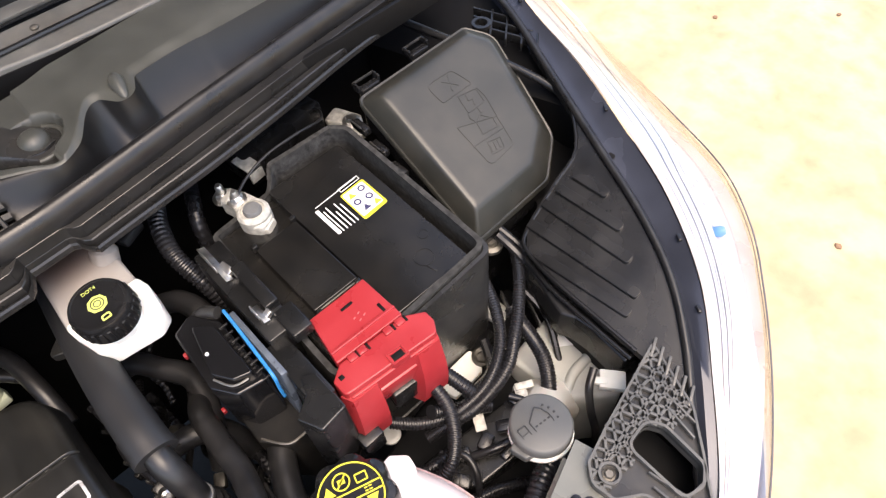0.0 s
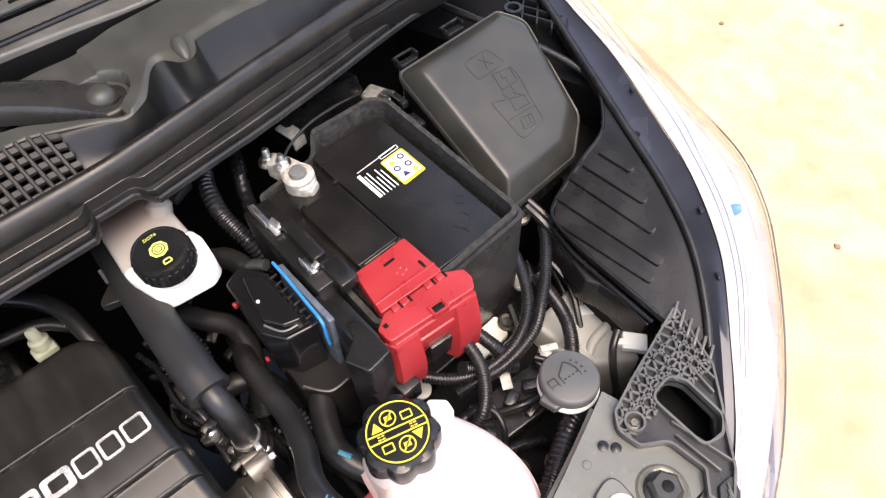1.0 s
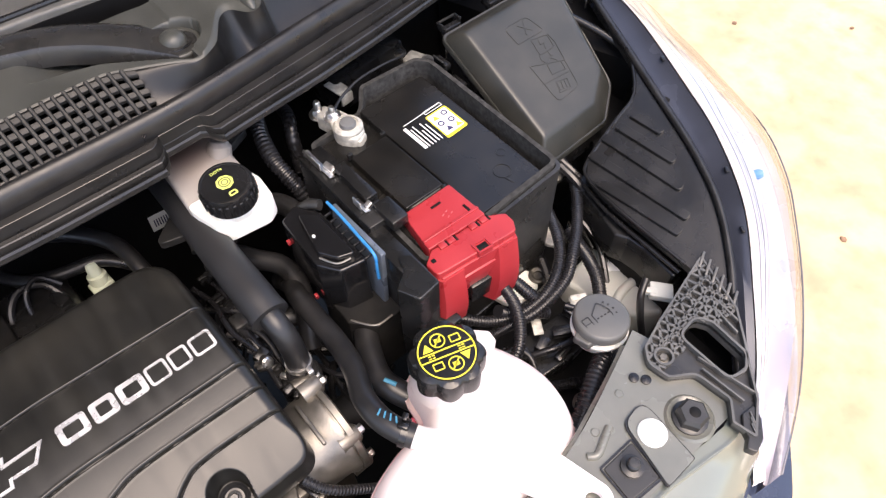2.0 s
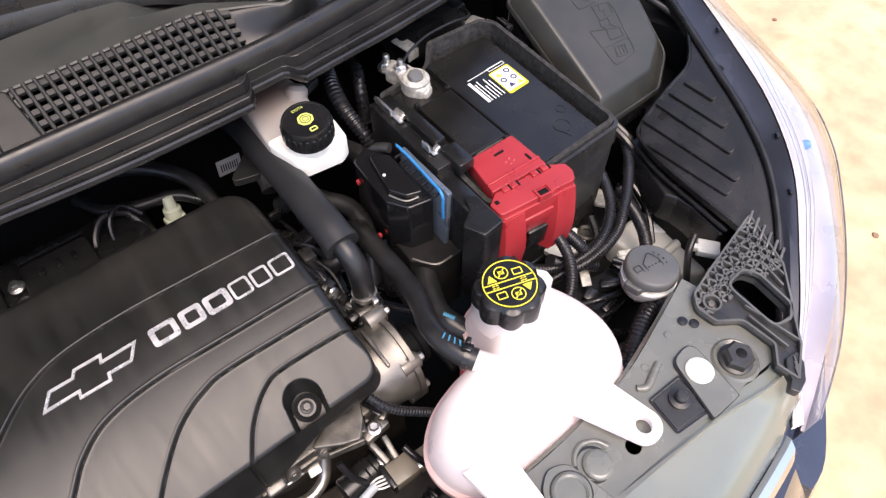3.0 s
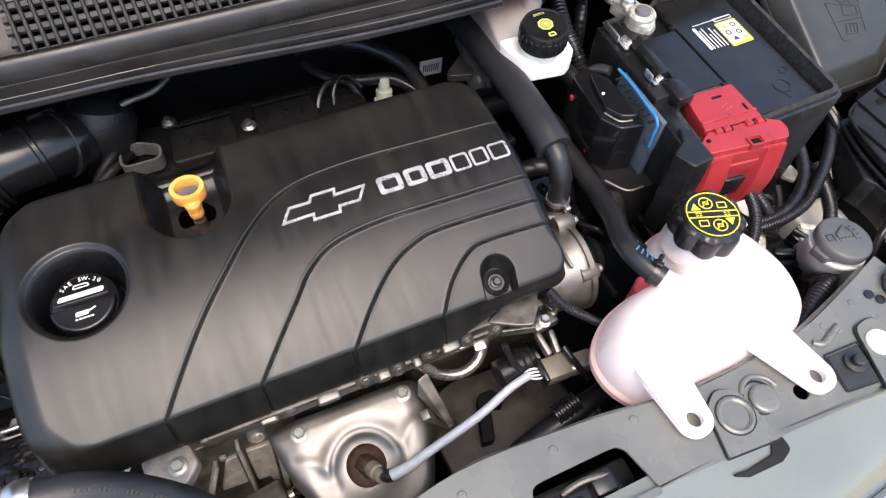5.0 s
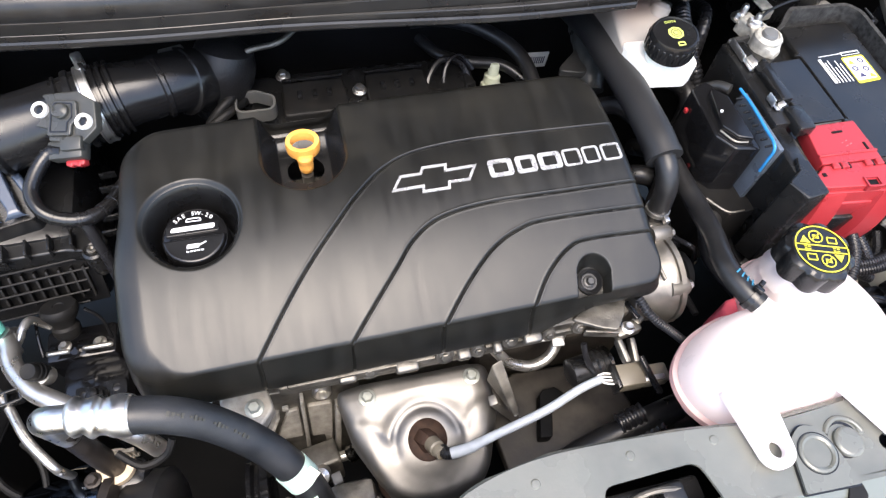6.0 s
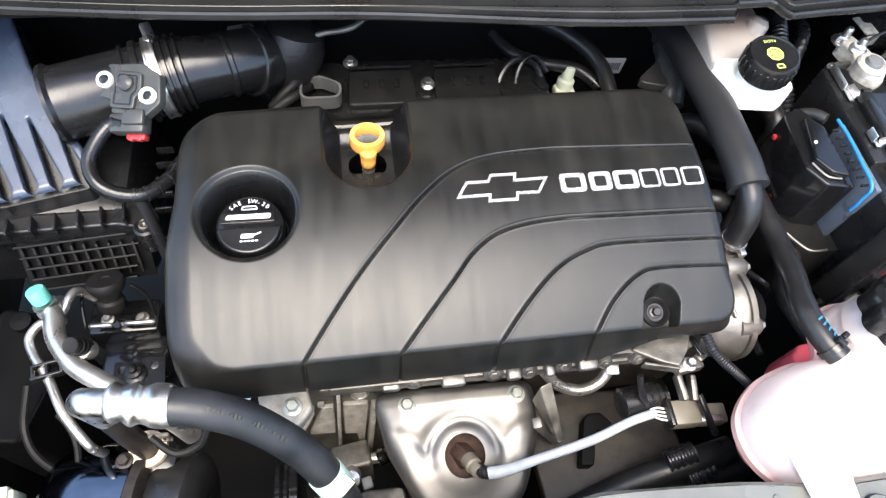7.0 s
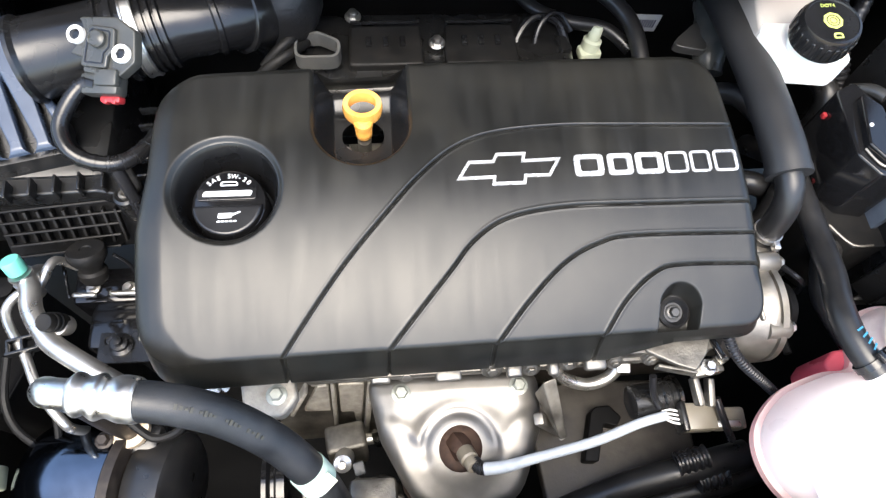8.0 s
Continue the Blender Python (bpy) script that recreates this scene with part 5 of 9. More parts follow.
part("corner_boss", lathe([(0.0115, -0.03), (0.0115, 0.003), (0.009, 0.005), (0.0065, 0.003), (0.0004, 0.003)], 20, pose(-0.300, 0.078, 0.765)), PLASTIC, airbox)
part("corner_screw", lathe([(0.0055, 0.002), (0.0055, 0.0045), (0.003, 0.005), (0.0004, 0.003)], 12, pose(-0.300, 0.078, 0.767)), DULL_ALUMINIUM, airbox)
for k in range(5):
    part("side_step", box((-0.283, 0.102 + 0.017 * k, 0.762 + 0.004 * k), (0.018, 0.003, 0.010), 0.001, (0, 0, 4)), PLASTIC, airbox)

duct = thing("intake_duct", (-0.3, 0.19, 0.8), "black intake tube with an air flow sensor and clamp", "intake duct")
A0, A1 = Vector((-0.372, 0.180, 0.844)), Vector((-0.262, 0.207, 0.852))
axis = (A1 - A0).normalized()
turn = axis.to_track_quat("Z", "Y").to_matrix().to_4x4()
part("sensor_tube", moved(lathe([(0.030, -0.002), (0.0405, 0), (0.0410, 0.004), (0.0375, 0.008), (0.0375, 0.090), (0.0390, 0.093), (0.0390, 0.112)], 48), Matrix.Translation(A0) @ turn), SATIN, duct)
part("tube_ring", moved(lathe([(0.037, -0.0015), (0.0415, 0.0), (0.0420, 0.0030), (0.0415, 0.006), (0.037, 0.0075)], 48), Matrix.Translation(A1 - axis * 0.026) @ turn), SATIN, duct)
part("tube_ring", moved(lathe([(0.037, -0.0010), (0.0405, 0.0), (0.0405, 0.0022), (0.037, 0.0032)], 48), Matrix.Translation(A1 - axis * 0.036) @ turn), SATIN, duct)
clampm = Matrix.Translation(A1 - axis * 0.008) @ turn
clamp = part("hose_clamp", moved(lathe([(0.0400, -0.0055), (0.0418, -0.0055), (0.0422, -0.004), (0.0413, -0.003), (0.0413, 0.003), (0.0422, 0.004), (0.0418, 0.0055), (0.0400, 0.0055)], 48), clampm), BRIGHT, duct, "bright steel worm clamp")
part("clamp_screw", join(box((-0.277, 0.236, 0.884), (0.011, 0.020, 0.010), 0.003, (20, 0, 20)), lathe([(0.0048, 0), (0.0048, 0.008), (0.003, 0.009), (0.0004, 0.009)], 8, pose(-0.275, 0.224, 0.888, 95, 0, 20))), BRIGHT, clamp)
for q, rr in ((0.0025, 0.0400), (0.0095, 0.0402), (0.0165, 0.0395)):
    part("hose_rib", moved(lathe([(rr - 0.0045, -0.0030), (rr, -0.0016), (rr, 0.0016), (rr - 0.0045, 0.0030)], 44), Matrix.Translation(A1 + axis * q) @ turn), ELBOW, duct)
part("elbow_hose", tube([A1 - axis * 0.002, A1 + axis * 0.010, A1 + axis * 0.027, (-0.212, 0.219, 0.852), (-0.190, 0.229, 0.848), (-0.172, 0.243, 0.836), (-0.160, 0.262, 0.810), (-0.155, 0.275, 0.77)], [0.0375, 0.0370, 0.0340, 0.0325, 0.0335, 0.0345, 0.034, 0.033], 40), ELBOW, duct, "black rubber elbow")
for p, dvec, rr in (((-0.205, 0.2215, 0.851), (1, 0.4, -0.05), 0.0352), ((-0.183, 0.234, 0.843), (1, 0.7, -0.5), 0.0375)):
    part("hose_band", moved(lathe([(rr - 0.003, -0.004), (rr, -0.002), (rr, 0.002), (rr - 0.003, 0.004)], 40), Matrix.Translation(p) @ Vector(dvec).to_track_quat("Z", "Y").to_matrix().to_4x4()), ELBOW, duct)
part("resonator", moved(lathe([(0.010, -0.035), (0.030, -0.030), (0.036, -0.01), (0.037, 0.008), (0.032, 0.026), (0.018, 0.036), (0.0004, 0.038)], 32), pose(-0.140, 0.258, 0.833, -15, 20, 10)), GRAINED, duct, "grained black rounded chamber")
part("drain_cap", box((-0.187, 0.250, 0.866), (0.028, 0.020, 0.012), 0.003, (10, 8, 22)), LATTICE_GREY, duct, "pale grey breather box")
part("drain_ring", moved(lathe([(0.004, -0.008), (0.0075, -0.007), (0.0075, -0.003), (0.006, -0.002), (0.006, 0.002), (0.0078, 0.003), (0.0078, 0.007), (0.004, 0.008)], 20), pose(-0.1765, 0.2235, 0.866, 80, 0, 62)), GLOSS_BLACK, duct)
for pts in ([(-0.165, 0.205, 0.80), (-0.150, 0.212, 0.815), (-0.135, 0.225, 0.82), (-0.128, 0.25, 0.81)], [(-0.178, 0.195, 0.79), (-0.158, 0.200, 0.806), (-0.140, 0.210, 0.812), (-0.122, 0.232, 0.805)]):
    part("breather_hose", tube(pts, 0.0055, 12), MATT_RUBBER, duct)

maf = thing("air_flow_sensor", (-0.288, 0.162, 0.87), "black plug-in air flow sensor held by two screws", "sensor")
mm = pose(-0.2880, 0.1665, 0.8800, 26, -10, -17) @ Matrix.Diagonal((1.1, 1.05, 1, 1))
part("base_plate", moved(prism(rounded([(-0.032, -0.010, 0.005), (-0.014, -0.014, 0.003), (-0.013, -0.026, 0.003), (0.020, -0.027, 0.004), (0.032, -0.014, 0.006), (0.028, 0.012, 0.005), (0.010, 0.022, 0.005), (-0.022, 0.020, 0.006), (-0.034, 0.006, 0.006)], 4), -0.008, 0.002, 0.0012), mm), MID_GREY, maf)
part("raised_pad", moved(prism(rounded([(-0.013, -0.022, 0.003), (0.010, -0.022, 0.003), (0.010, -0.012, 0.002), (0.015, -0.006, 0.002), (0.013, 0.012, 0.004), (-0.010, 0.013, 0.004), (-0.013, 0.0, 0.003)], 4), 0.001, 0.006, 0.0012), mm), MID_GREY, maf)
part("pad_groove", moved(band(rounded([(-0.010, -0.019, 0.002), (0.007, -0.019, 0.002), (0.007, -0.010, 0.002), (0.011, -0.005, 0.002), (0.010, 0.009, 0.003), (-0.008, 0.010, 0.003), (-0.010, 0.0, 0.002)], 3), 0.0012, 0.0058, 0.0066), mm), SATIN, maf)
part("round_button", moved(lathe([(0.0075, 0.005), (0.0075, 0.0095), (0.006, 0.011), (0.0004, 0.0115)], 20), mm @ pose(0, 0.001, 0)), MID_GREY, maf)
for x, y in ((-0.0225, 0.004), (0.0205, -0.0085)):
    screw = part("screw", moved(lathe([(0.0078, 0.001), (0.0078, 0.0055), (0.0068, 0.0065), (0.0050, 0.0062), (0.0046, 0.0035)], 24), mm @ pose(x, y, 0)), WHITE, maf, "white-ringed torx screw")
    part("socket", moved(lathe([(0.0047, 0.0045), (0.003, 0.005), (0.0022, 0.003), (0.0004, 0.003)], 6), mm @ pose(x, y, 0)), SATIN, screw)
part("plug_housing", moved(join(box((0.002, -0.034, -0.006), (0.034, 0.018, 0.016), 0.003, (0, 0, 4)), box((0.010, -0.029, 0.002), (0.02, 0.014, 0.008), 0.002, (0, 0, 4))), mm), MID_GREY, maf)
part("red_lock", moved(join(box((0.008, -0.0445, -0.011), (0.018, 0.006, 0.009), 0.0015, (0, 0, 4)), box((0.004, -0.0465, -0.009), (0.004, 0.005, 0.006), 0.001), box((0.012, -0.0460, -0.009), (0.004, 0.005, 0.006), 0.001)), mm), RED, maf, "red locking tab")
loom = thing("sensor_loom", (-0.33, 0.1, 0.78), "taped black wiring loop hanging from the sensor", "wiring")
LOOP = [(-0.296, 0.136, 0.860), (-0.309, 0.139, 0.858), (-0.322, 0.126, 0.852), (-0.330, 0.104, 0.845), (-0.322, 0.084, 0.838), (-0.303, 0.076, 0.83), (-0.281, 0.079, 0.825), (-0.264, 0.098, 0.82), (-0.254, 0.13, 0.81), (-0.238, 0.155, 0.80)]
part("taped_wire", tube(LOOP, 0.0072, 14), ELBOW, loom)
for n, p in enumerate(smooth_line(LOOP, 4)):
    if 16 < n < 32 and n % 2 == 0 or n in (3, 5):
        q = smooth_line(LOOP, 4)[n + 1]
        part("tape_band", moved(lathe([(0.0070, -0.0018), (0.0078, -0.0014), (0.0078, 0.0014), (0.0070, 0.0018)], 14), Matrix.Translation(p) @ (q - p).to_track_quat("Z", "Y").to_matrix().to_4x4()), SATIN, loom)
part("branch", tube([(-0.29, 0.078, 0.827), (-0.285, 0.068, 0.80), (-0.28, 0.05, 0.74), (-0.28, 0.03, 0.64)], 0.006, 10), CONDUIT, loom)

# ---- refrigerant hose and pipes ----
ac = thing("refrigerant_hose", (-0.25, -0.13, 0.7), "black refrigerant hose with a bright crimped aluminium end", "hose")
part("end_pipe", tube([(-0.312, -0.122, 0.775), (-0.316, -0.122, 0.805), (-0.314, -0.125, 0.824), (-0.305, -0.129, 0.834), (-0.292, -0.131, 0.836), (-0.270, -0.134, 0.837)], 0.0118, 22), BRIGHT, ac)
# same aluminium pipe further down; its shade is put into the colour
part("lower_pipe", tube([(-0.312, -0.122, 0.79), (-0.311, -0.124, 0.755), (-0.3085, -0.127, 0.72), (-0.307, -0.128, 0.685), (-0.306, -0.128, 0.66)], 0.0108, 18), SHADED_RUST, ac, "lower run of the pipe, browned dark for shade")
part("crimp", tube([(-0.288, -0.132, 0.839), (-0.283, -0.1325, 0.839), (-0.276, -0.1335, 0.839), (-0.268, -0.135, 0.838), (-0.262, -0.136, 0.837), (-0.253, -0.137, 0.836), (-0.243, -0.1385, 0.835), (-0.239, -0.139, 0.835)], [0.0135, 0.017, 0.0145, 0.018, 0.015, 0.0178, 0.0178, 0.0165], 24, 6), BRIGHT, ac, "crimped aluminium ferrule")
HOSE = [(-0.245, -0.1385, 0.835), (-0.212, -0.1435, 0.829), (-0.181, -0.1515, 0.806), (-0.147, -0.1690, 0.770), (-0.121, -0.1925, 0.735), (-0.108, -0.213, 0.690), (-0.102, -0.228, 0.63)]
part("hose", tube(HOSE, 0.0158, 28), HOSE_BLACK, ac)
tag = part("paper_tag", tube([(-0.1275, -0.1860, 0.745), (-0.1185, -0.1955, 0.729)], 0.0170, 22), TAG_GREEN, ac, "pale green paper tag")
part("tag_print", box((-0.110, -0.199, 0.748), (0.012, 0.014, 0.0008), 0, (20, 30, -40)), IVORY, tag)
part("tag_flag", prism([(-0.123, -0.205), (-0.111, -0.197), (-0.105, -0.225), (-0.109, -0.231)], 0.725, 0.7256), TAG_GREEN, tag)
rail = smooth_line(HOSE, 24)
for k in range(20):
    if k in (4, 9, 10, 15):
        continue
    p, q = rail[22 + 2 * k], rail[23 + 2 * k]
    d = (Vector((-0.08, -0.29, 1.35)) - p).normalized()
    e = (q - p).normalized()
    d = (d - e * d.dot(e)).normalized()
    m = Matrix((e, d.cross(e), d)).transposed().to_4x4()
    part("faded_mark", moved(box((0, -0.0005, 0.0164), (0.0022, 0.0042 - 0.0012 * (k % 3), 0.0012), 0), Matrix.Translation(p) @ m), STAMP, ac)

pipes = thing("refrigerant_pipes", (-0.38, -0.02, 0.7), "bright aluminium refrigerant pipes with a green service cap", "pipe")
capm2 = look((-0.4015, 0.0175, 0.750), (-0.3900, -0.006, 0.70))
part("service_cap", moved(lathe([(0.0090, 0), (0.0096, 0.002), (0.0096, 0.0135), (0.0086, 0.0155), (0.0004, 0.016)], 26), capm2 @ pose(0, 0, -0.009)), GREEN, pipes, "green plastic service cap")
part("service_port", moved(lathe([(0.0085, -0.040), (0.0085, -0.022), (0.0115, -0.021), (0.0115, -0.018), (0.0095, -0.017), (0.0095, -0.014), (0.0115, -0.013), (0.0115, -0.010)], 22), capm2 @ pose(0, 0, -0.0015)), BRIGHT, pipes, "threaded bright service port")
part("thick_pipe", tube([(-0.402, 0.030, 0.70), (-0.397, 0.012, 0.728), (-0.3894, -0.0037, 0.735), (-0.3836, -0.0257, 0.735), (-0.364, -0.0542, 0.735), (-0.342, -0.071, 0.736), (-0.3163, -0.0876, 0.735), (-0.293, -0.102, 0.728), (-0.272, -0.114, 0.710), (-0.262, -0.12, 0.68)], 0.0098, 20), PIPE, pipes)
part("thin_pipe", tube([(-0.372, 0.040, 0.690), (-0.3790, 0.036, 0.716), (-0.3830, 0.026, 0.723), (-0.3915, 0.0063, 0.720), (-0.4093, -0.0015, 0.720), (-0.4165, -0.0163, 0.720), (-0.4092, -0.0352, 0.720), (-0.3922, -0.0604, 0.720), (-0.3741, -0.0962, 0.718), (-0.354, -0.124, 0.705), (-0.350, -0.128, 0.690), (-0.352, -0.124, 0.66)], 0.0046, 14), PIPE, pipes)
for k in (0, 2):
    part("clip_rail", box((-0.391, -0.054 + 0.0065 * (k - 1), 0.725), (0.028, 0.0028, 0.010), 0.0008, (0, 0, 12)), PLASTIC, pipes, "black pipe clip rail")
for k in range(3):
    part("clip_web", box((-0.391 + 0.0125 * (k - 1), -0.054 + 0.0026 * (k - 1), 0.725), (0.003, 0.0145, 0.0096), 0.0008, (0, 0, 12)), PLASTIC, pipes)
part("port_cap", lathe([(0.008, -0.008), (0.0088, 0.0), (0.0095, 0.001), (0.0095, 0.004), (0.0086, 0.005), (0.0086, 0.0075), (0.0095, 0.0085), (0.0095, 0.0115), (0.0086, 0.0125), (0.0086, 0.018), (0.0075, 0.020), (0.0045, 0.0195), (0.0004, 0.0195)], 24, pose(-0.355, -0.040, 0.744, 18, -8, 0)), MATT_RUBBER, pipes, "black ribbed rubber service cap")
part("port_base", lathe([(0.0095, -0.012), (0.0095, 0.0), (0.0085, 0.002)], 18, pose(-0.355, -0.042, 0.740, 18, -8, 0)), PIPE, pipes)

mount = thing("engine_mount", (-0.35, 0.03, 0.55), "gloss black engine mount with a rubber buffer", "engine mount")
part("bracket", box((-0.353, 0.035, 0.625), (0.078, 0.042, 0.05), 0.006), GLOSS_BLACK, mount)
# bright metal colour paints the sky's glint on the black bracket's lips
for x0, x1 in ((-0.3835, -0.3610), (-0.3450, -0.3155)):
    part("front_lip", tube([(x0, 0.0192, 0.6625), (x0 + 0.004, 0.0182, 0.6645), (x1 - 0.004, 0.0178, 0.6645), (x1, 0.0185, 0.663)], 0.0029, 12), PIPE, mount, "rolled front lip, coloured bright for its sky glint")
part("lower_arm", box((-0.345, -0.005, 0.60), (0.075, 0.05, 0.05), 0.008), GLOSS_BLACK, mount)
part("buffer", lathe([(0.008, -0.004), (0.0125, 0.0), (0.0142, 0.004), (0.0142, 0.011), (0.0118, 0.014), (0.0122, 0.018), (0.0172, 0.026), (0.0192, 0.030), (0.0192, 0.035), (0.0175, 0.038), (0.0060, 0.038), (0.0050, 0.037), (0.0004, 0.037)], 34, pose(-0.349, 0.0230, 0.695, -30, 0, 0)), MATT_RUBBER, mount, "bell-shaped rubber buffer")
part("buffer_hanger", tube([(-0.372, 0.046, 0.706), (-0.384, 0.046, 0.694), (-0.388, 0.036, 0.68), (-0.387, 0.016, 0.664)], 0.0020, 8), GLOSS_BLACK, mount)
part("buffer_hanger", tube([(-0.328, 0.042, 0.712), (-0.316, 0.036, 0.694), (-0.313, 0.024, 0.668)], 0.0020, 8), GLOSS_BLACK, mount)
for x, y in ((-0.370, 0.031), (-0.332, 0.029)):
    part("bolt", bolt((x, y, 0.6515), 0.0050, 0.007, 1.5), PIPE, mount)
part("side_plate", with_holes(rounded([(-0.367, -0.047, 0.003), (-0.309, -0.048, 0.003), (-0.311, -0.010, 0.003), (-0.334, -0.010, 0.003), (-0.338, -0.015, 0.002), (-0.366, -0.012, 0.003)], 3), [disc((-0.357, -0.022), 0.005, 16), disc((-0.322, -0.020), 0.0045, 16)], 0.622, 0.627), SATIN, mount, "dark drilled plate")
part("stud", lathe([(0.013, 0), (0.013, 0.003), (0.009, 0.005), (0.009, 0.010), (0.005, 0.011), (0.005, 0.018), (0.0004, 0.019)], 20, pose(-0.342, -0.028, 0.627)), SATIN, mount)

comp = thing("refrigerant_compressor", (-0.3, -0.2, 0.45), "gloss black compressor housing low in the bay", "compressor")
part("body", moved(lathe([(0.02, -0.06), (0.056, -0.055), (0.066, -0.04), (0.070, -0.005), (0.070, 0.035), (0.066, 0.040)], 48), pose(-0.352, -0.172, 0.612, 0, 84, -8)), COMP_GLOSS, comp, "wet-looking gloss black drum")
part("drum_joint", moved(lathe([(0.064, 0), (0.0715, 0.002), (0.0715, 0.012), (0.064, 0.014)], 48), pose(-0.318, -0.177, 0.616, 0, 84, -8)), SHADED_RUST, comp)
part("hub", moved(lathe([(0.056, 0), (0.058, 0.004), (0.058, 0.036), (0.050, 0.042), (0.0004, 0.044)], 40), pose(-0.303, -0.179, 0.617, 0, 84, -8)), RUBBER, comp)
part("port_ring", band(disc((-0.306, -0.1280), 0.0185), 0.0075, 0.668, 0.676), RING_CREAM, comp, "rust-tinged cream port ring")
part("port_block", box((-0.304, -0.134, 0.652), (0.05, 0.035, 0.028), 0.008, (0, 0, -10)), ELBOW, comp)
part("port_screw", bolt((-0.327, -0.138, 0.676), 0.006, 0.008, 1.4), SHADED_RUST, comp)
comb = [box((-0.296, -0.124, 0.703), (0.034, 0.004, 0.006), 0.0008)] + [box((-0.3105 + 0.0048 * k, -0.124, 0.6945), (0.0024, 0.004, 0.016), 0.0005) for k in range(7)] + [box((-0.296, -0.124, 0.687), (0.034, 0.004, 0.004), 0.0008)]
part("slotted_clip", join(*comb), TAUPE, comp, "taupe slotted cable clip")
part("ivory_plug", join(box((-0.448, -0.160, 0.640), (0.024, 0.024, 0.030), 0.003, (0, 0, 4)), box((-0.448, -0.158, 0.652), (0.014, 0.026, 0.012), 0.002, (0, 0, 4))), IVORY, comp, "pale ivory plug")
for pts, r in (([(-0.395, -0.085, 0.68), (-0.382, -0.10, 0.68), (-0.376, -0.118, 0.67), (-0.378, -0.15, 0.65)], 0.0035), ([(-0.43, -0.05, 0.68), (-0.435, -0.09, 0.66), (-0.42, -0.12, 0.65), (-0.385, -0.14, 0.645), (-0.35, -0.13, 0.64)], 0.004),
               ([(-0.29, -0.13, 0.72), (-0.268, -0.146, 0.715), (-0.245, -0.142, 0.72), (-0.236, -0.13, 0.73)], 0.0038)):
    part("wire", tube(pts, r, 8), MATT_RUBBER, comp)
post = thing("wing_post", (-0.455, -0.01, 0.4), "inner wing post beside the pipes, blackened for shade", "post")
# post colour carries the shade it stands in
part("post", prism(rounded([(-0.48, 0.05, 0.01), (-0.440, 0.048, 0.006), (-0.424, -0.02, 0.01), (-0.445, -0.10, 0.01), (-0.49, -0.10, 0.01)], 4), 0.22, lambda x, y: 0.645 + 0.6 * (-0.445 - x), 0.004), SHADE_BLACK, post)
part("edge_seam", tube([(-0.441, 0.046, 0.643), (-0.432, 0.01, 0.638), (-0.426, -0.02, 0.634), (-0.445, -0.098, 0.645)], 0.0012, 8), SHADE_BLACK, post)
part("pin", lathe([(0.008, 0), (0.008, 0.02), (0.011, 0.021), (0.011, 0.028), (0.0004, 0.029)], 18, pose(-0.456, 0.03, 0.640)), SHADE_BLACK, post)

# ---- clutter behind the cover ----
intake = thing("intake_manifold", (0.0, 0.22, 0.7), "black ribbed intake manifold behind the engine cover", "intake manifold")
part("plenum", box((0.0, 0.235, 0.745), (0.34, 0.12, 0.09), 0.02, segs=3), PLASTIC, intake)
for x in (-0.040, 0.0625):
    part("cover_plate", prism(rounded([(x - 0.040, 0.205, 0.006), (x + 0.040, 0.205, 0.006), (x + 0.038, 0.260, 0.006), (x - 0.038, 0.260, 0.006)], 4), 0.786, 0.799, 0.003), MATT_RUBBER, intake)
    part("plate_edge", box((x, 0.261, 0.801), (0.074, 0.003, 0.004), 0.001), SATIN, intake)
    for k in range(3):
        part("plate_rib", box((x - 0.018 + 0.018 * k, 0.235, 0.80), (0.006, 0.012, 0.005), 0.001), SATIN, intake)
for x, y in ((-0.074, 0.275), (0.015, 0.236)):
    part("bolt", bolt((x, y, 0.795), 0.006, 0.009, 1.5), BRIGHT, intake)
part("shackle", band(rounded([(-0.134, 0.200, 0.012), (-0.088, 0.200, 0.012), (-0.086, 0.222, 0.012), (-0.108, 0.234, 0.008), (-0.132, 0.234, 0.008)], 5), 0.0028, 0.800, 0.818), LATTICE_GREY, intake)
part("purge_valve", join(lathe([(0.011, 0), (0.011, 0.018), (0.0075, 0.02), (0.0075, 0.034), (0.006, 0.037), (0.0004, 0.038)], 18, pose(0.196, 0.254, 0.755, -12, 6, 0)), box((0.196, 0.252, 0.758), (0.026, 0.018, 0.012), 0.003, (0, 0, 6))), IVORY, intake, "pale green plastic valve")
part("valve_plug", box((0.155, 0.236, 0.785), (0.014, 0.022, 0.018), 0.003, (0, 0, 20)), PLASTIC, intake)
back = thing("vacuum_hose", (0.2, 0.3, 0.75), "black rubber vacuum hoses against the firewall", "hose")
part("hose", tube([(0.10, 0.335, 0.81), (0.146, 0.325, 0.815), (0.195, 0.302, 0.81), (0.232, 0.262, 0.80), (0.242, 0.215, 0.785), (0.243, 0.17, 0.76)], 0.0095, 14), RUBBER, back)
part("hose", tube([(0.11, 0.325, 0.79), (0.13, 0.29, 0.79), (0.165, 0.27, 0.79), (0.21, 0.262, 0.785), (0.237, 0.24, 0.775)], 0.0075, 12), RUBBER, back)
part("wire_loop", tube([(0.10, 0.215, 0.76), (0.105, 0.245, 0.79), (0.125, 0.262, 0.805), (0.15, 0.258, 0.80), (0.16, 0.24, 0.785)], 0.004, 8), CONDUIT, back)
part("wire_loop", tube([(0.12, 0.215, 0.76), (0.128, 0.25, 0.80), (0.148, 0.262, 0.81), (0.165, 0.25, 0.795)], 0.003, 8), CONDUIT, back)
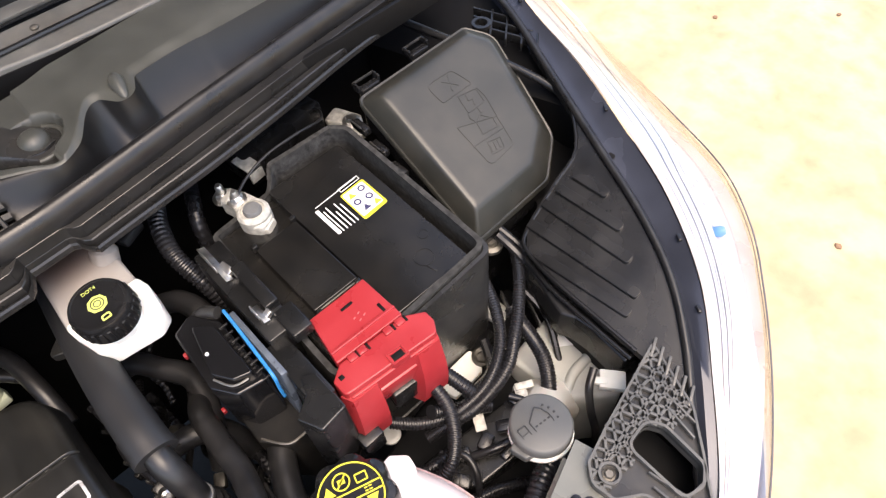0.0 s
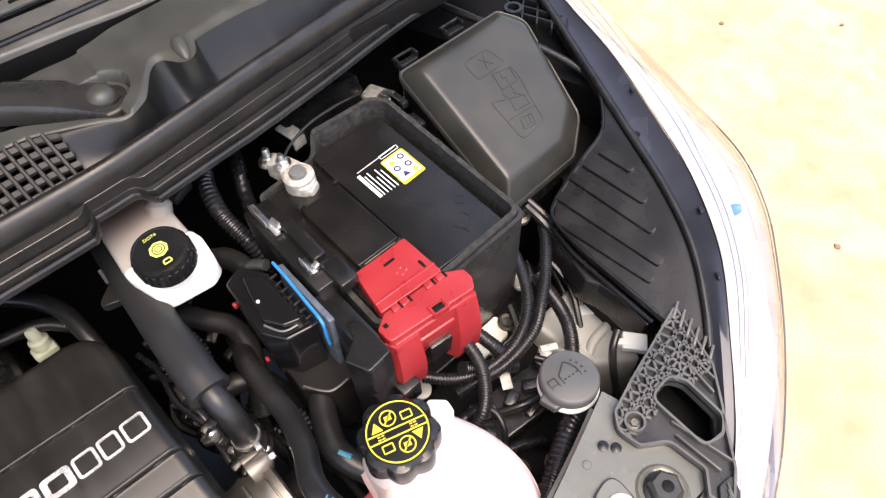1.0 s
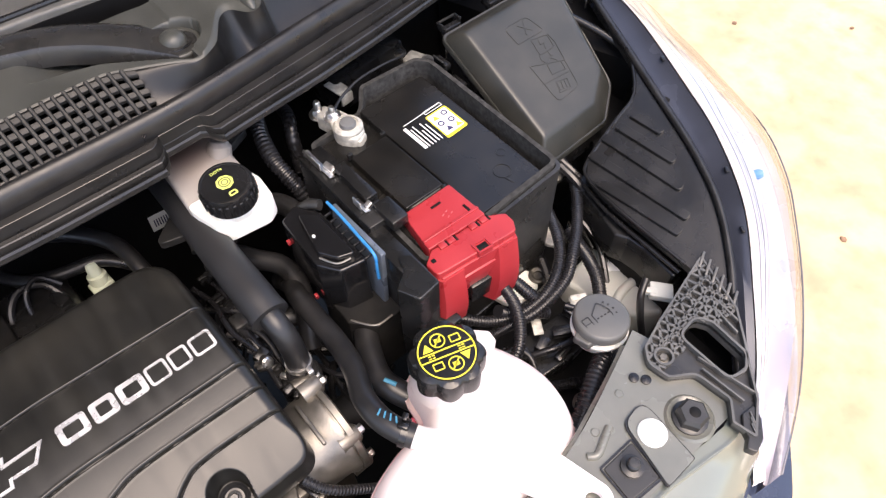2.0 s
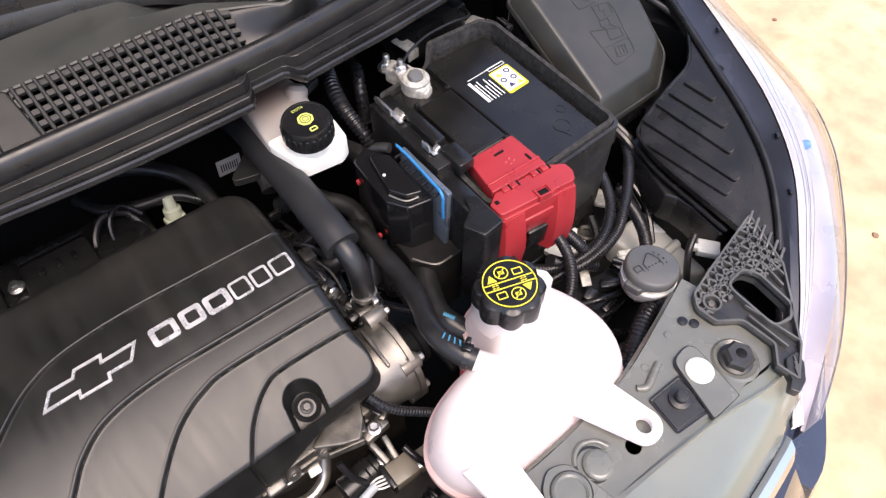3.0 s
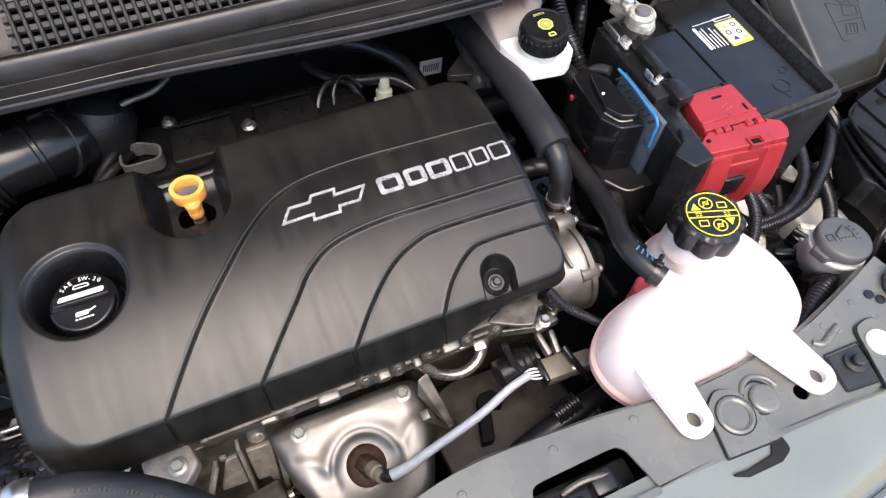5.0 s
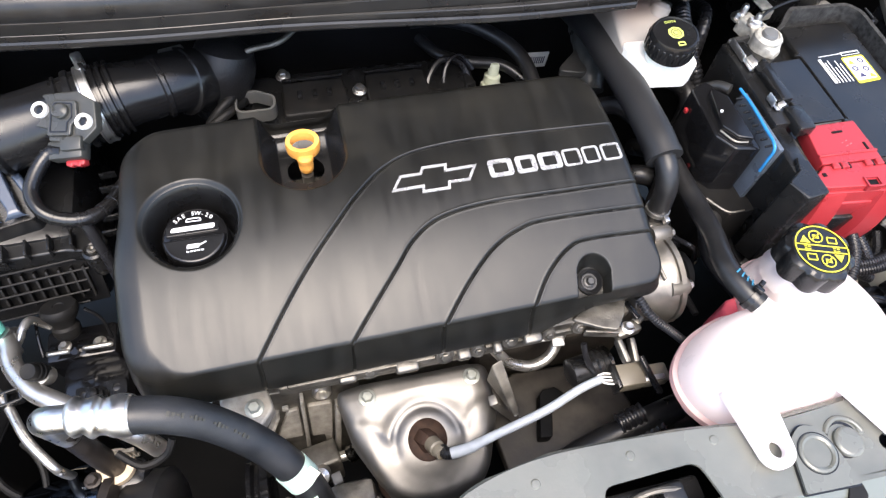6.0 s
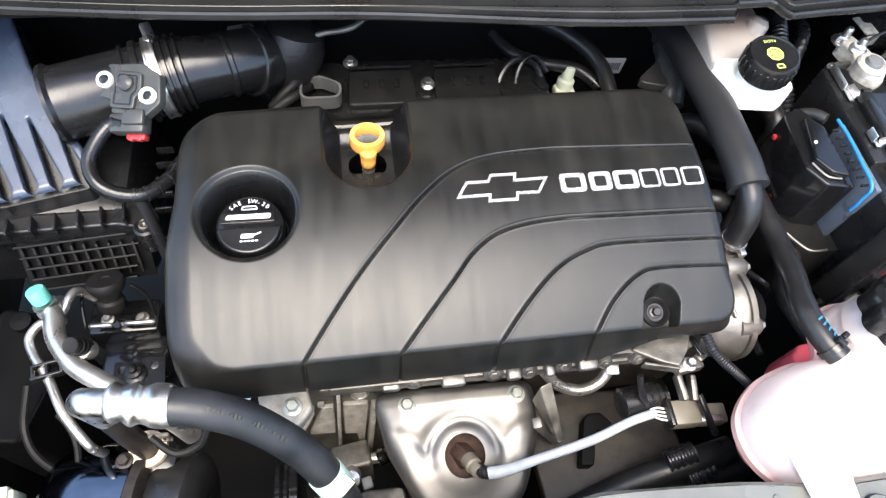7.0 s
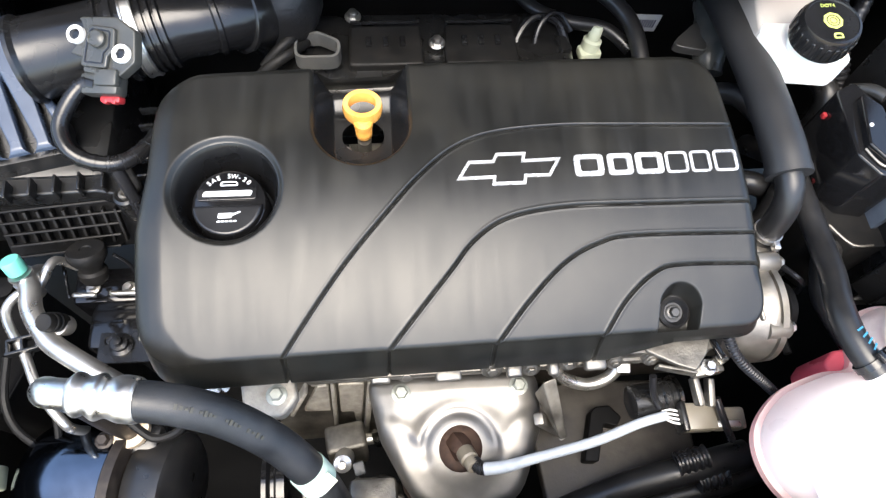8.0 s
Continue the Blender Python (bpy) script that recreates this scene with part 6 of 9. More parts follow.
part("silver_line", tube([(-0.125, 0.25, 0.855), (-0.104, 0.257, 0.858), (-0.078, 0.260, 0.86), (-0.060, 0.270, 0.862), (-0.03, 0.30, 0.87)], 0.0034, 10), DULL_ALUMINIUM, back, "thin dull metal line")
sticker = tagged(part("barcode_label", box((0.302, 0.3435, 0.708), (0.036, 0.002, 0.028), 0.0004, (0, 4, 0)), LABEL, None), "white barcode label on the firewall", "label")
for k in range(8):
    part("bar", moved(box((-0.012 + 0.0034 * k, -0.0012, 0), (0.0016, 0.0006, 0.013), 0), pose(0.302, 0.3435, 0.708, 0, 4, 0)), INK, sticker)
valve = thing("heater_pipe_bracket", (0.31, 0.24, 0.75), "dark grey ridged pipe union beside the foam hose", "pipe")
part("union", tube([(0.325, 0.29, 0.815), (0.322, 0.26, 0.81), (0.318, 0.225, 0.80), (0.312, 0.195, 0.785)], 0.0165, 20, 8, 0.020, 0.0008), MID_GREY, valve)
part("ear", prism(rounded([(0.265, 0.215, 0.008), (0.30, 0.245, 0.01), (0.318, 0.265, 0.006), (0.305, 0.205, 0.006)], 4), 0.80, 0.81, 0.002), GREY_PLASTIC, valve)

# ---- brake fluid reservoir ----
brake = thing("brake_fluid_reservoir", (0.35, 0.15, 0.82), "milky brake fluid reservoir, brown-stained behind, with black cap", "fluid reservoir")
body_line = rounded([(0.309, 0.165, 0.01), (0.311, 0.150, 0.02), (0.319, 0.122, 0.012), (0.328, 0.114, 0.012), (0.370, 0.109, 0.012), (0.384, 0.118, 0.012), (0.387, 0.15, 0.02), (0.383, 0.165, 0.005)], 6)
part("front_chamber", prism(body_line, 0.868, 0.893, 0.009), MILKY, brake)
part("rear_chamber", prism(rounded([(0.3085, 0.155, 0.008), (0.382, 0.155, 0.008), (0.381, 0.225, 0.015), (0.366, 0.275, 0.02), (0.318, 0.285, 0.02)], 6), 0.855, lambda x, y: 0.8905 + 0.22 * max(0.0, y - 0.185), 0.008), BROWNED, brake, "fluid-browned rear chamber")
part("filler_pipe", lathe([(0.013, 0), (0.013, 0.014), (0.009, 0.019), (0.0004, 0.02)], 20, pose(0.370, 0.205, 0.888, -20, 25, 0)), BROWNED, brake)
capm = pose(0.347, 0.132, 0.902, 3, -2, 0) @ Matrix.Diagonal((0.85, 0.85, 0.95, 1))
part("neck", lathe([(0.026, -0.01), (0.026, 0.008)], 32, capm), MILKY, brake)
bcap = part("cap", moved(lathe([(0.0315, 0.004), (0.0315, 0.026), (0.0295, 0.030), (0.027, 0.0305), (0.0265, 0.0295), (0.0004, 0.0295)], 48), capm), SATIN, brake, "ribbed black screw cap")
for k in range(24):
    t = 2 * math.pi * k / 24
    part("cap_rib", moved(box((0.0318 * math.cos(t), 0.0318 * math.sin(t), 0.0145), (0.0022, 0.0042, 0.017), 0.0006, (0, 0, math.degrees(t)), 1), capm), SATIN, bcap)
octo = [(0.0105 * math.cos(2 * math.pi * i / 8), 0.0105 * math.sin(2 * math.pi * i / 8)) for i in range(8)]
spin = capm @ pose(0.0, 0.0, 0, 0, 0, -42)
part("yellow_mark", moved(prism(octo, 0.0296, 0.0299), spin), LIME, bcap, "lime octagon warning mark")
part("mark_ring", moved(join(band(disc((0, 0), 0.0072, 20), 0.0012, 0.0299, 0.0302), band(disc((0, 0), 0.0042, 16), 0.001, 0.0299, 0.0302)), spin), GREY_PLASTIC, bcap)
part("grade_text", words("DOT4", 0.0058, capm @ pose(0.0, 0.0195, 0.0297)), LIME, bcap, "lime brake fluid grade")
part("book_mark", moved(band(rounded([(-0.005, -0.0225, 0.0015), (0.005, -0.0225, 0.0015), (0.005, -0.0155, 0.003), (-0.005, -0.0155, 0.003)], 3), 0.0018, 0.0296, 0.0299), capm), LIME, bcap)

# ---- foam-sleeved hose, elbow and coolant hose ----
foam = thing("foam_sleeved_hose", (0.31, 0.1, 0.8), "thick foam-sleeved hose ending in a smooth rubber elbow", "hose")
part("sleeve", tube([(0.316, 0.33, 0.82), (0.314, 0.25, 0.845), (0.311, 0.17, 0.860), (0.308, 0.10, 0.868), (0.3075, 0.045, 0.868), (0.3075, 0.020, 0.864)], [0.018, 0.018, 0.0185, 0.0185, 0.019, 0.019], 28), FOAM_HOSE, foam)
part("sleeve_lip", tube([(0.3075, 0.023, 0.8645), (0.3075, 0.016, 0.863)], 0.020, 28), FOAM_HOSE, foam)
part("elbow", tube([(0.3075, 0.025, 0.8645), (0.308, 0.008, 0.859), (0.309, -0.004, 0.844), (0.3085, -0.011, 0.820), (0.307, -0.014, 0.79), (0.306, -0.016, 0.76)], 0.0122, 22), RUBBER, foam, "smooth grey-black elbow")
part("outlet_collar", lathe([(0.019, -0.012), (0.019, 0.0), (0.0165, 0.003), (0.0165, 0.010), (0.014, 0.012)], 24, pose(0.307, -0.015, 0.785)), RUBBER, foam, "ribbed black outlet collar")
part("clip", join(tube([(0.3080, -0.0125, 0.811), (0.3078, -0.0130, 0.806)], 0.0138, 20), box((0.311, -0.0285, 0.809), (0.006, 0.008, 0.008), 0.001)), BRIGHT, foam, "bright spring clip")
cool = thing("coolant_hose", (0.34, -0.05, 0.78), "black coolant hose with faded blue marks running to the tank", "hose")
part("hose", tube([(0.362, 0.13, 0.74), (0.358, 0.085, 0.785), (0.350, 0.05, 0.812), (0.349, 0.02, 0.816), (0.348, -0.026, 0.819), (0.341, -0.066, 0.829), (0.329, -0.098, 0.840), (0.3275, -0.124, 0.843), (0.3325, -0.1435, 0.843), (0.3405, -0.1575, 0.841)], 0.0113, 22), RUBBER, cool)
part("spring_clip", join(tube([(0.3340, -0.1470, 0.8426), (0.3372, -0.1520, 0.8418)], 0.0132, 20), box((0.3355, -0.1490, 0.8575), (0.010, 0.005, 0.006), 0.001, (0, 0, -58)), box((0.3425, -0.1435, 0.8555), (0.005, 0.007, 0.007), 0.001, (0, 0, -58))), SATIN, cool)
for k in range(4):
    part("blue_mark", box((0.3285 + 0.0024 * k, -0.124 - 0.0052 * k, 0.8545), (0.0065, 0.0016, 0.0005), 0, (0, 0, 28 + 9 * k)), CYAN, cool, "faded blue stamp")
for pts, r in (([(0.41, 0.01, 0.74), (0.392, -0.007, 0.775), (0.376, -0.035, 0.78), (0.365, -0.066, 0.78), (0.368, -0.088, 0.78), (0.385, -0.12, 0.77)], 0.0135),
               ([(0.275, 0.10, 0.74), (0.30, 0.07, 0.765), (0.33, 0.06, 0.775), (0.355, 0.05, 0.76), (0.37, 0.03, 0.70)], 0.012),
               ([(0.305, 0.175, 0.775), (0.329, 0.156, 0.797), (0.346, 0.129, 0.80), (0.362, 0.104, 0.80), (0.363, 0.075, 0.798), (0.352, 0.045, 0.79), (0.335, 0.02, 0.76)], 0.0115)):
    part("side_hose", tube(pts, r, 16), RUBBER, cool)
part("blue_stripe", tube([(0.364, -0.078, 0.792), (0.370, -0.090, 0.792)], 0.003, 8), CYAN, cool)

fuel = thing("fuel_line", (0.29, 0.0, 0.75), "clipped thin lines and plugs beside the head", "pipe")
part("line", tube([(0.285, 0.14, 0.76), (0.283, 0.09, 0.785), (0.287, 0.05, 0.79), (0.29, 0.01, 0.77), (0.285, -0.02, 0.74)], 0.006, 10), CONDUIT, fuel)
part("joint", box((0.288, 0.075, 0.795), (0.016, 0.02, 0.014), 0.003), GREY_PLASTIC, fuel)
part("bright_joint", lathe([(0.007, 0), (0.007, 0.016), (0.005, 0.018)], 14, pose(0.283, 0.03, 0.785, 60, 20, 0)), BRIGHT, fuel)
part("pale_plug", box((0.297, 0.0, 0.775), (0.014, 0.01, 0.01), 0.002, (0, 0, 30)), IVORY, fuel)
crng = random.Random(23)
for k in range(16):
    x, y, z = crng.uniform(0.285, 0.36), crng.uniform(0.02, 0.24), crng.uniform(0.62, 0.74)
    pts = [(x, y, z)]
    for _ in range(3):
        x, y, z = x + crng.uniform(-0.03, 0.03), y - crng.uniform(0.015, 0.05), z + crng.uniform(-0.025, 0.02)
        pts.append((x, y, z))
    part("loose_wire", tube(pts, crng.uniform(0.003, 0.0065), 8, 6, 0.006 if k % 3 == 0 else 0, 0.0008), (CONDUIT, SATIN, RUBBER)[k % 3], fuel)
for k in range(12):
    x, y, z = crng.uniform(0.28, 0.37), crng.uniform(-0.04, 0.22), crng.uniform(0.64, 0.72)
    part("loom_clip", box((x, y, z), (crng.uniform(0.01, 0.022), crng.uniform(0.006, 0.014), 0.012), 0.002, (crng.uniform(-20, 20), crng.uniform(-20, 20), crng.uniform(0, 90))), (SATIN, CAST, PLASTIC, GREY_PLASTIC)[k % 4], fuel)
part("dark_plug", box((0.298, 0.10, 0.79), (0.024, 0.018, 0.016), 0.003, (0, 0, 15)), PLASTIC, fuel)
for k, (x, y) in enumerate(((0.286, 0.115), (0.279, 0.055), (0.291, -0.03))):
    part("clip", box((x, y, 0.79), (0.014, 0.005, 0.012), 0.001, (0, 0, 25 * k)), PLASTIC, fuel)

rng = random.Random(23)
for k in range(16):
    y = 0.155 - 0.0125 * k
    x = 0.281 + rng.uniform(-0.008, 0.010)
    z = 0.765 + rng.uniform(0, 0.025)
    part("plug", box((x, y, z), (rng.uniform(0.008, 0.018), rng.uniform(0.006, 0.012), rng.uniform(0.008, 0.016)), 0.002, (rng.uniform(-20, 20), 0, rng.uniform(-40, 40))), (PLASTIC, SATIN, PLASTIC, GREY_PLASTIC)[k % 4], fuel)
for pts, wr in (([(0.272, 0.15, 0.79), (0.279, 0.11, 0.80), (0.276, 0.07, 0.798), (0.284, 0.03, 0.79), (0.282, -0.01, 0.78)], 0.003), ([(0.292, 0.16, 0.775), (0.296, 0.12, 0.785), (0.291, 0.08, 0.79), (0.300, 0.045, 0.785), (0.298, 0.01, 0.765)], 0.0025),
                ([(0.27, 0.12, 0.785), (0.285, 0.095, 0.80), (0.299, 0.08, 0.795), (0.31, 0.075, 0.77)], 0.0035), ([(0.33, 0.00, 0.75), (0.335, -0.03, 0.77), (0.352, -0.05, 0.77), (0.365, -0.05, 0.74)], 0.003)):
    part("wire", tube(pts, wr, 8), CONDUIT, fuel)
for x, y, z in ((0.274, 0.072, 0.79), (0.281, 0.041, 0.79), (0.291, -0.006, 0.79), (0.277, 0.022, 0.788)):
    part("bright_clip", box((x, y, z), (0.006, 0.009, 0.005), 0.0012, (0, 15, 30)), BRIGHT, fuel)

# ---- control unit beside the battery ----
ecu = thing("engine_control_unit", (0.42, 0.04, 0.75), "black control unit with blue sealant line and grey heat sink", "control unit")
part("heat_sink", box((0.4235, 0.032, 0.833), (0.006, 0.085, 0.10), 0.001, (0, 3, 0)), HEAT_SINK, ecu, "blue-grey metal heat sink")
for k in range(4):
    part("sink_fin", box((0.4285, 0.003 + 0.006 * k, 0.83), (0.006, 0.0025, 0.096), 0.0006, (0, 3, 0)), HEAT_SINK, ecu)
part("sealant", tube([(0.4225, 0.080, 0.884), (0.4215, 0.055, 0.8865), (0.4195, 0.02, 0.8868), (0.418, -0.006, 0.885), (0.4165, -0.010, 0.868), (0.4165, -0.0105, 0.850)], 0.0017, 10), BLUE, ecu, "bright blue sealant bead")
for k in range(8):
    part("sealant_tooth", box((0.4135, 0.066 - 0.0098 * k, 0.884 - 0.0002 * k), (0.008, 0.002, 0.003), 0.0005), PLASTIC, ecu)
part("case", prism(rounded([(0.372, 0.03, 0.006), (0.386, 0.008, 0.006), (0.415, 0.002, 0.004), (0.415, 0.082, 0.004), (0.398, 0.11, 0.006), (0.376, 0.10, 0.006)], 4), 0.79, 0.872, 0.004), GLOSS_BLACK, ecu, "gloss black connector case")
part("case_step", prism(rounded([(0.380, 0.036, 0.004), (0.391, 0.018, 0.004), (0.408, 0.012, 0.003), (0.408, 0.076, 0.003), (0.392, 0.092, 0.004)], 4), 0.868, 0.880, 0.003), GLOSS_BLACK, ecu)
# thin metal-coloured line painted as the highlight on the case's edge
part("case_glint", tube([(0.379, 0.034, 0.874), (0.388, 0.017, 0.874), (0.402, 0.013, 0.874)], 0.0012, 6), ALUMINIUM, ecu)
part("lower_case", prism(rounded([(0.374, -0.005, 0.006), (0.395, -0.03, 0.006), (0.43, -0.03, 0.004), (0.43, 0.05, 0.004), (0.376, 0.05, 0.006)], 4), 0.70, 0.80, 0.004), MATT_RUBBER, ecu)
# painted highlight on the lower case's edge
part("lower_glint", tube([(0.378, -0.004, 0.8), (0.394, -0.026, 0.8), (0.415, -0.028, 0.8)], 0.0012, 6), ALUMINIUM, ecu)
part("lock_dot", lathe([(0.0017, 0), (0.0017, 0.0015), (0.0004, 0.002)], 12, pose(0.388, 0.055, 0.880)), WHITE, ecu)
for x, y, z in ((0.367, 0.088, 0.85), (0.362, 0.045, 0.80)):
    part("red_lock", box((x + 0.006, y, z), (0.004, 0.005, 0.006), 0.001), RED, ecu, "small red locking tab")
part("grey_lever", tube([(0.401, 0.11, 0.86), (0.41, 0.10, 0.872), (0.418, 0.088, 0.876)], 0.006, 10), GREY_PLASTIC, ecu)
carrier = thing("control_unit_carrier", (0.45, 0.05, 0.75), "black plastic carrier wall with bright spring clips", "bracket")
part("wall", box((0.4485, 0.085, 0.845), (0.030, 0.13, 0.085), 0.002), PLASTIC, carrier)
part("wall_front", box((0.438, -0.015, 0.835), (0.022, 0.075, 0.09), 0.002), PLASTIC, carrier)
part("pocket_block", prism(rounded([(0.409, -0.052, 0.003), (0.419, -0.075, 0.003), (0.446, -0.072, 0.003), (0.446, -0.03, 0.003), (0.434, -0.022, 0.003), (0.428, -0.04, 0.003)], 3), 0.76, 0.885, 0.002), PLASTIC, carrier)
part("small_block", box((0.4615, 0.022, 0.887), (0.02, 0.034, 0.014), 0.002), PLASTIC, carrier)
part("top_step", box((0.457, 0.075, 0.892), (0.014, 0.06, 0.012), 0.002), PLASTIC, carrier)
part("foot", box((0.452, -0.078, 0.80), (0.022, 0.016, 0.03), 0.002), PLASTIC, carrier)
for y, ln in ((0.125, 0.052), (0.048, 0.022)):
    clip = [box((0.4445, y, 0.890), (0.007, ln, 0.0015), 0.0005, (0, 18, 0)), box((0.4405, y + ln * 0.1, 0.894), (0.0015, ln * 0.6, 0.010), 0.0005), box((0.449, y - ln * 0.3, 0.8935), (0.007, ln * 0.3, 0.006), 0.001, (0, -20, 8))]
    part("spring_clip", join(*clip), BRIGHT, carrier, "bright bent spring clip")

# ---- battery ----
tray = thing("battery_box", (0.55, 0.07, 0.68), "black felt-lined insulating box round the battery", "battery box")
rim = rounded([(0.4565, -0.040, 0.012), (0.6445, -0.042, 0.015), (0.6505, 0.18, 0.02), (0.636, 0.196, 0.015), (0.553, 0.199, 0.012), (0.540, 0.183, 0.012), (0.462, 0.176, 0.01)], 5)


def rim_z(x, y):
    back = min(1.0, max(0.0, (x - 0.535) / 0.02))
    return 0.868 + 0.017 * back + 0.02 * max(0.0, y - 0.1) * back


part("liner", band(rim, 0.0056, 0.70, rim_z), FELT, tray)
part("front_skin", prism(rounded([(0.455, -0.046, 0.01), (0.646, -0.048, 0.014), (0.652, 0.18, 0.02), (0.648, 0.18, 0.02), (0.6425, -0.0435, 0.012), (0.4575, -0.0425, 0.008)], 4), 0.69, lambda x, y: rim_z(x, y) - 0.004), GREY_PLASTIC, tray)
part("base", box((0.55, 0.075, 0.69), (0.2, 0.25, 0.02), 0.004), PLASTIC, tray)
battery = thing("battery", (0.55, 0.07, 0.70), "black car battery with white and yellow label", "battery")
part("case", prism(rounded([(0.466, -0.033, 0.006), (0.634, -0.034, 0.006), (0.6365, 0.182, 0.006), (0.466, 0.170, 0.006)], 4), 0.70, 0.862, 0.003), BATTERY_TOP, battery)
part("lid_main", prism(rounded([(0.537, -0.0325, 0.003), (0.628, -0.0335, 0.003), (0.632, 0.178, 0.006), (0.5365, 0.178, 0.006)], 4), 0.86, 0.873, 0.0015), BATTERY_TOP, battery)
part("lid_side", prism(rounded([(0.484, 0.026, 0.002), (0.5355, 0.026, 0.002), (0.5350, 0.126, 0.002), (0.484, 0.124, 0.002)], 3), 0.86, 0.8725, 0.0015), BATTERY_TOP, battery)
part("lid_edge", box((0.582, -0.0355, 0.8675), (0.09, 0.003, 0.007), 0.001), DULL_ALUMINIUM, battery, "pale strip along the lid edge")
part("side_edge", box((0.51, 0.0245, 0.869), (0.05, 0.0022, 0.005), 0.0008), DULL_ALUMINIUM, battery)
for x, y in ((0.4865, 0.021), (0.533, 0.0225), (0.4855, 0.128), (0.534, 0.13)):
    part("lid_notch", box((x, y, 0.8705), (0.006, 0.005, 0.008), 0.001), PLASTIC, battery)
part("embossed_ring", band(disc((0.596, -0.003), 0.0105, 22), 0.0012, 0.8729, 0.8737), BATTERY_TOP, battery)
part("embossed_key", box((0.5925, -0.0175, 0.8732), (0.0025, 0.012, 0.0008), 0.0003, (0, 0, 14)), BATTERY_TOP, battery)
part("embossed_spot", band(disc((0.614, 0.018), 0.006, 18), 0.001, 0.8729, 0.8735), BATTERY_TOP, battery)
label = part("label", prism(rounded([(0.553, 0.076, 0.001), (0.6155, 0.074, 0.001), (0.6175, 0.126, 0.001), (0.5565, 0.121, 0.001)], 2), 0.8729, 0.8733), BATTERY_TOP, battery, "black label with white lines and a yellow warning panel")
part("warning_panel", prism(rounded([(0.585, 0.073, 0.003), (0.617, 0.075, 0.003), (0.6175, 0.118, 0.003), (0.586, 0.1165, 0.003)], 4), 0.8732, 0.8736), YELLOW, label, "yellow warning panel")
part("panel_field", prism(rounded([(0.5865, 0.0775, 0.002), (0.6145, 0.079, 0.002), (0.615, 0.1155, 0.002), (0.5875, 0.1145, 0.002)], 4), 0.8735, 0.8738), WHITE, label)
icons = ((0.5945, 0.107, YELLOW), (0.6085, 0.1085, INK), (0.594, 0.0965, INK), (0.608, 0.0945, INK), (0.597, 0.085, INK), (0.6095, 0.0835, YELLOW))
for k, (x, y, mat) in enumerate(icons):
    shape = band(disc((x, y), 0.0042, 14), 0.0018, 0.8737, 0.8741) if mat is INK and k != 4 else prism([(x - 0.0045, y - 0.003), (x + 0.0045, y - 0.003), (x, y + 0.0045)], 0.8737, 0.8741)
    part("icon", shape, mat, label)
for k in range(6):
    ln = (0.040, 0.034, 0.037, 0.025, 0.035, 0.030)[k]
    part("text_bar", box((0.5565 + 0.0047 * k, 0.078 + ln / 2, 0.8735), (0.0013 if k else 0.0042, ln, 0.0003), 0), WHITE, label)
part("text_bar", box((0.586, 0.1235, 0.8735), (0.056, 0.0008, 0.0003), 0, (0, 0, 3)), WHITE, label)
part("code_frame", band([(0.590, 0.1195), (0.616, 0.1205), (0.6162, 0.1262), (0.590, 0.1252)], 0.0007, 0.8733, 0.8736), WHITE, label)
# minus clamp
term = thing("battery_clamp", (0.507, 0.15, 0.87), "grey cast battery terminal clamp with stud bolt", "battery clamp")
part("clamp", prism(rounded([(0.4910, 0.1585, 0.012), (0.5045, 0.1385, 0.012), (0.5225, 0.1475, 0.012), (0.5265, 0.1695, 0.012), (0.5195, 0.1945, 0.006), (0.5095, 0.2155, 0.006), (0.4925, 0.2055, 0.006), (0.4975, 0.1845, 0.006)], 5), 0.855, 0.875, 0.004), LEAD, term)
part("collar", lathe([(0.0175, 0), (0.0175, 0.016), (0.015, 0.019), (0.0125, 0.0195), (0.0125, 0.0175)], 28, pose(0.5090, 0.1620, 0.862)), LEAD, term)
part("post", lathe([(0.0105, 0), (0.0098, 0.022), (0.0085, 0.0245), (0.0004, 0.025)], 24, pose(0.5090, 0.1620, 0.860)), POST_LEAD, term, "grey lead post")
part("stud", join(lathe([(0.004, 0), (0.004, 0.018), (0.0028, 0.021), (0.0004, 0.021)], 14, pose(0.5070, 0.1905, 0.868)), bolt((0.5070, 0.1905, 0.873), 0.0075, 0.008)), BRIGHT, term)
part("side_stud", join(lathe([(0.0045, 0), (0.0045, 0.022), (0.003, 0.025), (0.0004, 0.025)], 14, pose(0.5005, 0.2115, 0.862)), bolt((0.5005, 0.2115, 0.866), 0.008, 0.009)), BRIGHT, term)
part("jaw", box((0.5135, 0.1460, 0.863), (0.018, 0.010, 0.015), 0.004, (0, 0, 28)), LEAD, term)

# ---- red plus cover ----
redc = thing("positive_terminal_cover", (0.5, -0.02, 0.85), "bright red hinged plastic battery terminal cover", "terminal cover")
part("hinged_lid", prism(rounded([(0.4735, 0.0185, 0.002), (0.4645, -0.0335, 0.002), (0.5375, -0.0375, 0.002), (0.5365, 0.018, 0.002)], 3), 0.858, 0.8785, 0.0025), RED, redc)
part("lid_ridge", prism([(0.4665, -0.0215), (0.5375, -0.0245), (0.5375, -0.0275), (0.4662, -0.0245)], 0.878, 0.8802, 0.001), RED, redc)
part("lid_slot", box((0.5065, 0.005, 0.8787), (0.013, 0.0028, 0.0012), 0.0004, (0, 0, 0)), DARK, redc)
part("lid_slot", box((0.5285, -0.0185, 0.8787), (0.003, 0.010, 0.0012), 0.0004), DARK, redc)
for dx, dy in ((-0.004, -0.004), (0.002, -0.002), (-0.001, -0.009), (0.005, -0.007)):
    part("lid_mark", box((0.508 + dx, -0.006 + dy, 0.8787), (0.0030, 0.0010, 0.0004), 0, (0, 0, 20)), PALE_RED, redc, "faint moulded mark")
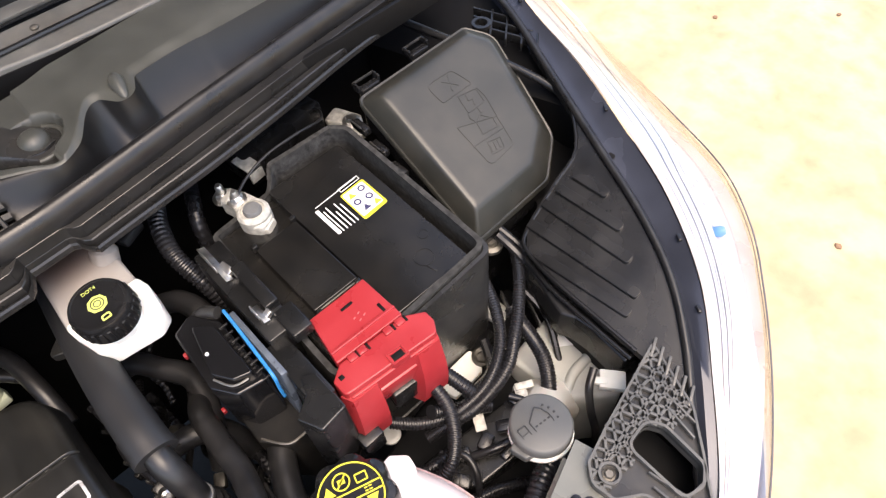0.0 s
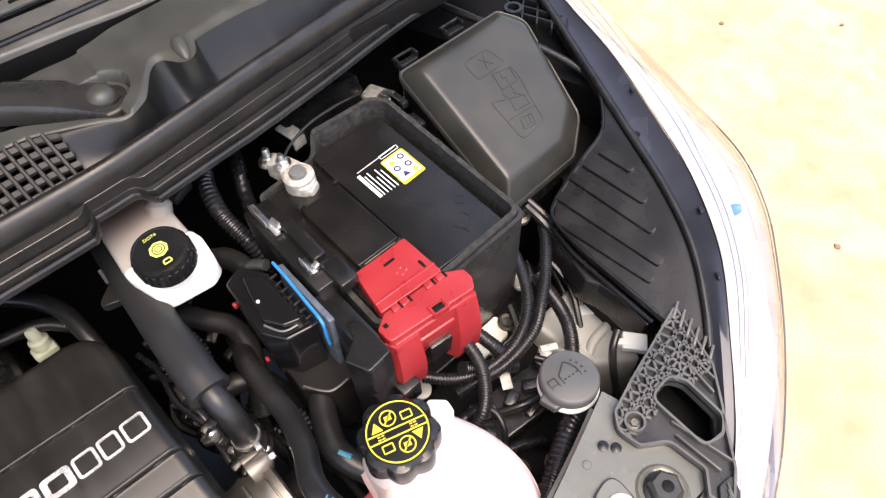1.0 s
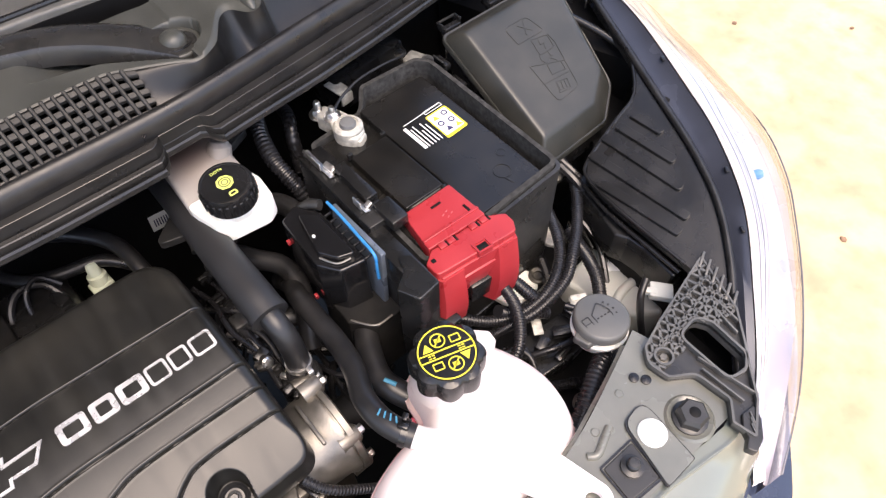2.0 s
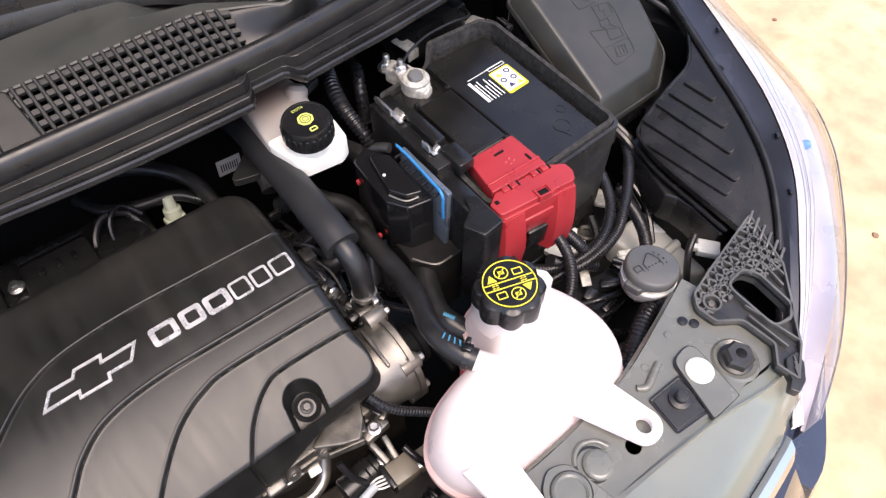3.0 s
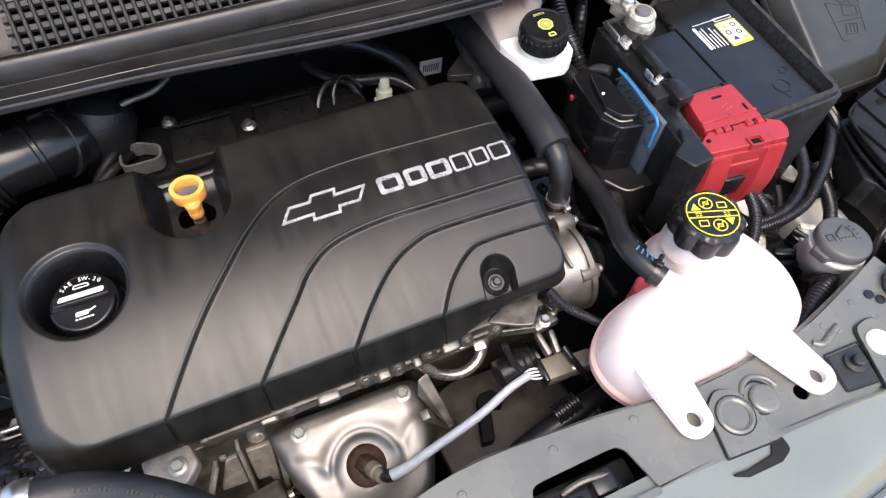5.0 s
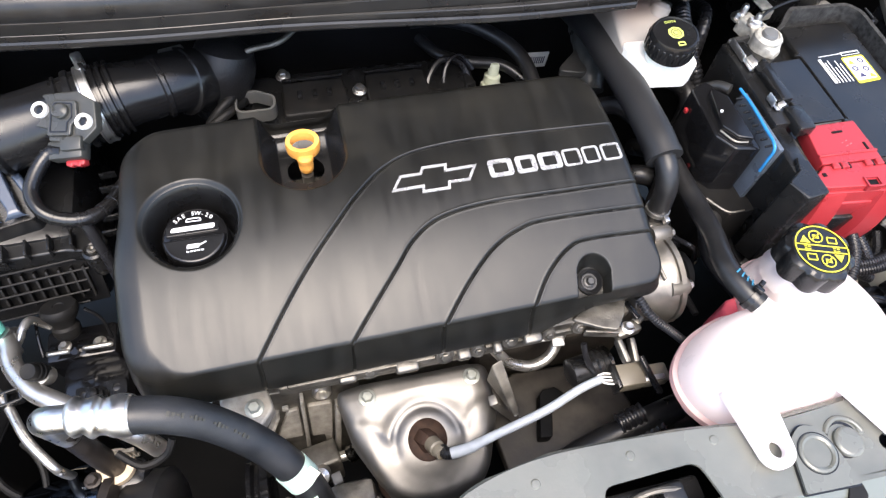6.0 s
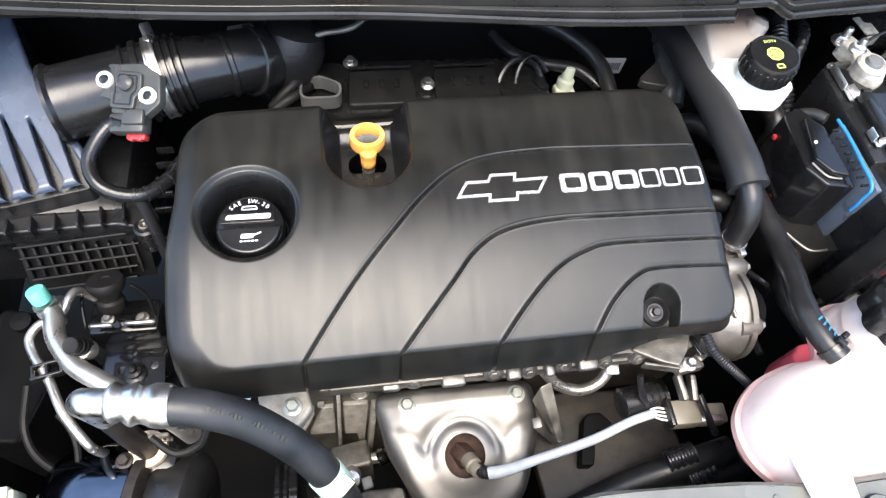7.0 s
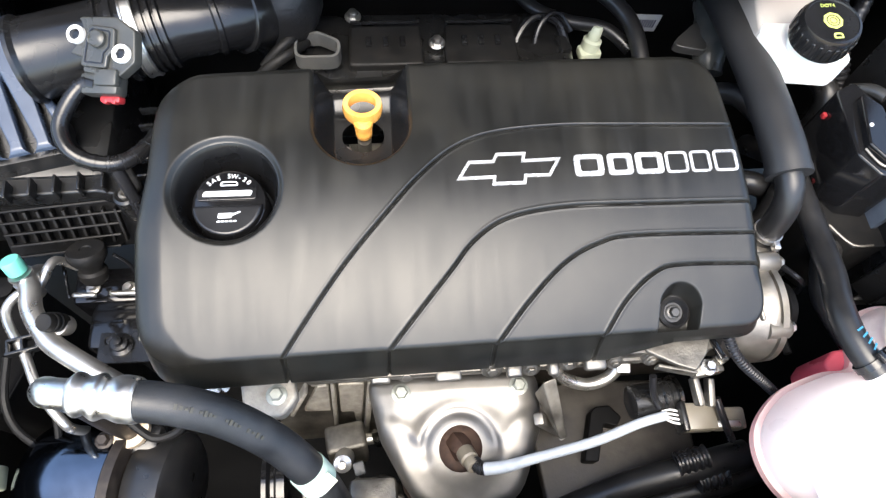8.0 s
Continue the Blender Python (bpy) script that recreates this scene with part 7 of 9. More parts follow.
for x in (0.478, 0.4885, 0.517, 0.5305):
    part("hinge", box((x, -0.0385 - 0.06 * (x - 0.478), 0.8778), (0.0085, 0.0075, 0.0045), 0.001, (0, 0, -4)), RED, redc)
    part("hinge_slot", box((x + 0.0062, -0.0390 - 0.06 * (x - 0.478), 0.8779), (0.0022, 0.0070, 0.0016), 0.0004, (0, 0, -4)), DARK, redc)
front = prism(rounded([(0.4515, -0.0445, 0.003), (0.4515, -0.062, 0.006), (0.5470, -0.0730, 0.006), (0.5540, -0.0620, 0.003), (0.5545, -0.0500, 0.003), (0.5365, -0.0385, 0.002), (0.466, -0.035, 0.002)], 4), 0.842, 0.8775, 0.0030)
part("front_bar", front, RED, redc)
part("bar_step", prism(rounded([(0.4560, -0.0585, 0.002), (0.5440, -0.0680, 0.002), (0.5430, -0.0745, 0.002), (0.4550, -0.0650, 0.002)], 3), 0.846, 0.8700, 0.0020), RED, redc)
part("apron", box((0.499, -0.0645, 0.836), (0.090, 0.011, 0.035), 0.003, (8, 0, -6)), RED, redc)
for x0, x1, y, zlow in ((0.449, 0.4845, -0.067, 0.790), (0.5180, 0.5520, -0.0735, 0.785)):
    rows = []
    for k in range(9):
        t = k / 8
        z = 0.868 + (zlow - 0.868) * t
        push = 0.010 * math.sin(min(1, t * 1.4) * math.pi / 2) - 0.008 * max(0, t - 0.7)
        shift = -0.008 * t
        rows.append([(x0 + shift, y + 0.012 - push, z), (x0 + 0.005 + shift, y - push, z), (x1 - 0.005 + shift * 0.3, y - push - 0.002, z), (x1 + shift * 0.3, y + 0.010 - push, z)])
    part("cable_hood", loft(rows), RED, redc, "rounded hood over a cable", sharp=60)
part("latch_frame", band(rounded([(0.4985, -0.0705, 0.002), (0.5165, -0.0725, 0.002), (0.5175, -0.0585, 0.002), (0.4995, -0.0565, 0.002)], 3), 0.0022, 0.872, 0.8795), RED, redc)
part("latch_gap", box((0.508, -0.0645, 0.8765), (0.012, 0.007, 0.0022), 0.0005, (0, 0, -6)), DARK, redc)
part("corner_slot", box((0.4595, -0.0465, 0.878), (0.0045, 0.0045, 0.001), 0.0003), DARK, redc)
part("inner_block", box((0.508, -0.066, 0.81), (0.036, 0.016, 0.03), 0.003, (0, 0, -6)), PLASTIC, redc)

# ---- fuse box ----
fuse = thing("fuse_box", (0.76, 0.09, 0.75), "grey-black fuse box with embossed sloping lid and snap latches", "fuse box")


def lid_top(x, y):
    return 0.8673 + 0.42 * (y - 0.048)


# crown, shoulder and lip: three outlines with the same count of points
CROWN = rounded([(0.6850, 0.016, 0.004), (0.7715, 0.0165, 0.012), (0.8130, 0.044, 0.016), (0.8385, 0.142, 0.012), (0.8240, 0.160, 0.006), (0.6905, 0.158, 0.004)], 6)
SHOULDER = rounded([(0.6720, 0.000, 0.006), (0.7870, 0.0035, 0.020), (0.8320, 0.036, 0.026), (0.8660, 0.164, 0.022), (0.8420, 0.190, 0.012), (0.6780, 0.188, 0.010)], 6)
LIP = rounded([(0.6690, -0.003, 0.006), (0.7890, 0.0005, 0.020), (0.8350, 0.034, 0.026), (0.8690, 0.165, 0.022), (0.8440, 0.193, 0.012), (0.6750, 0.191, 0.010)], 6)


def between(a, b, t, drop):
    return [(p[0] + (q[0] - p[0]) * t, p[1] + (q[1] - p[1]) * t, lid_top(0, p[1] + (q[1] - p[1]) * t) - drop) for p, q in zip(a, b)]


rings = [between(SHOULDER, LIP, 0.0, 0.036), between(SHOULDER, LIP, 0.0, 0.0265), between(CROWN, SHOULDER, 0.97, 0.0245), between(CROWN, SHOULDER, 0.90, 0.0215), between(CROWN, SHOULDER, 0.30, 0.0045), between(CROWN, SHOULDER, 0.15, 0.0012),
         between(CROWN, SHOULDER, 0.0, 0.0), [(x + (0.755 - x) * 0.08, y + (0.09 - y) * 0.08, lid_top(0, y + (0.09 - y) * 0.08)) for x, y in CROWN]]
part("lid", loft(rings), LID_PLASTIC, fuse, "satin grey-black lid with a flat crown", sharp=40)
part("lid_lip", loft([between(LIP, SHOULDER, 0.0, 0.033), between(LIP, SHOULDER, 0.0, 0.027), between(LIP, SHOULDER, 0.35, 0.0255), between(LIP, SHOULDER, 1.0, 0.0262)], caps=False), LID_PLASTIC, fuse, "thin rolled lip round the lid")
part("lid_skirt", loft([between(SHOULDER, LIP, 0.2, 0.060), between(SHOULDER, LIP, 0.2, 0.033)], caps=False), SATIN, fuse)
part("base", prism([(x + (0.757 - x) * 0.06, y + (0.095 - y) * 0.06) for x, y in SHOULDER], 0.70, lambda x, y: lid_top(x, y) - 0.050), SATIN, fuse)


def emboss(outline, w, high=0.0007):
    return band(outline, w, lambda x, y: lid_top(x, y) - 0.001, lambda x, y: lid_top(x, y) + high)


def emboss_line(a, b, w=0.0011):
    d = Vector(b) - Vector(a)
    n = Vector((-d.y, d.x)).normalized() * w * 0.5
    return prism([tuple(Vector(a) + n), tuple(Vector(b) + n), tuple(Vector(b) - n), tuple(Vector(a) - n)], lambda x, y: lid_top(x, y) - 0.001, lambda x, y: lid_top(x, y) + 0.0007)


part("embossed_frame", emboss(rounded([(0.7318, 0.0375, 0.007), (0.7722, 0.0405, 0.009), (0.7800, 0.0755, 0.001), (0.7315, 0.0905, 0.001)], 5), 0.0013), LID_PLASTIC, fuse)
part("embossed_frame", emboss(rounded([(0.7390, 0.1180, 0.004), (0.7372, 0.1440, 0.009), (0.7760, 0.1430, 0.009), (0.7850, 0.1180, 0.003)], 5), 0.0011), LID_PLASTIC, fuse)
part("embossed_arrow", join(emboss_line((0.7290, 0.0640), (0.7765, 0.0610)), emboss_line((0.7800, 0.0755), (0.7860, 0.1000)), emboss_line((0.7510, 0.0905), (0.7560, 0.0800)), emboss_line((0.7860, 0.1000), (0.7845, 0.1120))), LID_PLASTIC, fuse)
part("embossed_plug", emboss(rounded([(0.7545, 0.0940, 0.002), (0.7810, 0.0945, 0.002), (0.7840, 0.1120, 0.002), (0.7585, 0.1165, 0.002)], 3), 0.0013), LID_PLASTIC, fuse)
part("embossed_bolt", join(emboss_line((0.7690, 0.1130), (0.7655, 0.1055), 0.0015), emboss_line((0.7655, 0.1055), (0.7720, 0.1050), 0.0015), emboss_line((0.7720, 0.1050), (0.7680, 0.0980), 0.0015)), LID_PLASTIC, fuse)
part("embossed_pin", join(emboss_line((0.7545, 0.0940), (0.7525, 0.0865), 0.0030), emboss_line((0.7690, 0.0940), (0.7680, 0.0870), 0.0030)), LID_PLASTIC, fuse)
part("embossed_house", emboss([(0.7500, 0.0680), (0.7720, 0.0650), (0.7745, 0.0760), (0.7640, 0.0870), (0.7540, 0.0820)], 0.0011), LID_PLASTIC, fuse)
part("embossed_block", emboss(rounded([(0.7420, 0.0455, 0.001), (0.7600, 0.0430, 0.001), (0.7650, 0.0560, 0.001), (0.7480, 0.0595, 0.001)], 2), 0.0011), LID_PLASTIC, fuse)
for k in range(3):
    part("embossed_tick", emboss_line((0.7455 + 0.0052 * k, 0.0478 - 0.0006 * k), (0.7490 + 0.0052 * k, 0.0565 - 0.0006 * k), 0.0016), LID_PLASTIC, fuse)
part("embossed_cross", join(emboss_line((0.7560, 0.1385), (0.7700, 0.1250), 0.0016), emboss_line((0.7680, 0.1400), (0.7590, 0.1235), 0.0016)), LID_PLASTIC, fuse)
for k in range(4):
    part("small_tick", box((0.7245 + 0.0034 * k, 0.0125 - 0.0006 * k, lid_top(0, 0.0125) - 0.0085), (0.0016, 0.0060, 0.001), 0.0003, (52, 0, 0)), LID_PLASTIC, fuse)
# snap latches: an open strap over a hook
for x, y in ((0.700, 0.1985), (0.778, 0.2010)):
    z = lid_top(x, y) - 0.034
    strap = part("latch", join(box((x, y, z), (0.026, 0.010, 0.012), 0.002), box((x - 0.014, y + 0.004, z + 0.006), (0.003, 0.012, 0.010), 0.0008), box((x + 0.014, y + 0.004, z + 0.006), (0.003, 0.012, 0.010), 0.0008)), SATIN, fuse, "black snap latch")
    part("latch_bar", box((x, y + 0.010, z + 0.009), (0.031, 0.0022, 0.003), 0.0006), GREY_PLASTIC, strap)
frontz = 0.794
latch = part("latch", join(box((0.7345, 0.0135, frontz), (0.034, 0.013, 0.014), 0.002, (0, 0, -4)), box((0.7530, 0.0120, frontz + 0.006), (0.004, 0.016, 0.012), 0.001, (0, 0, -4))), SATIN, fuse, "black snap latch")
part("latch_bar", join(box((0.7350, 0.0055, frontz + 0.009), (0.036, 0.0024, 0.0024), 0.0006, (0, 0, -6)), box((0.7400, 0.0180, frontz + 0.010), (0.024, 0.0020, 0.0024), 0.0006, (0, 0, -4))), MID_GREY, latch)
for k in range(3):
    y = 0.176 - 0.030 * k
    z = lid_top(0, y) - 0.046
    clip = part("side_clip", join(box((0.6650, y, z), (0.010, 0.024, 0.010), 0.002), box((0.6600, y, z + 0.006), (0.003, 0.020, 0.006), 0.001)), SATIN, fuse, "black ribbed side clip")
    part("clip_edge", box((0.6585, y, z + 0.0095), (0.0022, 0.018, 0.0016), 0.0005), GREY_PLASTIC, clip)
part("mount_boss", lathe([(0.016, -0.03), (0.016, 0.0), (0.012, 0.003), (0.010, 0.001), (0.008, 0.001), (0.008, 0.004)], 26, pose(0.7529, 0.0325, 0.700, 12, 0, 0)), SATIN, fuse)
part("mount_bolt", bolt((0.7529, 0.0325, 0.703), 0.0055, 0.006, 1.4, (12, 0, 0)), DULL_ALUMINIUM, fuse)
tower = thing("strut_tower_nut", (0.68, 0.236, 0.8), "bright strut tower bracket with a nut", "bracket")
part("strap", prism(rounded([(0.664, 0.262, 0.006), (0.69, 0.272, 0.006), (0.704, 0.236, 0.006), (0.688, 0.205, 0.008), (0.675, 0.21, 0.006), (0.68, 0.238, 0.01)], 4), 0.822, 0.829, 0.002), LEAD, tower)
part("nut", bolt((0.688, 0.234, 0.829), 0.008, 0.009), BRIGHT, tower)

# ---- relay carrier and fine cable behind the battery ----
relay = thing("relay_carrier", (0.57, 0.26, 0.84), "dark relay carrier under the cowl edge with a grey tab", "relay")
part("body", box((0.60, 0.268, 0.845), (0.12, 0.05, 0.05), 0.006, (0, 0, 6)), PLASTIC, relay)
part("face_panel", box((0.585, 0.241, 0.846), (0.05, 0.004, 0.03), 0.002, (-20, 0, 6)), SATIN, relay)
part("grey_tab", join(box((0.545, 0.236, 0.867), (0.018, 0.030, 0.002), 0.0008, (0, 0, 8)), box((0.546, 0.218, 0.86), (0.018, 0.003, 0.014), 0.0008, (0, 0, 8))), LEAD, relay, "pale grey metal tab")
cable = thing("sensor_cable", (0.55, 0.22, 0.85), "thin dark cable looping to the battery clamp", "cable")
part("cable", tube([(0.648, 0.262, 0.865), (0.652, 0.242, 0.868), (0.640, 0.222, 0.874), (0.60, 0.212, 0.886), (0.56, 0.208, 0.888), (0.528, 0.200, 0.884), (0.510, 0.19, 0.882)], 0.0018, 8), RUBBER, cable)
part("ribbed_boot", tube([(0.648, 0.274, 0.862), (0.668, 0.294, 0.866), (0.684, 0.308, 0.868)], 0.0055, 10, 8, 0.004, 0.001), CONDUIT, cable)

# ---- corrugated conduits ----
wires = thing("battery_conduits", (0.6, -0.1, 0.7), "black corrugated conduits sweeping from battery to wing", "wiring")


def conduit(pts, r):
    part("conduit", tube(pts, r, 14, 8, 0.0032, 0.0008), CONDUIT, wires, "ribbed black split conduit")


conduit([(0.668, 0.012, 0.772), (0.657, -0.0249, 0.78), (0.6358, -0.064, 0.78), (0.6156, -0.0873, 0.775), (0.5889, -0.1024, 0.77), (0.5618, -0.107, 0.765), (0.5302, -0.1021, 0.76), (0.502, -0.0864, 0.76), (0.4798, -0.0652, 0.765)], 0.0059)
conduit([(0.712, -0.012, 0.795), (0.6939, -0.0402, 0.79), (0.6597, -0.0727, 0.785), (0.6288, -0.0949, 0.78), (0.6057, -0.1087, 0.772), (0.5772, -0.1141, 0.766), (0.5494, -0.1133, 0.76), (0.5249, -0.1054, 0.754), (0.5, -0.098, 0.745)], 0.0062)
conduit([(0.656, -0.066, 0.776), (0.6518, -0.0802, 0.772), (0.6494, -0.1051, 0.762), (0.6441, -0.127, 0.748), (0.6267, -0.1487, 0.734), (0.606, -0.158, 0.71)], 0.0078)
conduit([(0.527, -0.07, 0.8), (0.5296, -0.0807, 0.795), (0.5266, -0.1036, 0.785), (0.5111, -0.1267, 0.775), (0.4903, -0.1397, 0.765), (0.4673, -0.137, 0.748), (0.452, -0.13, 0.725)], 0.0064)
conduit([(0.54, -0.058, 0.785), (0.5505, -0.0701, 0.78), (0.5575, -0.0914, 0.77), (0.5637, -0.1092, 0.758)], 0.0072)
conduit([(0.515, -0.088, 0.77), (0.53, -0.094, 0.757), (0.548, -0.104, 0.75), (0.57, -0.118, 0.742)], 0.0066)
conduit([(0.47, -0.16, 0.71), (0.52, -0.175, 0.705), (0.56, -0.2, 0.7), (0.59, -0.225, 0.7)], 0.0059)
conduit([(0.505, -0.122, 0.735), (0.485, -0.122, 0.742), (0.462, -0.115, 0.74)], 0.0055)
for pts, r in (([(0.698, -0.005, 0.81), (0.70, -0.035, 0.80), (0.705, -0.07, 0.77), (0.70, -0.11, 0.74)], 0.005), ([(0.706, 0.0, 0.81), (0.712, -0.04, 0.79), (0.71, -0.09, 0.74)], 0.004),
               ([(0.69, -0.05, 0.76), (0.69, -0.09, 0.74), (0.67, -0.13, 0.71)], 0.004), ([(0.62, -0.06, 0.74), (0.60, -0.09, 0.735), (0.56, -0.09, 0.73)], 0.006)):
    part("cable", tube(pts, r, 8), CONDUIT, wires)
cond2 = thing("bulkhead_conduit", (0.43, 0.22, 0.8), "black corrugated conduit rising to the bulkhead", "wiring")
part("conduit", tube([(0.448, 0.30, 0.835), (0.442, 0.262, 0.858), (0.430, 0.228, 0.862), (0.424, 0.195, 0.852), (0.43, 0.165, 0.83), (0.44, 0.14, 0.79)], 0.0086, 16, 8, 0.0055, 0.0014), CONDUIT, cond2)
part("taped_branch", tube([(0.49, 0.29, 0.83), (0.478, 0.25, 0.85), (0.466, 0.225, 0.84), (0.46, 0.21, 0.80)], 0.008, 12, 8, 0.008, 0.0006), CONDUIT, cond2)
part("bulk_hose", tube([(0.37, 0.20, 0.80), (0.40, 0.17, 0.82), (0.41, 0.13, 0.82), (0.40, 0.11, 0.78)], 0.012, 14), RUBBER, cond2)
part("grey_nipple", box((0.405, 0.245, 0.865), (0.03, 0.014, 0.012), 0.003, (0, 0, 25)), GREY_PLASTIC, cond2)
shelf = thing("wing_bracket", (0.58, -0.07, 0.7), "pale coated steel bracket between battery box and wing", "bracket")
part("pale_tab", prism(rounded([(0.5480, -0.0500, 0.003), (0.5560, -0.0790, 0.003), (0.5990, -0.0770, 0.006), (0.6120, -0.0620, 0.008), (0.6060, -0.0480, 0.006)], 4), 0.712, 0.719, 0.002), MILKY, shelf, "pale plastic tab")
part("tab_ring", lathe([(0.0120, 0), (0.0120, 0.004), (0.0095, 0.006), (0.0060, 0.004), (0.0055, 0.0015), (0.0004, 0.0015)], 24, pose(0.6105, -0.0655, 0.718)), DULL_ALUMINIUM, shelf)
part("pale_disc", lathe([(0.011, 0), (0.011, 0.003), (0.009, 0.004), (0.0055, 0.0045), (0.0004, 0.003)], 22, pose(0.4767, -0.0640, 0.732)), BOTTLE_PALE, shelf, "pale round washer")
part("slotted_web", join(*[box((0.668 + 0.008 * k, -0.050 - 0.012 * k, 0.742), (0.0025, 0.040, 0.012), 0.0008, (0, 0, -24)) for k in range(4)]), GREY_PLASTIC, shelf)
part("pressed_plate", prism(rounded([(0.648, -0.018, 0.006), (0.668, -0.016, 0.006), (0.672, -0.046, 0.008), (0.656, -0.058, 0.006), (0.646, -0.045, 0.006)], 4), 0.728, 0.733, 0.0015), LEAD, shelf, "pressed grey metal plate")
part("grey_clamp", join(box((0.60, -0.135, 0.735), (0.014, 0.03, 0.02), 0.003, (0, 0, -30)), box((0.61, -0.128, 0.745), (0.02, 0.008, 0.004), 0.001, (0, 0, -30))), LEAD, shelf)
part("base_sheet", prism(rounded([(0.46, -0.06, 0.01), (0.46, -0.20, 0.02), (0.56, -0.22, 0.02), (0.72, -0.10, 0.02), (0.72, 0.0, 0.01)], 4), 0.66, 0.672, 0.003), DARK, shelf)
for x, y, z in ((0.533, -0.215, 0.705), (0.692, 0.0, 0.79), (0.50, -0.19, 0.69)):
    part("grommet", lathe([(0.014, 0), (0.014, 0.005), (0.009, 0.007), (0.007, 0.004), (0.0045, 0.004), (0.0045, 0.009), (0.0004, 0.009)], 20, pose(x, y, z)), DULL_ALUMINIUM, shelf)

horn = thing("wing_loom_support", (0.55, -0.16, 0.66), "black loom support and plugs below the conduits", "loom support")
part("tray", prism(rounded([(0.475, -0.100, 0.008), (0.600, -0.120, 0.01), (0.625, -0.165, 0.01), (0.560, -0.168, 0.01), (0.505, -0.160, 0.01)], 5), 0.690, lambda x, y: 0.706 + 0.12 * (x - 0.5), 0.003), PLASTIC, horn)
for x, y, z, sx, sy, sz, r in ((0.516, -0.128, 0.722, 0.020, 0.012, 0.016, -30), (0.543, -0.137, 0.724, 0.018, 0.014, 0.014, 20), (0.572, -0.142, 0.728, 0.026, 0.012, 0.012, -35), (0.596, -0.132, 0.734, 0.014, 0.018, 0.016, 10), (0.498, -0.145, 0.716, 0.014, 0.020, 0.012, 35), (0.556, -0.158, 0.716, 0.022, 0.010, 0.010, 5)):
    plug = part("plug", box((x, y, z), (sx, sy, sz), 0.002, (6, -8, r)), SATIN, horn)
    part("plug_rib", box((x, y, z + sz * 0.5), (sx * 0.7, 0.0022, 0.0025), 0.0006, (6, -8, r)), GREY_PLASTIC, plug)
for pts, r in (([(0.520, -0.135, 0.720), (0.545, -0.150, 0.730), (0.575, -0.158, 0.728), (0.600, -0.150, 0.715)], 0.0045), ([(0.500, -0.115, 0.735), (0.515, -0.135, 0.738), (0.512, -0.155, 0.730), (0.500, -0.170, 0.705)], 0.0038), ([(0.590, -0.125, 0.745), (0.600, -0.145, 0.742), (0.596, -0.165, 0.725)], 0.0040)):
    part("lead", tube(pts, r, 10), CONDUIT, horn)
part("metal_tab", join(box((0.553, -0.117, 0.732), (0.012, 0.024, 0.0025), 0.0008, (15, 0, -30)), box((0.560, -0.105, 0.738), (0.010, 0.010, 0.0025), 0.0008, (-20, 0, -30))), LEAD, horn, "small grey metal tab")
part("ring_stud", lathe([(0.013, 0), (0.013, 0.006), (0.009, 0.008), (0.007, 0.006), (0.0045, 0.006), (0.0045, 0.012), (0.0004, 0.012)], 22, pose(0.5565, -0.2066, 0.712)), PLASTIC, horn)

# ---- coolant tank ----
tank = thing("coolant_expansion_tank", (0.37, -0.19, 0.72), "milky white coolant tank tinted pink at its seam", "coolant tank")
outline = [(0.372, -0.100), (0.360, -0.140), (0.327, -0.145), (0.286, -0.159), (0.2575, -0.186), (0.2530, -0.215), (0.2650, -0.242), (0.290, -0.2585), (0.33, -0.262), (0.385, -0.260), (0.435, -0.258), (0.466, -0.244), (0.482, -0.215), (0.484, -0.178), (0.472, -0.138), (0.450, -0.103), (0.410, -0.086)]
loop = [(p.x, p.y) for p in smooth_line([(x, y, 0) for x, y in outline], 6, True)]


def tank_ring(inset, z):
    n = len(loop)
    out = []
    pts = loop if sum(a[0] * b[1] - a[1] * b[0] for a, b in zip(loop, loop[1:] + loop[:1])) > 0 else loop[::-1]
    for i in range(n):
        p, q = Vector(pts[i - 2]), Vector(pts[(i + 2) % n])
        e = (q - p).normalized()
        out.append((pts[i][0] - e.y * inset, pts[i][1] + e.x * inset, z))
    return out


part("upper_half", loft([tank_ring(0.003, 0.787), tank_ring(0.003, 0.798), tank_ring(0.0065, 0.813), tank_ring(0.0115, 0.827), tank_ring(0.018, 0.836), tank_ring(0.025, 0.8395), tank_ring(0.0265, 0.8395)]), WHITE_TANK, tank, sharp=80)
part("lower_half", loft([tank_ring(0.037, 0.715), tank_ring(0.030, 0.722), tank_ring(0.021, 0.742), tank_ring(0.012, 0.763), tank_ring(0.004, 0.779)]), PINK, tank, "pink-tinted lower half", sharp=80)
part("seam", loft([tank_ring(0.003, 0.776), tank_ring(-0.0015, 0.778), tank_ring(-0.0015, 0.786), tank_ring(0.003, 0.788)]), PINK, tank, "pink moulded seam")
part("neck", lathe([(0.036, -0.004), (0.0335, 0.004), (0.0315, 0.014), (0.028, 0.028)], 36, pose(0.404, -0.130, 0.832)), WHITE_TANK, tank)
ROSE = milky(surface("coolant_filled_plastic", (0.80, 0.13, 0.18), 0.35, vary=0.12, scale=30, grain=0.06), (0.85, 0.16, 0.2), 0.35)
part("filled_pocket", prism(rounded([(0.343, -0.155, 0.006), (0.343, -0.132, 0.008), (0.354, -0.122, 0.008), (0.375, -0.120, 0.008), (0.375, -0.155, 0.006)], 4), 0.720, 0.778, 0.006), ROSE, tank, "rose-coloured pocket full of coolant")
part("hose_spout", tube([(0.3375, -0.1535, 0.842), (0.3490, -0.1680, 0.838), (0.3660, -0.1780, 0.828)], 0.0108, 18), WHITE_TANK, tank)
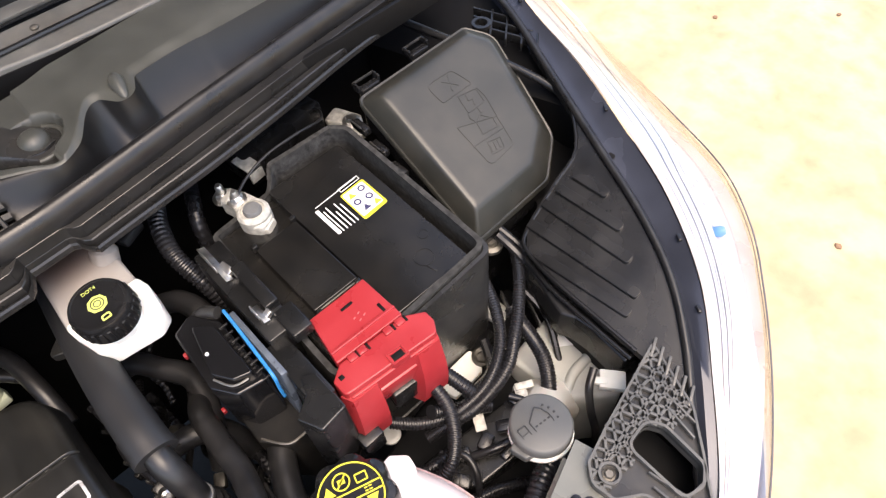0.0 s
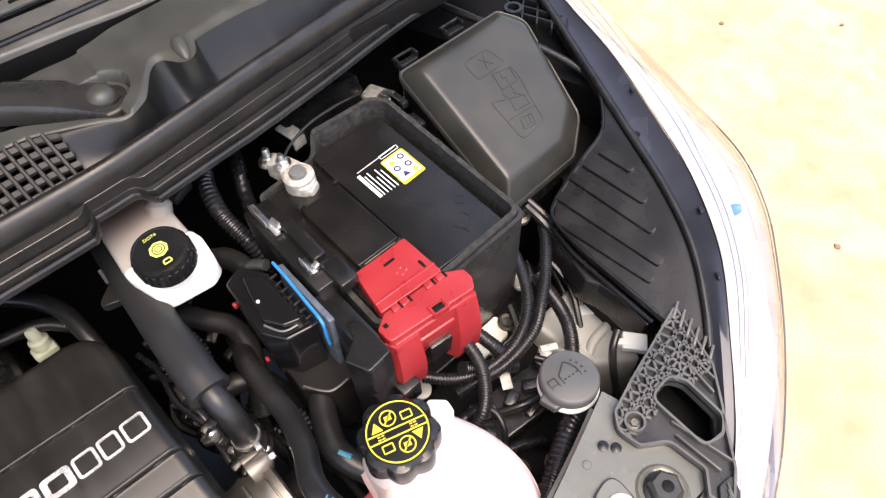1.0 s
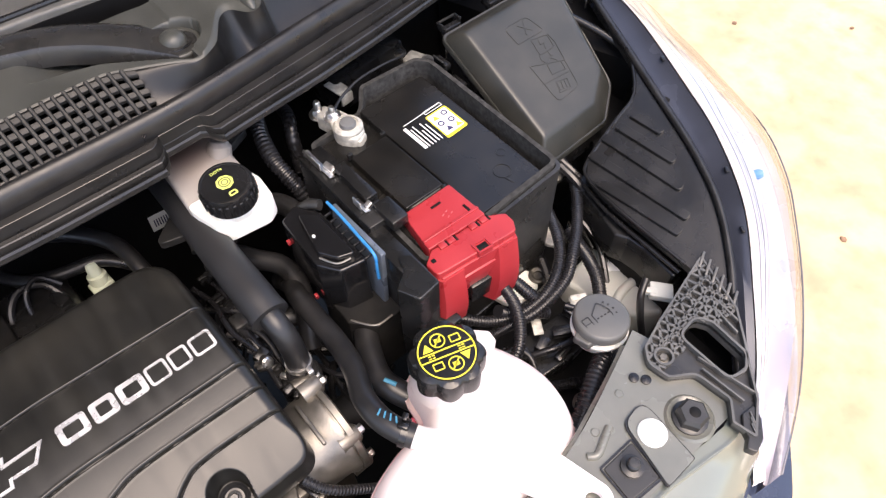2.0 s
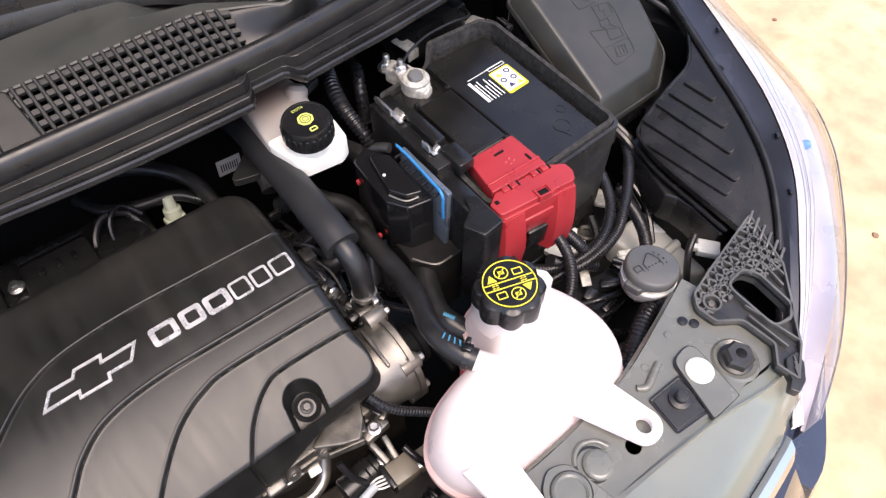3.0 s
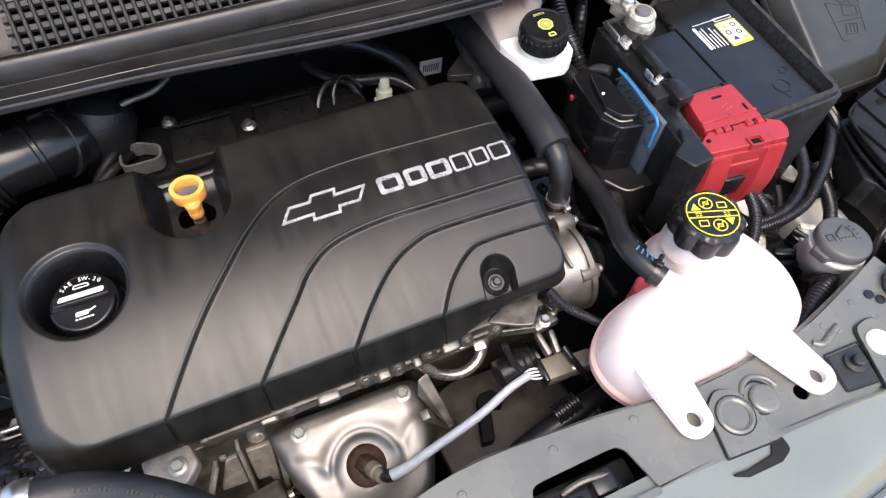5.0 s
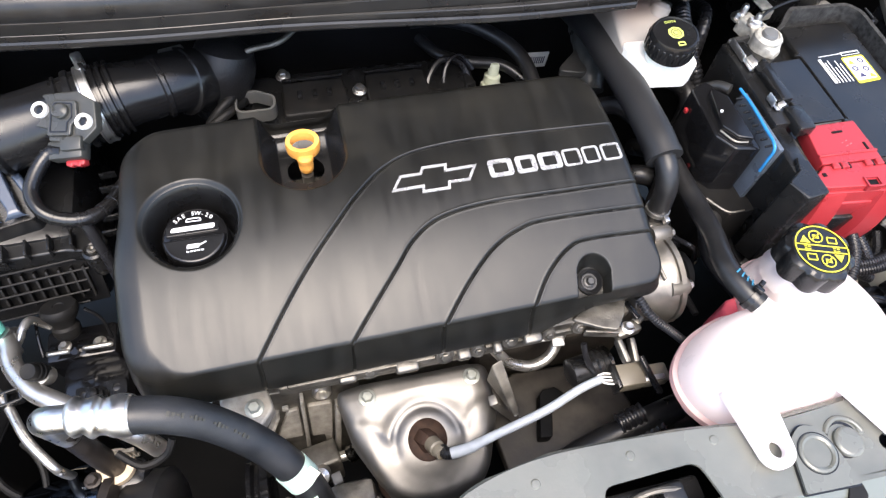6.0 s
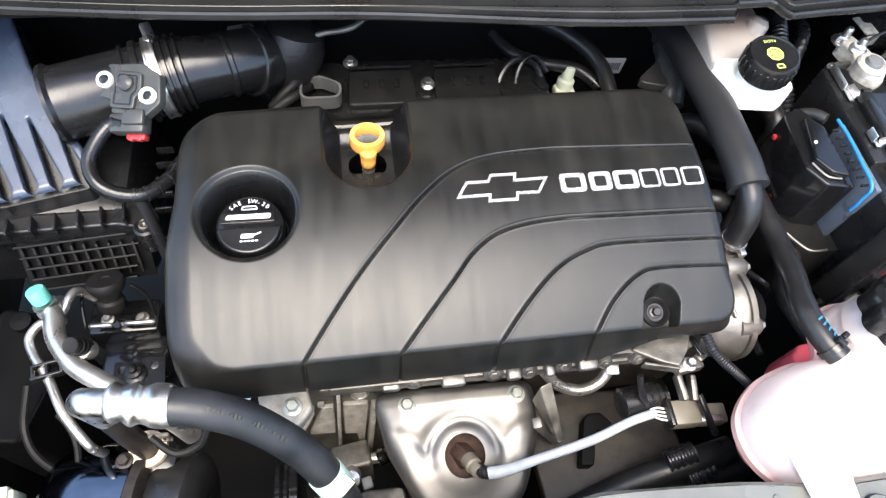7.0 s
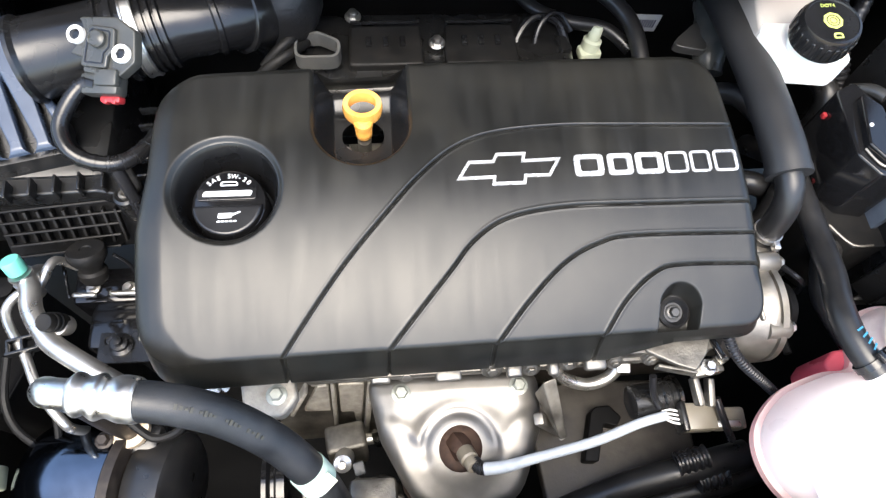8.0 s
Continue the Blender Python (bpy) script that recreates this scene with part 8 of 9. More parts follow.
part("overflow_spout", prism(rounded([(0.436, -0.142, 0.003), (0.4585, -0.139, 0.004), (0.4610, -0.126, 0.005), (0.4480, -0.116, 0.004), (0.436, -0.119, 0.003)], 4), 0.832, lambda x, y: 0.850 - 0.35 * (x - 0.445), 0.003), WHITE_TANK, tank)


def tab(root0, root1, tip, r):
    """A flat ear with a hole, from a broad root to a round end."""
    tipv = Vector(tip)
    mid = (Vector(root0) + Vector(root1)) / 2
    d = (tipv - mid).normalized()
    s = Vector((-d.y, d.x))
    if (Vector(root0) - mid).dot(s) < 0:
        root0, root1 = root1, root0
    arc = [tipv + (s * math.cos(t) + d * math.sin(t)) * r for t in [math.pi * k / 14 for k in range(15)]]
    outer = [tuple(root0)] + [tuple(p) for p in arc] + [tuple(root1)]
    hole = [tipv + (s * math.cos(t) + d * math.sin(t)) * 0.0078 for t in [2 * math.pi * k / 28 for k in range(28)]]
    bm = bmesh.new()
    loops = []
    for z in (0.827, 0.835):
        a = [bm.verts.new((x, y, z)) for x, y in outer]
        b = [bm.verts.new((p.x, p.y, z)) for p in hole]
        ea = [bm.edges.new((a[i], a[(i + 1) % len(a)])) for i in range(len(a))]
        eb = [bm.edges.new((b[i], b[(i + 1) % len(b)])) for i in range(len(b))]
        bmesh.ops.triangle_fill(bm, use_beauty=True, edges=ea + eb)
        loops.append((a, b))
    for q in (0, 1):
        lo, hi = loops[0][q], loops[1][q]
        for i in range(len(lo)):
            j = (i + 1) % len(lo)
            bm.faces.new((lo[i], lo[j], hi[j], hi[i]))
    bmesh.ops.recalc_face_normals(bm, faces=bm.faces)
    return bm


part("mounting_tab", tab((0.374, -0.238), (0.423, -0.232), (0.4205, -0.2975), 0.0165), WHITE_TANK, tank, "white ear with a bolt hole")
part("mounting_tab", tab((0.266, -0.230), (0.310, -0.238), (0.2905, -0.288), 0.0165), WHITE_TANK, tank, "white ear with a bolt hole")
tcap = part("pressure_cap", lathe([(0.036, 0), (0.036, 0.020), (0.034, 0.0245), (0.0285, 0.026), (0.0275, 0.0275), (0.0004, 0.028)], 96, pose(0.4035, -0.1295, 0.852, 0, 0, 10), 8, 0.0044, 0.03), SATIN, tank, "black scalloped pressure cap with yellow warnings")
cm = pose(0.4035, -0.1295, 0.852, 0, 0, -18)
zt, zh = 0.0281, 0.0285
part("warning_ring", moved(band(disc((0, 0), 0.0265, 48), 0.0012, zt, zh), cm), YELLOW, tcap)
part("warning_bar", moved(join(box((0, 0.0034, 0.0283), (0.052, 0.0012, 0.0004), 0), box((0, -0.0034, 0.0283), (0.052, 0.0012, 0.0004), 0)), cm), YELLOW, tcap)
for x, y in ((-0.016, 0.0013), (-0.016, -0.0013), (-0.0125, 0.0013), (-0.0125, -0.0013), (0.0125, 0.0013), (0.0125, -0.0013), (0.016, 0.0013), (0.016, -0.0013)):
    part("bar_mark", moved(box((x, y, 0.0283), (0.0026, 0.0010, 0.0004), 0), cm), YELLOW, tcap)
for x, y in ((-0.0035, 0.0135), (0.0035, -0.0135)):
    part("pictogram_ring", moved(join(band(disc((x, y), 0.0072, 24), 0.0011, zt, zh), box((x, y, 0.0283), (0.013, 0.0012, 0.0004), 0, (0, 0, 45)), box((x, y, 0.0283), (0.006, 0.004, 0.0004), 0)), cm), YELLOW, tcap)
for x, y, f in ((-0.0155, 0.009, 1), (0.0155, -0.009, -1)):
    part("warning_triangle", moved(prism([(x - 0.005, y - 0.0035 * f), (x + 0.005, y - 0.0035 * f), (x, y + 0.005 * f)], zt, zh), cm), YELLOW, tcap)
for x, y in ((0.012, 0.0105), (-0.012, -0.0105)):
    part("book_mark", moved(band(rounded([(x - 0.005, y - 0.0038, 0.001), (x + 0.005, y - 0.0038, 0.001), (x + 0.005, y + 0.0038, 0.001), (x - 0.005, y + 0.0038, 0.001)], 2), 0.0011, zt, zh), cm), YELLOW, tcap)

# ---- washer bottle ----
wash = thing("washer_fluid_bottle", (0.6, -0.16, 0.66), "milky washer bottle with a grey-black filler cap", "washer bottle")
part("neck", tube([(0.568, -0.182, 0.808), (0.572, -0.180, 0.785), (0.585, -0.172, 0.76), (0.61, -0.158, 0.725), (0.64, -0.145, 0.68)], [0.0262, 0.0255, 0.024, 0.026, 0.034], 28), MILKY, wash)
part("reservoir", prism(rounded([(0.632, -0.086, 0.012), (0.640, -0.165, 0.02), (0.690, -0.205, 0.02), (0.750, -0.150, 0.03), (0.735, -0.078, 0.015)], 6), 0.58, 0.715, 0.014), BOTTLE, wash)
part("bottle_ridge", tube([(0.650, -0.158, 0.711), (0.668, -0.150, 0.716), (0.700, -0.148, 0.716), (0.735, -0.142, 0.712)], 0.006, 12), BOTTLE, wash)
wcap = part("filler_cap", lathe([(0.0295, 0), (0.0295, 0.008), (0.028, 0.0105), (0.0265, 0.0112), (0.0004, 0.0112)], 44, pose(0.5685, -0.182, 0.809, -3, 4, 0)), CAP_GREY, wash, "flat grey-black filler cap with washer symbol")
wm = pose(0.5685, -0.182, 0.8202, -3, 4, -98) @ Matrix.Diagonal((1.12, 1.12, 1, 1))
part("cap_hinge", prism(rounded([(0.533, -0.176, 0.003), (0.537, -0.193, 0.003), (0.553, -0.198, 0.003), (0.552, -0.172, 0.003)], 3), 0.802, 0.812, 0.002), CAP_GREY, wcap)
part("cap_rim", lathe([(0.0275, 0), (0.0305, 0.002), (0.0305, 0.005), (0.0275, 0.006)], 36, pose(0.569, -0.1825, 0.796, -3, 4, 0)), MILKY, wash)
def cap_line(a, b, w=0.0010):
    d = Vector(b) - Vector(a)
    return box(((a[0] + b[0]) / 2, (a[1] + b[1]) / 2, 0.0002), (d.length, w, 0.0009), 0.0002, (0, 0, math.degrees(math.atan2(d.y, d.x))), 1)


fan = [(-0.0135, 0.0035), (-0.0090, 0.0075), (-0.0030, 0.0098), (0.0030, 0.0098), (0.0090, 0.0075), (0.0135, 0.0035), (0.0055, -0.0080), (-0.0055, -0.0080), (-0.0135, 0.0035)]
part("screen_icon", moved(join(*[cap_line(a, b) for a, b in zip(fan, fan[1:])]), wm), GREY_PLASTIC, wcap, "moulded washer symbol")
part("spray_icon", moved(join(*[cap_line((0.0, -0.006 + 0.0042 * k), (0.0, -0.0038 + 0.0042 * k), 0.0013) for k in range(4)], *[cap_line((0.0155 * math.sin(a), 0.0005 + 0.0140 * math.cos(a)), (0.0155 * math.sin(a + 0.12), 0.0005 + 0.0140 * math.cos(a + 0.12)), 0.0018) for a in (-0.85, -0.5, -0.15, 0.2, 0.55, 0.85)]), wm), GREY_PLASTIC, wcap)
part("book_icon", moved(join(cap_line((-0.006, -0.0125), (-0.006, -0.0200)), cap_line((0.006, -0.0125), (0.006, -0.0200)), cap_line((-0.006, -0.0200), (0.006, -0.0200)), cap_line((-0.006, -0.0125), (0.006, -0.0125)), cap_line((0.0, -0.0125), (0.0, -0.0200))), wm), GREY_PLASTIC, wcap)
LABEL_AT = pose(0.700, -0.111, 0.7165, 0, 0, -38)
wlab = part("bottle_label", moved(prism(rounded([(-0.019, -0.016, 0.002), (0.019, -0.016, 0.002), (0.017, 0.016, 0.002), (-0.017, 0.015, 0.002)], 3), -0.0004, 0.0004), LABEL_AT), LABEL, wash, "white label with rows of small print")
for k in range(5):
    part("print_bar", moved(box((-0.0145 + 0.0026 * k, 0.004, 0.0006), (0.0011, 0.015 - 0.002 * (k % 2), 0.0004), 0), LABEL_AT), GREY_PLASTIC, wlab)
part("print_block", moved(box((0.0075, -0.001, 0.0006), (0.0125, 0.0125, 0.0004), 0), LABEL_AT), GREY_PLASTIC, wlab)
part("pump_hose", tube([(0.652, -0.178, 0.80), (0.636, -0.186, 0.792), (0.628, -0.198, 0.77), (0.627, -0.21, 0.74), (0.63, -0.215, 0.70)], 0.0042, 10), RUBBER, wash)
part("white_plug", join(box((0.660, -0.196, 0.786), (0.020, 0.026, 0.010), 0.002, (0, 0, 38)), box((0.650, -0.188, 0.788), (0.008, 0.016, 0.008), 0.002, (0, 0, 38))), BOTTLE, wash, "pale plug on the hose")

# ---- radiator support panel ----
support = thing("radiator_support", (0.3, -0.28, 0.78), "grey-green coated steel radiator support with pressed holes", "radiator support")
inner = [(-0.62, -0.36), (-0.30, -0.345), (-0.10, -0.31), (-0.02, -0.278), (0.03, -0.256), (0.10, -0.246), (0.22, -0.252), (0.30, -0.262), (0.38, -0.26), (0.45, -0.252), (0.52, -0.232), (0.578, -0.213)]
outer = [(0.588, -0.25), (0.597, -0.29), (0.598, -0.33), (0.575, -0.345), (0.549, -0.344), (0.485, -0.333), (0.362, -0.3245), (0.30, -0.323), (0.10, -0.325), (-0.10, -0.355), (-0.30, -0.40), (-0.62, -0.42)]
sheet = [(p.x, p.y) for p in smooth_line([(x, y, 0) for x, y in inner], 4)] + outer
LATCH = rounded([(0.130, -0.330, 0.004), (0.130, -0.282, 0.012), (0.222, -0.280, 0.014), (0.236, -0.330, 0.004)], 4)


HOLES = [LATCH, disc((0.404, -0.3035), 0.0075, 16), disc((0.334, -0.2975), 0.0155, 24)]
part("panel", with_holes(sheet, HOLES, 0.819, 0.822), PRIMED, support)
part("inner_return", along([(0, 0.0), (0.004, -0.004), (0.004, -0.05)], -0.05, 0.56, 50, lambda x: (float(np.interp(x, [p[0] for p in inner], [p[1] for p in inner])), 0.8195)), PRIMED, support)
TONGUE = rounded([(0.3025, -0.328, 0.003), (0.3105, -0.283, 0.018), (0.3270, -0.2715, 0.014), (0.3460, -0.2780, 0.018), (0.3570, -0.331, 0.003)], 6)
part("hole_pad", with_holes(TONGUE, [disc((0.3305, -0.2985), 0.0125, 28)], 0.8215, 0.8265), PRIMED, support, "raised tongue with a round opening")
part("hole_lip", lathe([(0.0178, 0.0), (0.0172, 0.0016), (0.0150, 0.0022), (0.0128, 0.0010), (0.0122, -0.008)], 36, pose(0.3305, -0.2985, 0.8262)), PRIMED, support)
part("hole_floor", lathe([(0.0140, 0), (0.0004, 0.0004)], 24, pose(0.3305, -0.2985, 0.812)), GREY_PLASTIC, support, "dark rubber under the opening")
part("hole_pad_rim", band([(x + (x - 0.330) * 0.06, y + (y + 0.300) * 0.05) for x, y in TONGUE], 0.0016, 0.8215, 0.8238), SATIN, support, "dark joint round the tongue")
part("hole_ring", band(disc((0.3305, -0.2985), 0.0188, 36), 0.0009, 0.826, 0.8270), SATIN, support, "dark joint round the opening")
part("round_dimple", lathe([(0.0140, 0), (0.0136, 0.0035), (0.0120, 0.0050), (0.010, 0.0052), (0.0004, 0.0052)], 36, pose(0.3665, -0.2955, 0.8215)), PRIMED, support)
# dark ring set off-centre to paint the shadow on one side
part("dimple_shadow", band(disc((0.3635, -0.2925), 0.0168, 32), 0.0026, 0.8215, 0.8226), SATIN, support, "dark crescent painted as the dimple's shadow")
part("dimple_ridge", tube([(0.350, -0.284, 0.8215), (0.357, -0.2765, 0.8225), (0.368, -0.2735, 0.8228), (0.380, -0.279, 0.8225), (0.386, -0.289, 0.8215)], 0.0026, 10), PRIMED, support)
part("oval_pad", with_holes(rounded([(0.495, -0.271, 0.013), (0.524, -0.267, 0.013), (0.516, -0.332, 0.003), (0.480, -0.332, 0.003)], 6), [disc((0.506, -0.293), 0.006, 12)], 0.8215, 0.8265), PRIMED, support, "raised oval pad")
part("oval_rim", band(rounded([(0.4935, -0.2695, 0.013), (0.5255, -0.2655, 0.013), (0.5175, -0.3325, 0.003), (0.4785, -0.3325, 0.003)], 6), 0.0014, 0.8215, 0.8250), SATIN, support, "dark joint round the oval pad")
part("white_button", lathe([(0.0135, 0), (0.0135, 0.002), (0.0115, 0.0038), (0.0004, 0.0045)], 30, pose(0.506, -0.293, 0.8263)), MILKY, support, "round white plug button")
part("button_nub", lathe([(0.0035, 0), (0.003, 0.0012), (0.0004, 0.0015)], 16, pose(0.506, -0.2935, 0.8306)), LABEL, support)
part("square_pad", prism(rounded([(0.449, -0.284, 0.003), (0.488, -0.285, 0.003), (0.482, -0.323, 0.003), (0.445, -0.319, 0.003)], 3), 0.818, 0.8235, 0.001, 0.001), GREY_PLASTIC, support, "dark square pad")
part("pad_rim", band(rounded([(0.447, -0.282, 0.003), (0.490, -0.283, 0.003), (0.484, -0.325, 0.003), (0.443, -0.321, 0.003)], 3), 0.0018, 0.8215, 0.8240), SATIN, support, "dark rim of the pad")
part("pad_stud", lathe([(0.0105, 0), (0.0105, 0.003), (0.006, 0.004), (0.006, 0.010), (0.0045, 0.0115), (0.0004, 0.0118)], 24, pose(0.470, -0.300, 0.8234)), GREY_PLASTIC, support)
part("swage", tube([(0.448, -0.268, 0.8215), (0.456, -0.273, 0.823), (0.47, -0.268, 0.8235), (0.483, -0.263, 0.8225)], 0.0038, 10), PRIMED, support)
part("hexagon_socket", bolt((0.545, -0.3065, 0.8215), 0.0150, 0.016, 1.12), GREY_PLASTIC, support, "large dark hexagon socket head")
part("socket_hole", lathe([(0.0055, 0), (0.0045, 0.0006), (0.0004, 0.0006)], 16, pose(0.5455, -0.307, 0.8374)), DARK, support)
part("socket_dish", lathe([(0.024, 0.0), (0.021, 0.003), (0.018, 0.001)], 30, pose(0.545, -0.3065, 0.8215)), PRIMED, support)
for x, y in ((0.545, -0.256), (0.538, -0.247)):
    part("dark_button", lathe([(0.005, 0), (0.005, 0.002), (0.0004, 0.003)], 14, pose(x, y, 0.8218)), SATIN, support)
for x, y in ((0.076, -0.266), (0.165, -0.262), (0.245, -0.266), (0.02, -0.275), (0.40, -0.274), (0.385, -0.288), (0.515, -0.248), (0.47, -0.258)):
    part("weld_spot", lathe([(0.0045, 0), (0.0035, 0.0012), (0.0004, 0.0014)], 14, pose(x, y, 0.8219)), PRIMED, support)
latch = thing("hood_latch", (0.18, -0.3, 0.76), "black bonnet latch sunk in the radiator support", "latch")
part("body", box((0.182, -0.306, 0.782), (0.095, 0.04, 0.03), 0.004), SATIN, latch)
part("jaw", join(box((0.197, -0.300, 0.802), (0.022, 0.022, 0.014), 0.003), box((0.165, -0.31, 0.80), (0.022, 0.014, 0.010), 0.002)), PLASTIC, latch)
part("hook", tube([(0.16, -0.295, 0.80), (0.18, -0.293, 0.808), (0.205, -0.296, 0.806)], 0.003, 8), DULL_ALUMINIUM, latch)

# ---- front apron: glossy top of the bumper, paled for the mirrored sky ----
apron = thing("bumper_cover", (0.4, -0.4, 0.4), "dark bumper cover, its glossy upper panel paled for mirrored sky", "bumper")
FRONT_EDGE = [(-0.62, -0.55), (-0.3, -0.53), (0.0, -0.475), (0.2, -0.44), (0.36, -0.415), (0.46, -0.402), (0.54, -0.388), (0.58, -0.374)]
BACK_EDGE = [(-0.62, -0.425), (-0.3, -0.405), (-0.1, -0.36), (0.1, -0.329), (0.3, -0.3243), (0.362, -0.3258), (0.485, -0.3343), (0.549, -0.3453), (0.58, -0.3465), (0.60, -0.335)]
rows = []
m = 48
for i in range(m + 1):
    x = -0.62 + 1.21 * i / m
    yb = float(np.interp(x, [p[0] for p in BACK_EDGE], [p[1] for p in BACK_EDGE]))
    yf = float(np.interp(x, [p[0] for p in FRONT_EDGE], [p[1] for p in FRONT_EDGE]))
    row = [(x, yb + 0.014, 0.8165)]
    for t, dz in ((0, 0.8168), (0.02, 0.8145), (0.3, 0.806), (0.6, 0.794), (0.9, 0.779), (1.0, 0.770), (1.02, 0.76), (1.02, 0.74)):
        row.append((x, yb + (yf - yb) * t, dz - 0.006 * math.sin(t * 3) * math.sin(x * 11)))
    rows.append(row)
verts = [v for r in rows for v in r]
q = len(rows[0])
faces = [(a * q + b, (a + 1) * q + b, (a + 1) * q + b + 1, a * q + b + 1) for a in range(m) for b in range(q - 1)]
# dark gloss paint; the pale base stands for sky mirrored in it
SKY_PALED = surface("sky_paled_dark_gloss", (0.150, 0.164, 0.138), 0.2, vary=0.14, scale=7, grain=0.05, gloss_vary=0.05, coat=0.8)
part("upper_panel", mesh_bm(verts, faces), SKY_PALED, apron, "glossy upper panel, mirrored sky painted as pale grey-green")
part("edge_buffer", prism(rounded([(0.352, -0.3285, 0.003), (0.364, -0.3290, 0.004), (0.3660, -0.3420, 0.006), (0.352, -0.3480, 0.004), (0.318, -0.3475, 0.003), (0.300, -0.3400, 0.002), (0.318, -0.3420, 0.002), (0.346, -0.3390, 0.003)], 4), 0.800, lambda x, y: 0.8166 + 0.16 * (y + 0.326), 0.001), MATT_RUBBER, apron, "black rubber edge buffer")
chrome_line = [(0.0, -0.482, 0.768), (0.2, -0.447, 0.768), (0.36, -0.421, 0.770), (0.46, -0.4075, 0.771), (0.53, -0.3955, 0.771), (0.549, -0.391, 0.771)]
rings = []
for p in smooth_line(chrome_line, 6):
    rings.append([p + Vector(v) for v in ((0.003, 0.006, 0.002), (0, 0.001, 0.007), (-0.003, -0.007, 0.004), (-0.006, -0.014, -0.008), (-0.002, -0.006, -0.012))])
part("chrome_strip", loft(rings), CHROME, apron, "bright chrome grille strip")
SKIN = [(0.0, -0.53), (0.2, -0.495), (0.36, -0.463), (0.46, -0.437), (0.545, -0.412), (0.60, -0.398), (0.68, -0.345), (0.765, -0.288), (0.83, -0.238), (0.885, -0.175), (0.925, -0.105), (0.96, -0.015), (0.985, 0.08), (1.005, 0.2), (1.02, 0.35)]
rows = []
for x, y, _ in [tuple(p) for p in smooth_line([(x, y, 0) for x, y in SKIN], 4)]:
    top = 0.755 if x < 0.56 else 0.70
    rows.append([(x - 0.02, y + 0.03, top), (x, y, top - 0.006), (x + 0.022, y - 0.034, 0.68), (x + 0.03, y - 0.055, 0.60), (x - 0.01, y + 0.005, 0.3), (x - 0.04, y + 0.03, 0.2)])
q = 6
verts = [v for r in rows for v in r]
faces = [(a * q + b, (a + 1) * q + b, (a + 1) * q + b + 1, a * q + b + 1) for a in range(len(rows) - 1) for b in range(q - 1)]
part("painted_skin", mesh_bm(verts, faces), BODY_BLUE, apron, "dark blue painted skin")

# ---- headlight ----
lamp = thing("headlight", (0.8, -0.15, 0.7), "large clear headlight with chrome reflector and black ribbed housing", "headlight")


def plate_z(x):
    return 0.815 + 0.35 * (x - 0.68)


TRIM = [(0.935, 0.26), (0.912, 0.175), (0.873, 0.075), (0.829, -0.036), (0.795, -0.120), (0.761, -0.182), (0.718, -0.233), (0.676, -0.272), (0.628, -0.318), (0.586, -0.352)]
INNER = [(0.955, 0.24), (0.921, 0.140), (0.895, 0.050), (0.857, -0.048), (0.823, -0.125), (0.772, -0.203), (0.704, -0.269), (0.648, -0.318), (0.60, -0.352), (0.562, -0.384)]
OUTER = [(1.080, 0.27), (1.055, 0.170), (1.024, 0.062), (0.996, -0.030), (0.960, -0.125), (0.908, -0.193), (0.849, -0.243), (0.775, -0.296), (0.700, -0.341), (0.640, -0.371), (0.585, -0.395)]
WHITE_OUT = [(1.035, 0.24), (1.008, 0.140), (0.965, 0.040), (0.930, -0.055), (0.896, -0.108), (0.852, -0.175), (0.795, -0.235), (0.739, -0.277), (0.690, -0.311), (0.632, -0.346), (0.578, -0.389)]


def paced(line, n=60):
    pts = smooth_line([(x, y, 0) for x, y in line], 8)
    far = [0.0]
    for a, b in zip(pts, pts[1:]):
        far.append(far[-1] + (b - a).length)
    s = np.linspace(0, far[-1], n)
    return [(float(np.interp(v, far, [p.x for p in pts])), float(np.interp(v, far, [p.y for p in pts]))) for v in s]


NT = 64
T, I, O, W = paced(TRIM, NT), paced(INNER, NT), paced(OUTER, NT), paced(WHITE_OUT, NT)


def strip(columns):
    """A skin from NT cross rows."""
    q = len(columns[0])
    verts = [v for c in columns for v in c]
    faces = [(a * q + b, (a + 1) * q + b, (a + 1) * q + b + 1, a * q + b + 1) for a in range(len(columns) - 1) for b in range(q - 1)]
    bm = mesh_bm(verts, faces)
    bmesh.ops.recalc_face_normals(bm, faces=bm.faces)
    return bm


def across(a, b, t, z):
    return (a[0] + (b[0] - a[0]) * t, a[1] + (b[1] - a[1]) * t, z)


